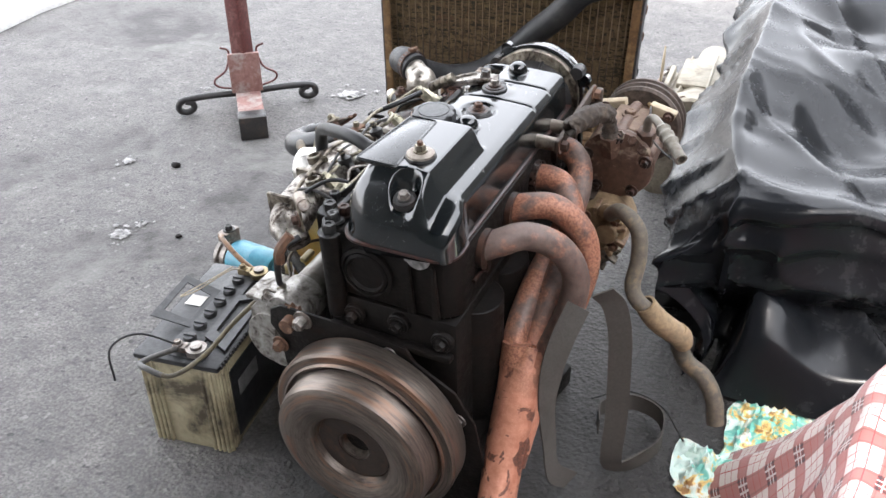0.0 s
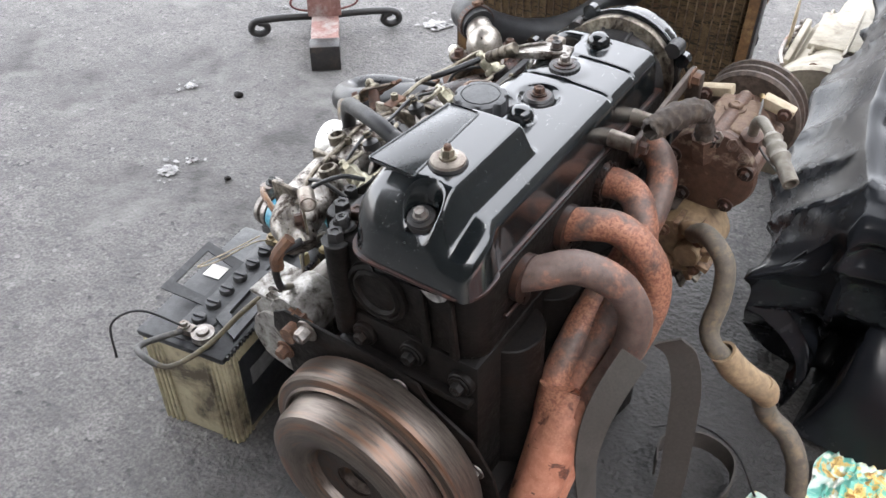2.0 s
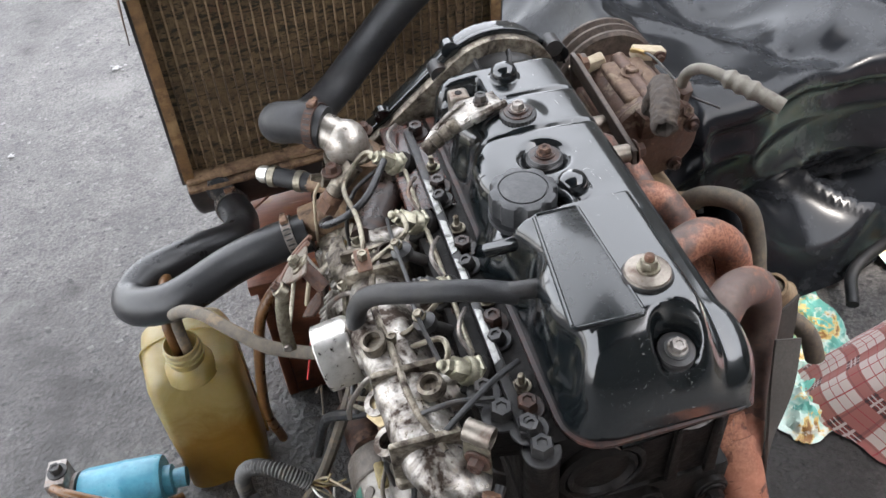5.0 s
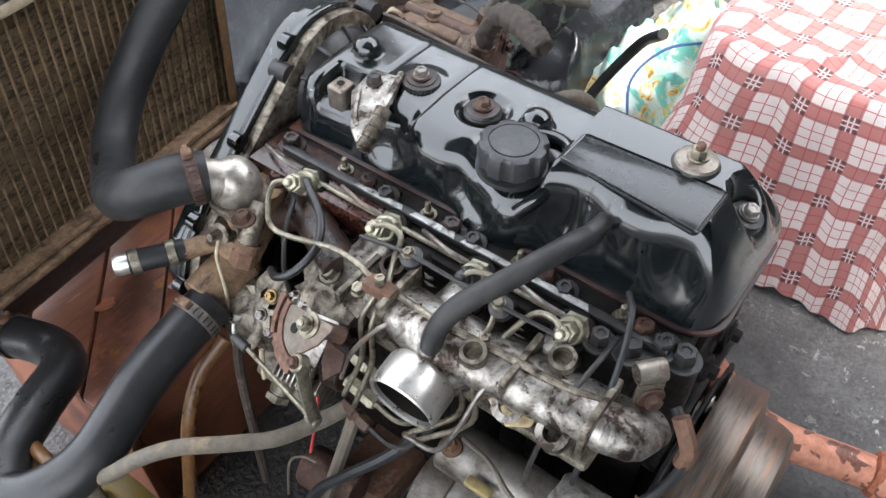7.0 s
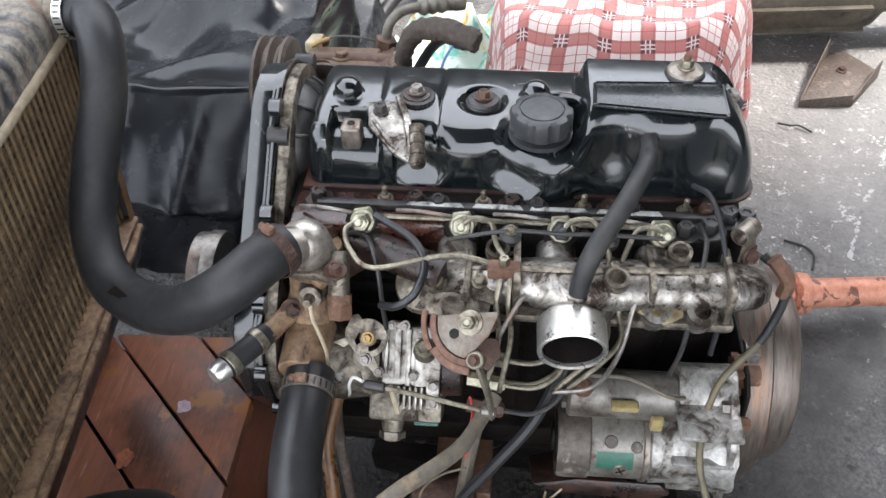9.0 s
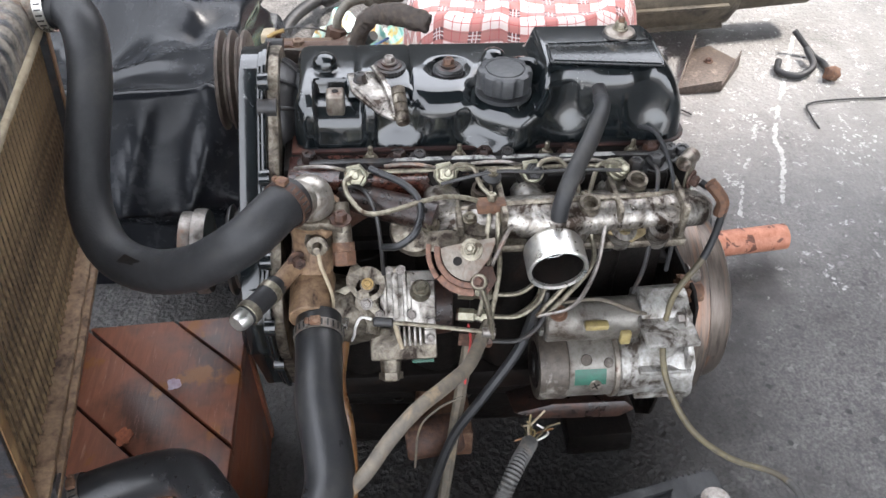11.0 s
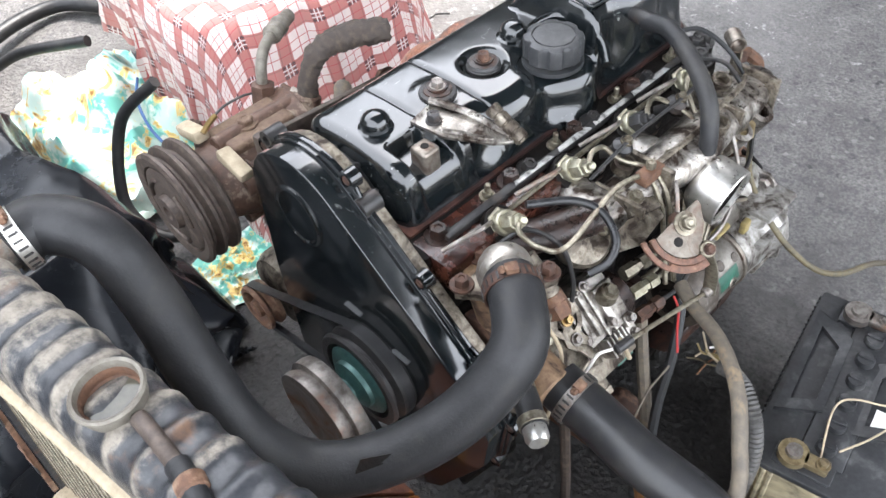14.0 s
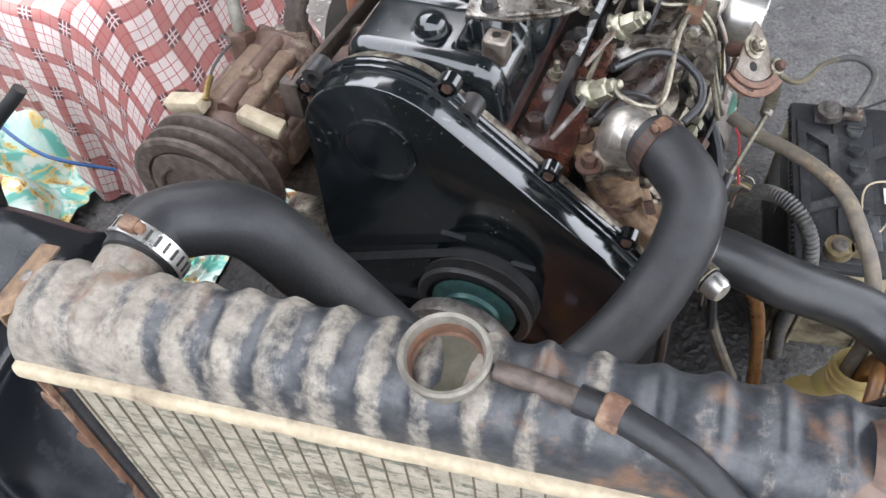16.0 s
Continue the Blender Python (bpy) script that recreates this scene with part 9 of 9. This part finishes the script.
for s in (-1, 1):
    q = C + e * 0.0 + V(0, 0, 0.055)
    pts = [q, q + e * s * 0.12 + V(0, 0, 0.004), q + e * s * 0.2 + V(0, 0, 0.0), q + e * s * 0.225 + V(0, 0, -0.012), q + e * s * 0.225 + V(0, 0, -0.034), q + e * s * 0.2 + V(0, 0, -0.042), q + e * s * 0.18 + V(0, 0, -0.03), q + e * s * 0.185 + V(0, 0, -0.012), q + e * s * 0.205 + V(0, 0, -0.006)]
    part("cross_bar", tube(bmesh.new(), pts, 0.011, 12, 6), BLACKMETAL, st, "dark bar ending in a curled hook")
    h = [C + V(0, 0, 0.07) + e * s * 0.03, C + V(0, 0, 0.085) + e * s * 0.09, C + V(0, 0, 0.11) + e * s * 0.1, C + V(0, 0, 0.14) + e * s * 0.06, C + V(0, 0, 0.2) + e * s * 0.045, C + V(0, 0, 0.215) + e * s * 0.07]
    part("wire_hook", tube(bmesh.new(), h, 0.0035, 8, 6), REDSTEEL, st)
bm = box(bmesh.new(), (C.x - 0.026, C.y - 0.026, 0.05), (C.x + 0.026, C.y + 0.026, 1.25), 0.005)
part("post", bm, REDSTEEL, st, "dark red square post")
bm = box(bmesh.new(), (-0.008, -0.05, 0.07), (0.008, 0.05, 0.2), 0.002, 2, Matrix.Translation(C + V(0.02, -0.024, 0)) @ Matrix.Rotation(math.atan2(d.y, d.x), 4, "Z"))
part("gusset", bm, PINKSTEEL, st)

# ---- wires and hoses about the engine ----
def wire(pts, r, mat, label, cat="wire", name="wire", n=8, seg=8):
    return tagged(part(name, tube(bmesh.new(), pts, r, seg, n), mat), label, cat)


TERM = BAT @ V(0.0, -by + 0.022, bz + 0.022)
TERM2 = BAT @ V(0.0, by - 0.022, bz + 0.022)
CAB = [(-0.14, -0.262, 0.515), (-0.161, -0.286, 0.497), (-0.179, -0.271, 0.434), (-0.211, -0.224, 0.384), (-0.271, -0.205, 0.335), (-0.32, -0.228, 0.281), (-0.346, -0.277, 0.242), (-0.369, -0.332, 0.231), (-0.409, -0.344, 0.24), (-0.438, -0.325, 0.23), TERM]
CL = curve(CAB, 8)
cb = thing("battery_cable", "black and yellow battery cable looping to the terminal", "cable")
part("sheath", tube(bmesh.new(), CL[:18], 0.0048, 10, 2), RUBBER, cb)
part("bared_sheath", tube(bmesh.new(), CL[17:60], 0.004, 10, 2), CABLEYEL, cb, "stained yellow length of cable")
part("sheath_end", tube(bmesh.new(), CL[59:], 0.005, 10, 2), CONDUIT, cb)
wire([(-0.15, -0.27, 0.52), (-0.16, -0.285, 0.5), (-0.163, -0.284, 0.48)], 0.008, RUSTY, "rusty cable lug at the rear of the engine", "cable lug", "cable_lug")
wire([TERM + V(0.0, 0.0, 0.004), TERM + V(-0.06, -0.03, 0.03), TERM + V(-0.1, -0.06, 0.005), TERM + V(-0.09, -0.075, -0.05)], 0.002, RUBBER, "thin black wire at the battery")
wire([TERM2, TERM2 + V(0.02, -0.06, 0.045), TERM2 + V(-0.02, -0.11, 0.02), TERM2 + V(-0.045, -0.13, 0.012), TERM2 + V(-0.03, -0.07, 0.012), TERM2 + V(-0.01, -0.02, 0.02)], 0.0013, CREAM, "thin pale wire looped over the battery lid")
cd = [(-0.315, -0.034, 0.266), (-0.335, -0.025, 0.28), (-0.36, -0.01, 0.284), (-0.385, 0.008, 0.268), (-0.4, 0.022, 0.23), (-0.403, 0.03, 0.17), (-0.4, 0.034, 0.09), (-0.41, 0.04, 0.012)]
bm = tube(bmesh.new(), cd, 0.0105, 12, 14, radii=[0.0105 if k % 2 else 0.0088 for k in range(99)])
tagged(part("corrugated_conduit", bm, CONDUIT), "grey corrugated wiring conduit", "conduit")
for k in range(9):
    a = random.Random(k)
    p = V(-0.316, -0.034, 0.266)
    q = p + V(0.026 + a.uniform(-0.008, 0.008), -0.014 + a.uniform(-0.016, 0.014), -0.006 + a.uniform(-0.014, 0.014))
    wire([p, p.lerp(q, 0.55) + V(a.uniform(-0.005, 0.005), a.uniform(-0.006, 0.006), 0.004), q, q + V(a.uniform(-0.004, 0.02), a.uniform(-0.02, 0.016), a.uniform(-0.014, 0.014))], 0.0014, (CREAM, YELLOWISH, CABLEYEL, COPPER, LABEL)[k % 5], "thin bare wire ends at the conduit")
bm = prism(bmesh.new(), [(-0.045, 0.0), (-0.08, -0.012), (-0.19, -0.016), (-0.215, -0.004), (-0.2, 0.01), (-0.1, 0.012)], (-0.245, 0, 0.236), (0, 1, 0), (0.3, 0, 1), 0.06, 0.005)
part("support_plate", shake(bm, 0.004, 40), BROWN, engine, "rusty crusted plate under the starter")
bm = lathe(bmesh.new(), [(0, 0), (0.024, 0), (0.027, 0.004), (0.027, 0.07), (0.023, 0.076), (0, 0.078)], (-0.245, 0.095, 0.19), (0.1, -1, 0.06), 24)
part("mount_sleeve", shake(bm, 0.0015, 50), RUSTDARK, engine, "rusty brown mount sleeve")
for pts, r, mt, lab in (([(-0.2, -0.06, 0.4), (-0.245, -0.03, 0.365), (-0.272, 0.015, 0.315), (-0.287, 0.06, 0.25), (-0.31, 0.1, 0.14)], 0.0065, RUBBER, "black cable sloping down below the pump"),
                        ([(-0.285, 0.045, 0.33), (-0.28, 0.075, 0.305), (-0.282, 0.1, 0.27), (-0.29, 0.11, 0.2)], 0.0015, OLDHOSE, "thin grey wire below the pump")):
    wire(pts, r, mt, lab, "cable" if r > 0.005 else "wire", "cable" if r > 0.005 else "wire")
wire([(-0.27, 0.035, 0.44), (-0.277, 0.033, 0.42), (-0.283, 0.038, 0.39), (-0.29, 0.042, 0.36)], 0.0014, REDWIRE, "thin red wire at the injection pump")
wire([(-0.1, -0.19, 0.575), (-0.125, -0.205, 0.578), (-0.165, -0.215, 0.55), (-0.2, -0.215, 0.5), (-0.21, -0.21, 0.44)], 0.0028, RUBBER, "thin black wire hanging over the manifold")
wire([(-0.21, -0.2, 0.365), (-0.235, -0.17, 0.4), (-0.22, -0.13, 0.41), (-0.205, -0.09, 0.395)], 0.0025, OLDHOSE, "thin wire above the starter")
wire([(-0.236, 0.18, 0.43), (-0.25, 0.19, 0.35), (-0.258, 0.195, 0.22), (-0.262, 0.2, 0.1)], 0.006, STEELBROWN, "rust-brown dipstick tube beside the pump", "tube", "dipstick_tube")
wire([(-0.23, 0.03, 0.37), (-0.26, 0.05, 0.27), (-0.31, 0.08, 0.12), (-0.36, 0.1, 0.02)], 0.008, OLDHOSE, "old grey rubber hose hanging from the pump", "hose", "hose")
bm = bmesh.new()
box(bm, (-0.24, 0.0, 0.1), (-0.13, 0.075, 0.145), 0.004, 2, pose(0, 0, 0, 0, 6, 0))
tagged(part("engine_mount", bm, RUSTY, engine), "rusty box-shaped engine mount")
for x, y, s, r, lab in ((-0.04, -0.18, 0.12, 0, "dark wooden block under the sump"), (0.02, 0.15, 0.12, -10, "dark wooden block under the sump")):
    bm = box(bmesh.new(), (-s, -0.05, 0.0), (s, 0.05, 0.046), 0.004, 2, pose(x, y, 0, 0, 0, r))
    tagged(part("wooden_block", bm, IRON), lab, "block")

# ---- marks and stones on the ground ----
def splash(c, r, seed, label, n=9):
    bm = bmesh.new()
    for k in range(n):
        a, q = random.uniform(0, 6.28), r * random.random() ** 0.8
        o = V(c[0] + q * math.cos(a) * (0.15 if k == 0 else 1), c[1] + q * math.sin(a) * (0.15 if k == 0 else 1), 0.0045)
        rr = r * (0.62 if k == 0 else random.uniform(0.08, 0.25))
        m = 22 if k == 0 else 10
        ring = [bm.verts.new(o + V(math.cos(t), math.sin(t), 0) * rr * (0.7 + 0.6 * noise.noise(V(math.cos(t) * 2.6 + seed, math.sin(t) * 2.6, k)))) for t in (2 * math.pi * j / m for j in range(m))]
        top = [bm.verts.new(o + (v.co - o) * 0.9 + V(0, 0, 0.0016)) for v in ring]
        for j in range(m):
            bm.faces.new((ring[j], ring[(j + 1) % m], top[(j + 1) % m], top[j]))
        bm.faces.new(top)
    return tagged(part("paint_splash", bm, SPLASH), label, "paint splash", "white marks on the asphalt", "stuff")


random.seed(4)
for x, y, r in ((-1.068, 0.221, 0.055), (-1.051, 0.291, 0.025), (-1.345, 0.547, 0.04), (-1.009, 1.28, 0.085), (-1.5, 1.1, 0.03), (-0.7, 1.7, 0.03)):
    splash((x, y), r, x * 7, "chalky white splash on the asphalt")
bm = bmesh.new()


def along(line, u):
    """The place a share u of the way down a line of corners."""
    k = min(int(u * (len(line) - 1)), len(line) - 2)
    return V(*line[k], 0).lerp(V(*line[k + 1], 0), u * (len(line) - 1) - k)


def fleck(x, y, rr, way=0.0, stretch=1.0, m=11):
    o = V(x, y, 0.0007 + 0.004 * noise.noise(V(x * 2.1, y * 2.1, 0)))
    ring = []
    for j in range(m):
        t = 2 * math.pi * j / m
        p = V(math.cos(t) * stretch, math.sin(t), 0) * rr * random.uniform(0.5, 1.35)
        ring.append(bm.verts.new(o + Matrix.Rotation(way, 3, "Z") @ p))
    bm.faces.new(ring)


# two dribbled lines, broken where feet have worn them
STREAK = ((1.122, -1.02), (0.96, -0.937), (0.8, -0.853), (0.659, -0.785), (0.575, -0.772), (0.413, -0.706))
SMEAR = ((0.76, -0.78), (0.613, -0.72), (0.524, -0.66), (0.374, -0.603))
for line, count, size, gap in ((STREAK, 130, 0.0048, 0.36), (SMEAR, 55, 0.0042, 0.1)):
    for k in range(count):
        p = along(line, (k + random.random()) / count)
        if noise.noise(V(p.x * 16, p.y * 16, 2)) < gap:
            fleck(p.x + random.uniform(-0.003, 0.003), p.y + random.uniform(-0.003, 0.003), size * random.uniform(0.5, 1.3), math.radians(153) + random.uniform(-0.4, 0.4), random.uniform(1.2, 2.2))
# dabs beside the lines and a thin scatter about them
for x, y, r, count in ((0.724, -0.765, 0.022, 16), (0.69, -0.75, 0.018, 10), (0.504, -0.63, 0.02, 16), (0.923, -0.854, 0.016, 8), (0.165, -0.722, 0.012, 6), (0.99, -1.03, 0.07, 34), (0.62, -0.98, 0.07, 46), (0.9, -0.96, 0.05, 22), (0.56, -0.93, 0.04, 16)):
    for k in range(count):
        fleck(x + random.gauss(0, r * 0.6), y + random.gauss(0, r * 0.5), 0.0012 + 0.0036 * random.random() ** 2.2, random.uniform(0, 3.1), random.uniform(1, 1.8))
for k in range(2200):
    x, y = random.uniform(0.25, 1.4), random.uniform(-1.6, -0.42)
    if noise.noise(V(x * 5, y * 5, 4)) > 0.04:
        fleck(x, y, 0.0009 + 0.0032 * random.random() ** 3, random.uniform(0, 3.1), random.uniform(1, 1.8), 8)
tagged(part("paint_flecks", bm, OLDPAINT), "flecks and dribbled lines of white paint on the asphalt", "paint flecks", kind="stuff")
for x, y, r in ((-1.197, 0.582, 0.012), (-0.927, 0.276, 0.009)):
    bm = bmesh.new()
    bmesh.ops.create_icosphere(bm, subdivisions=2, radius=r, matrix=Matrix.Translation((x, y, r * 0.55)) @ Matrix.Diagonal((1.2, 0.9, 0.7, 1)))
    shake(bm, r * 0.35, 60, x)
    tagged(part("stone", bm, IRON), "small dark stone on the asphalt", "stone", "loose stones")
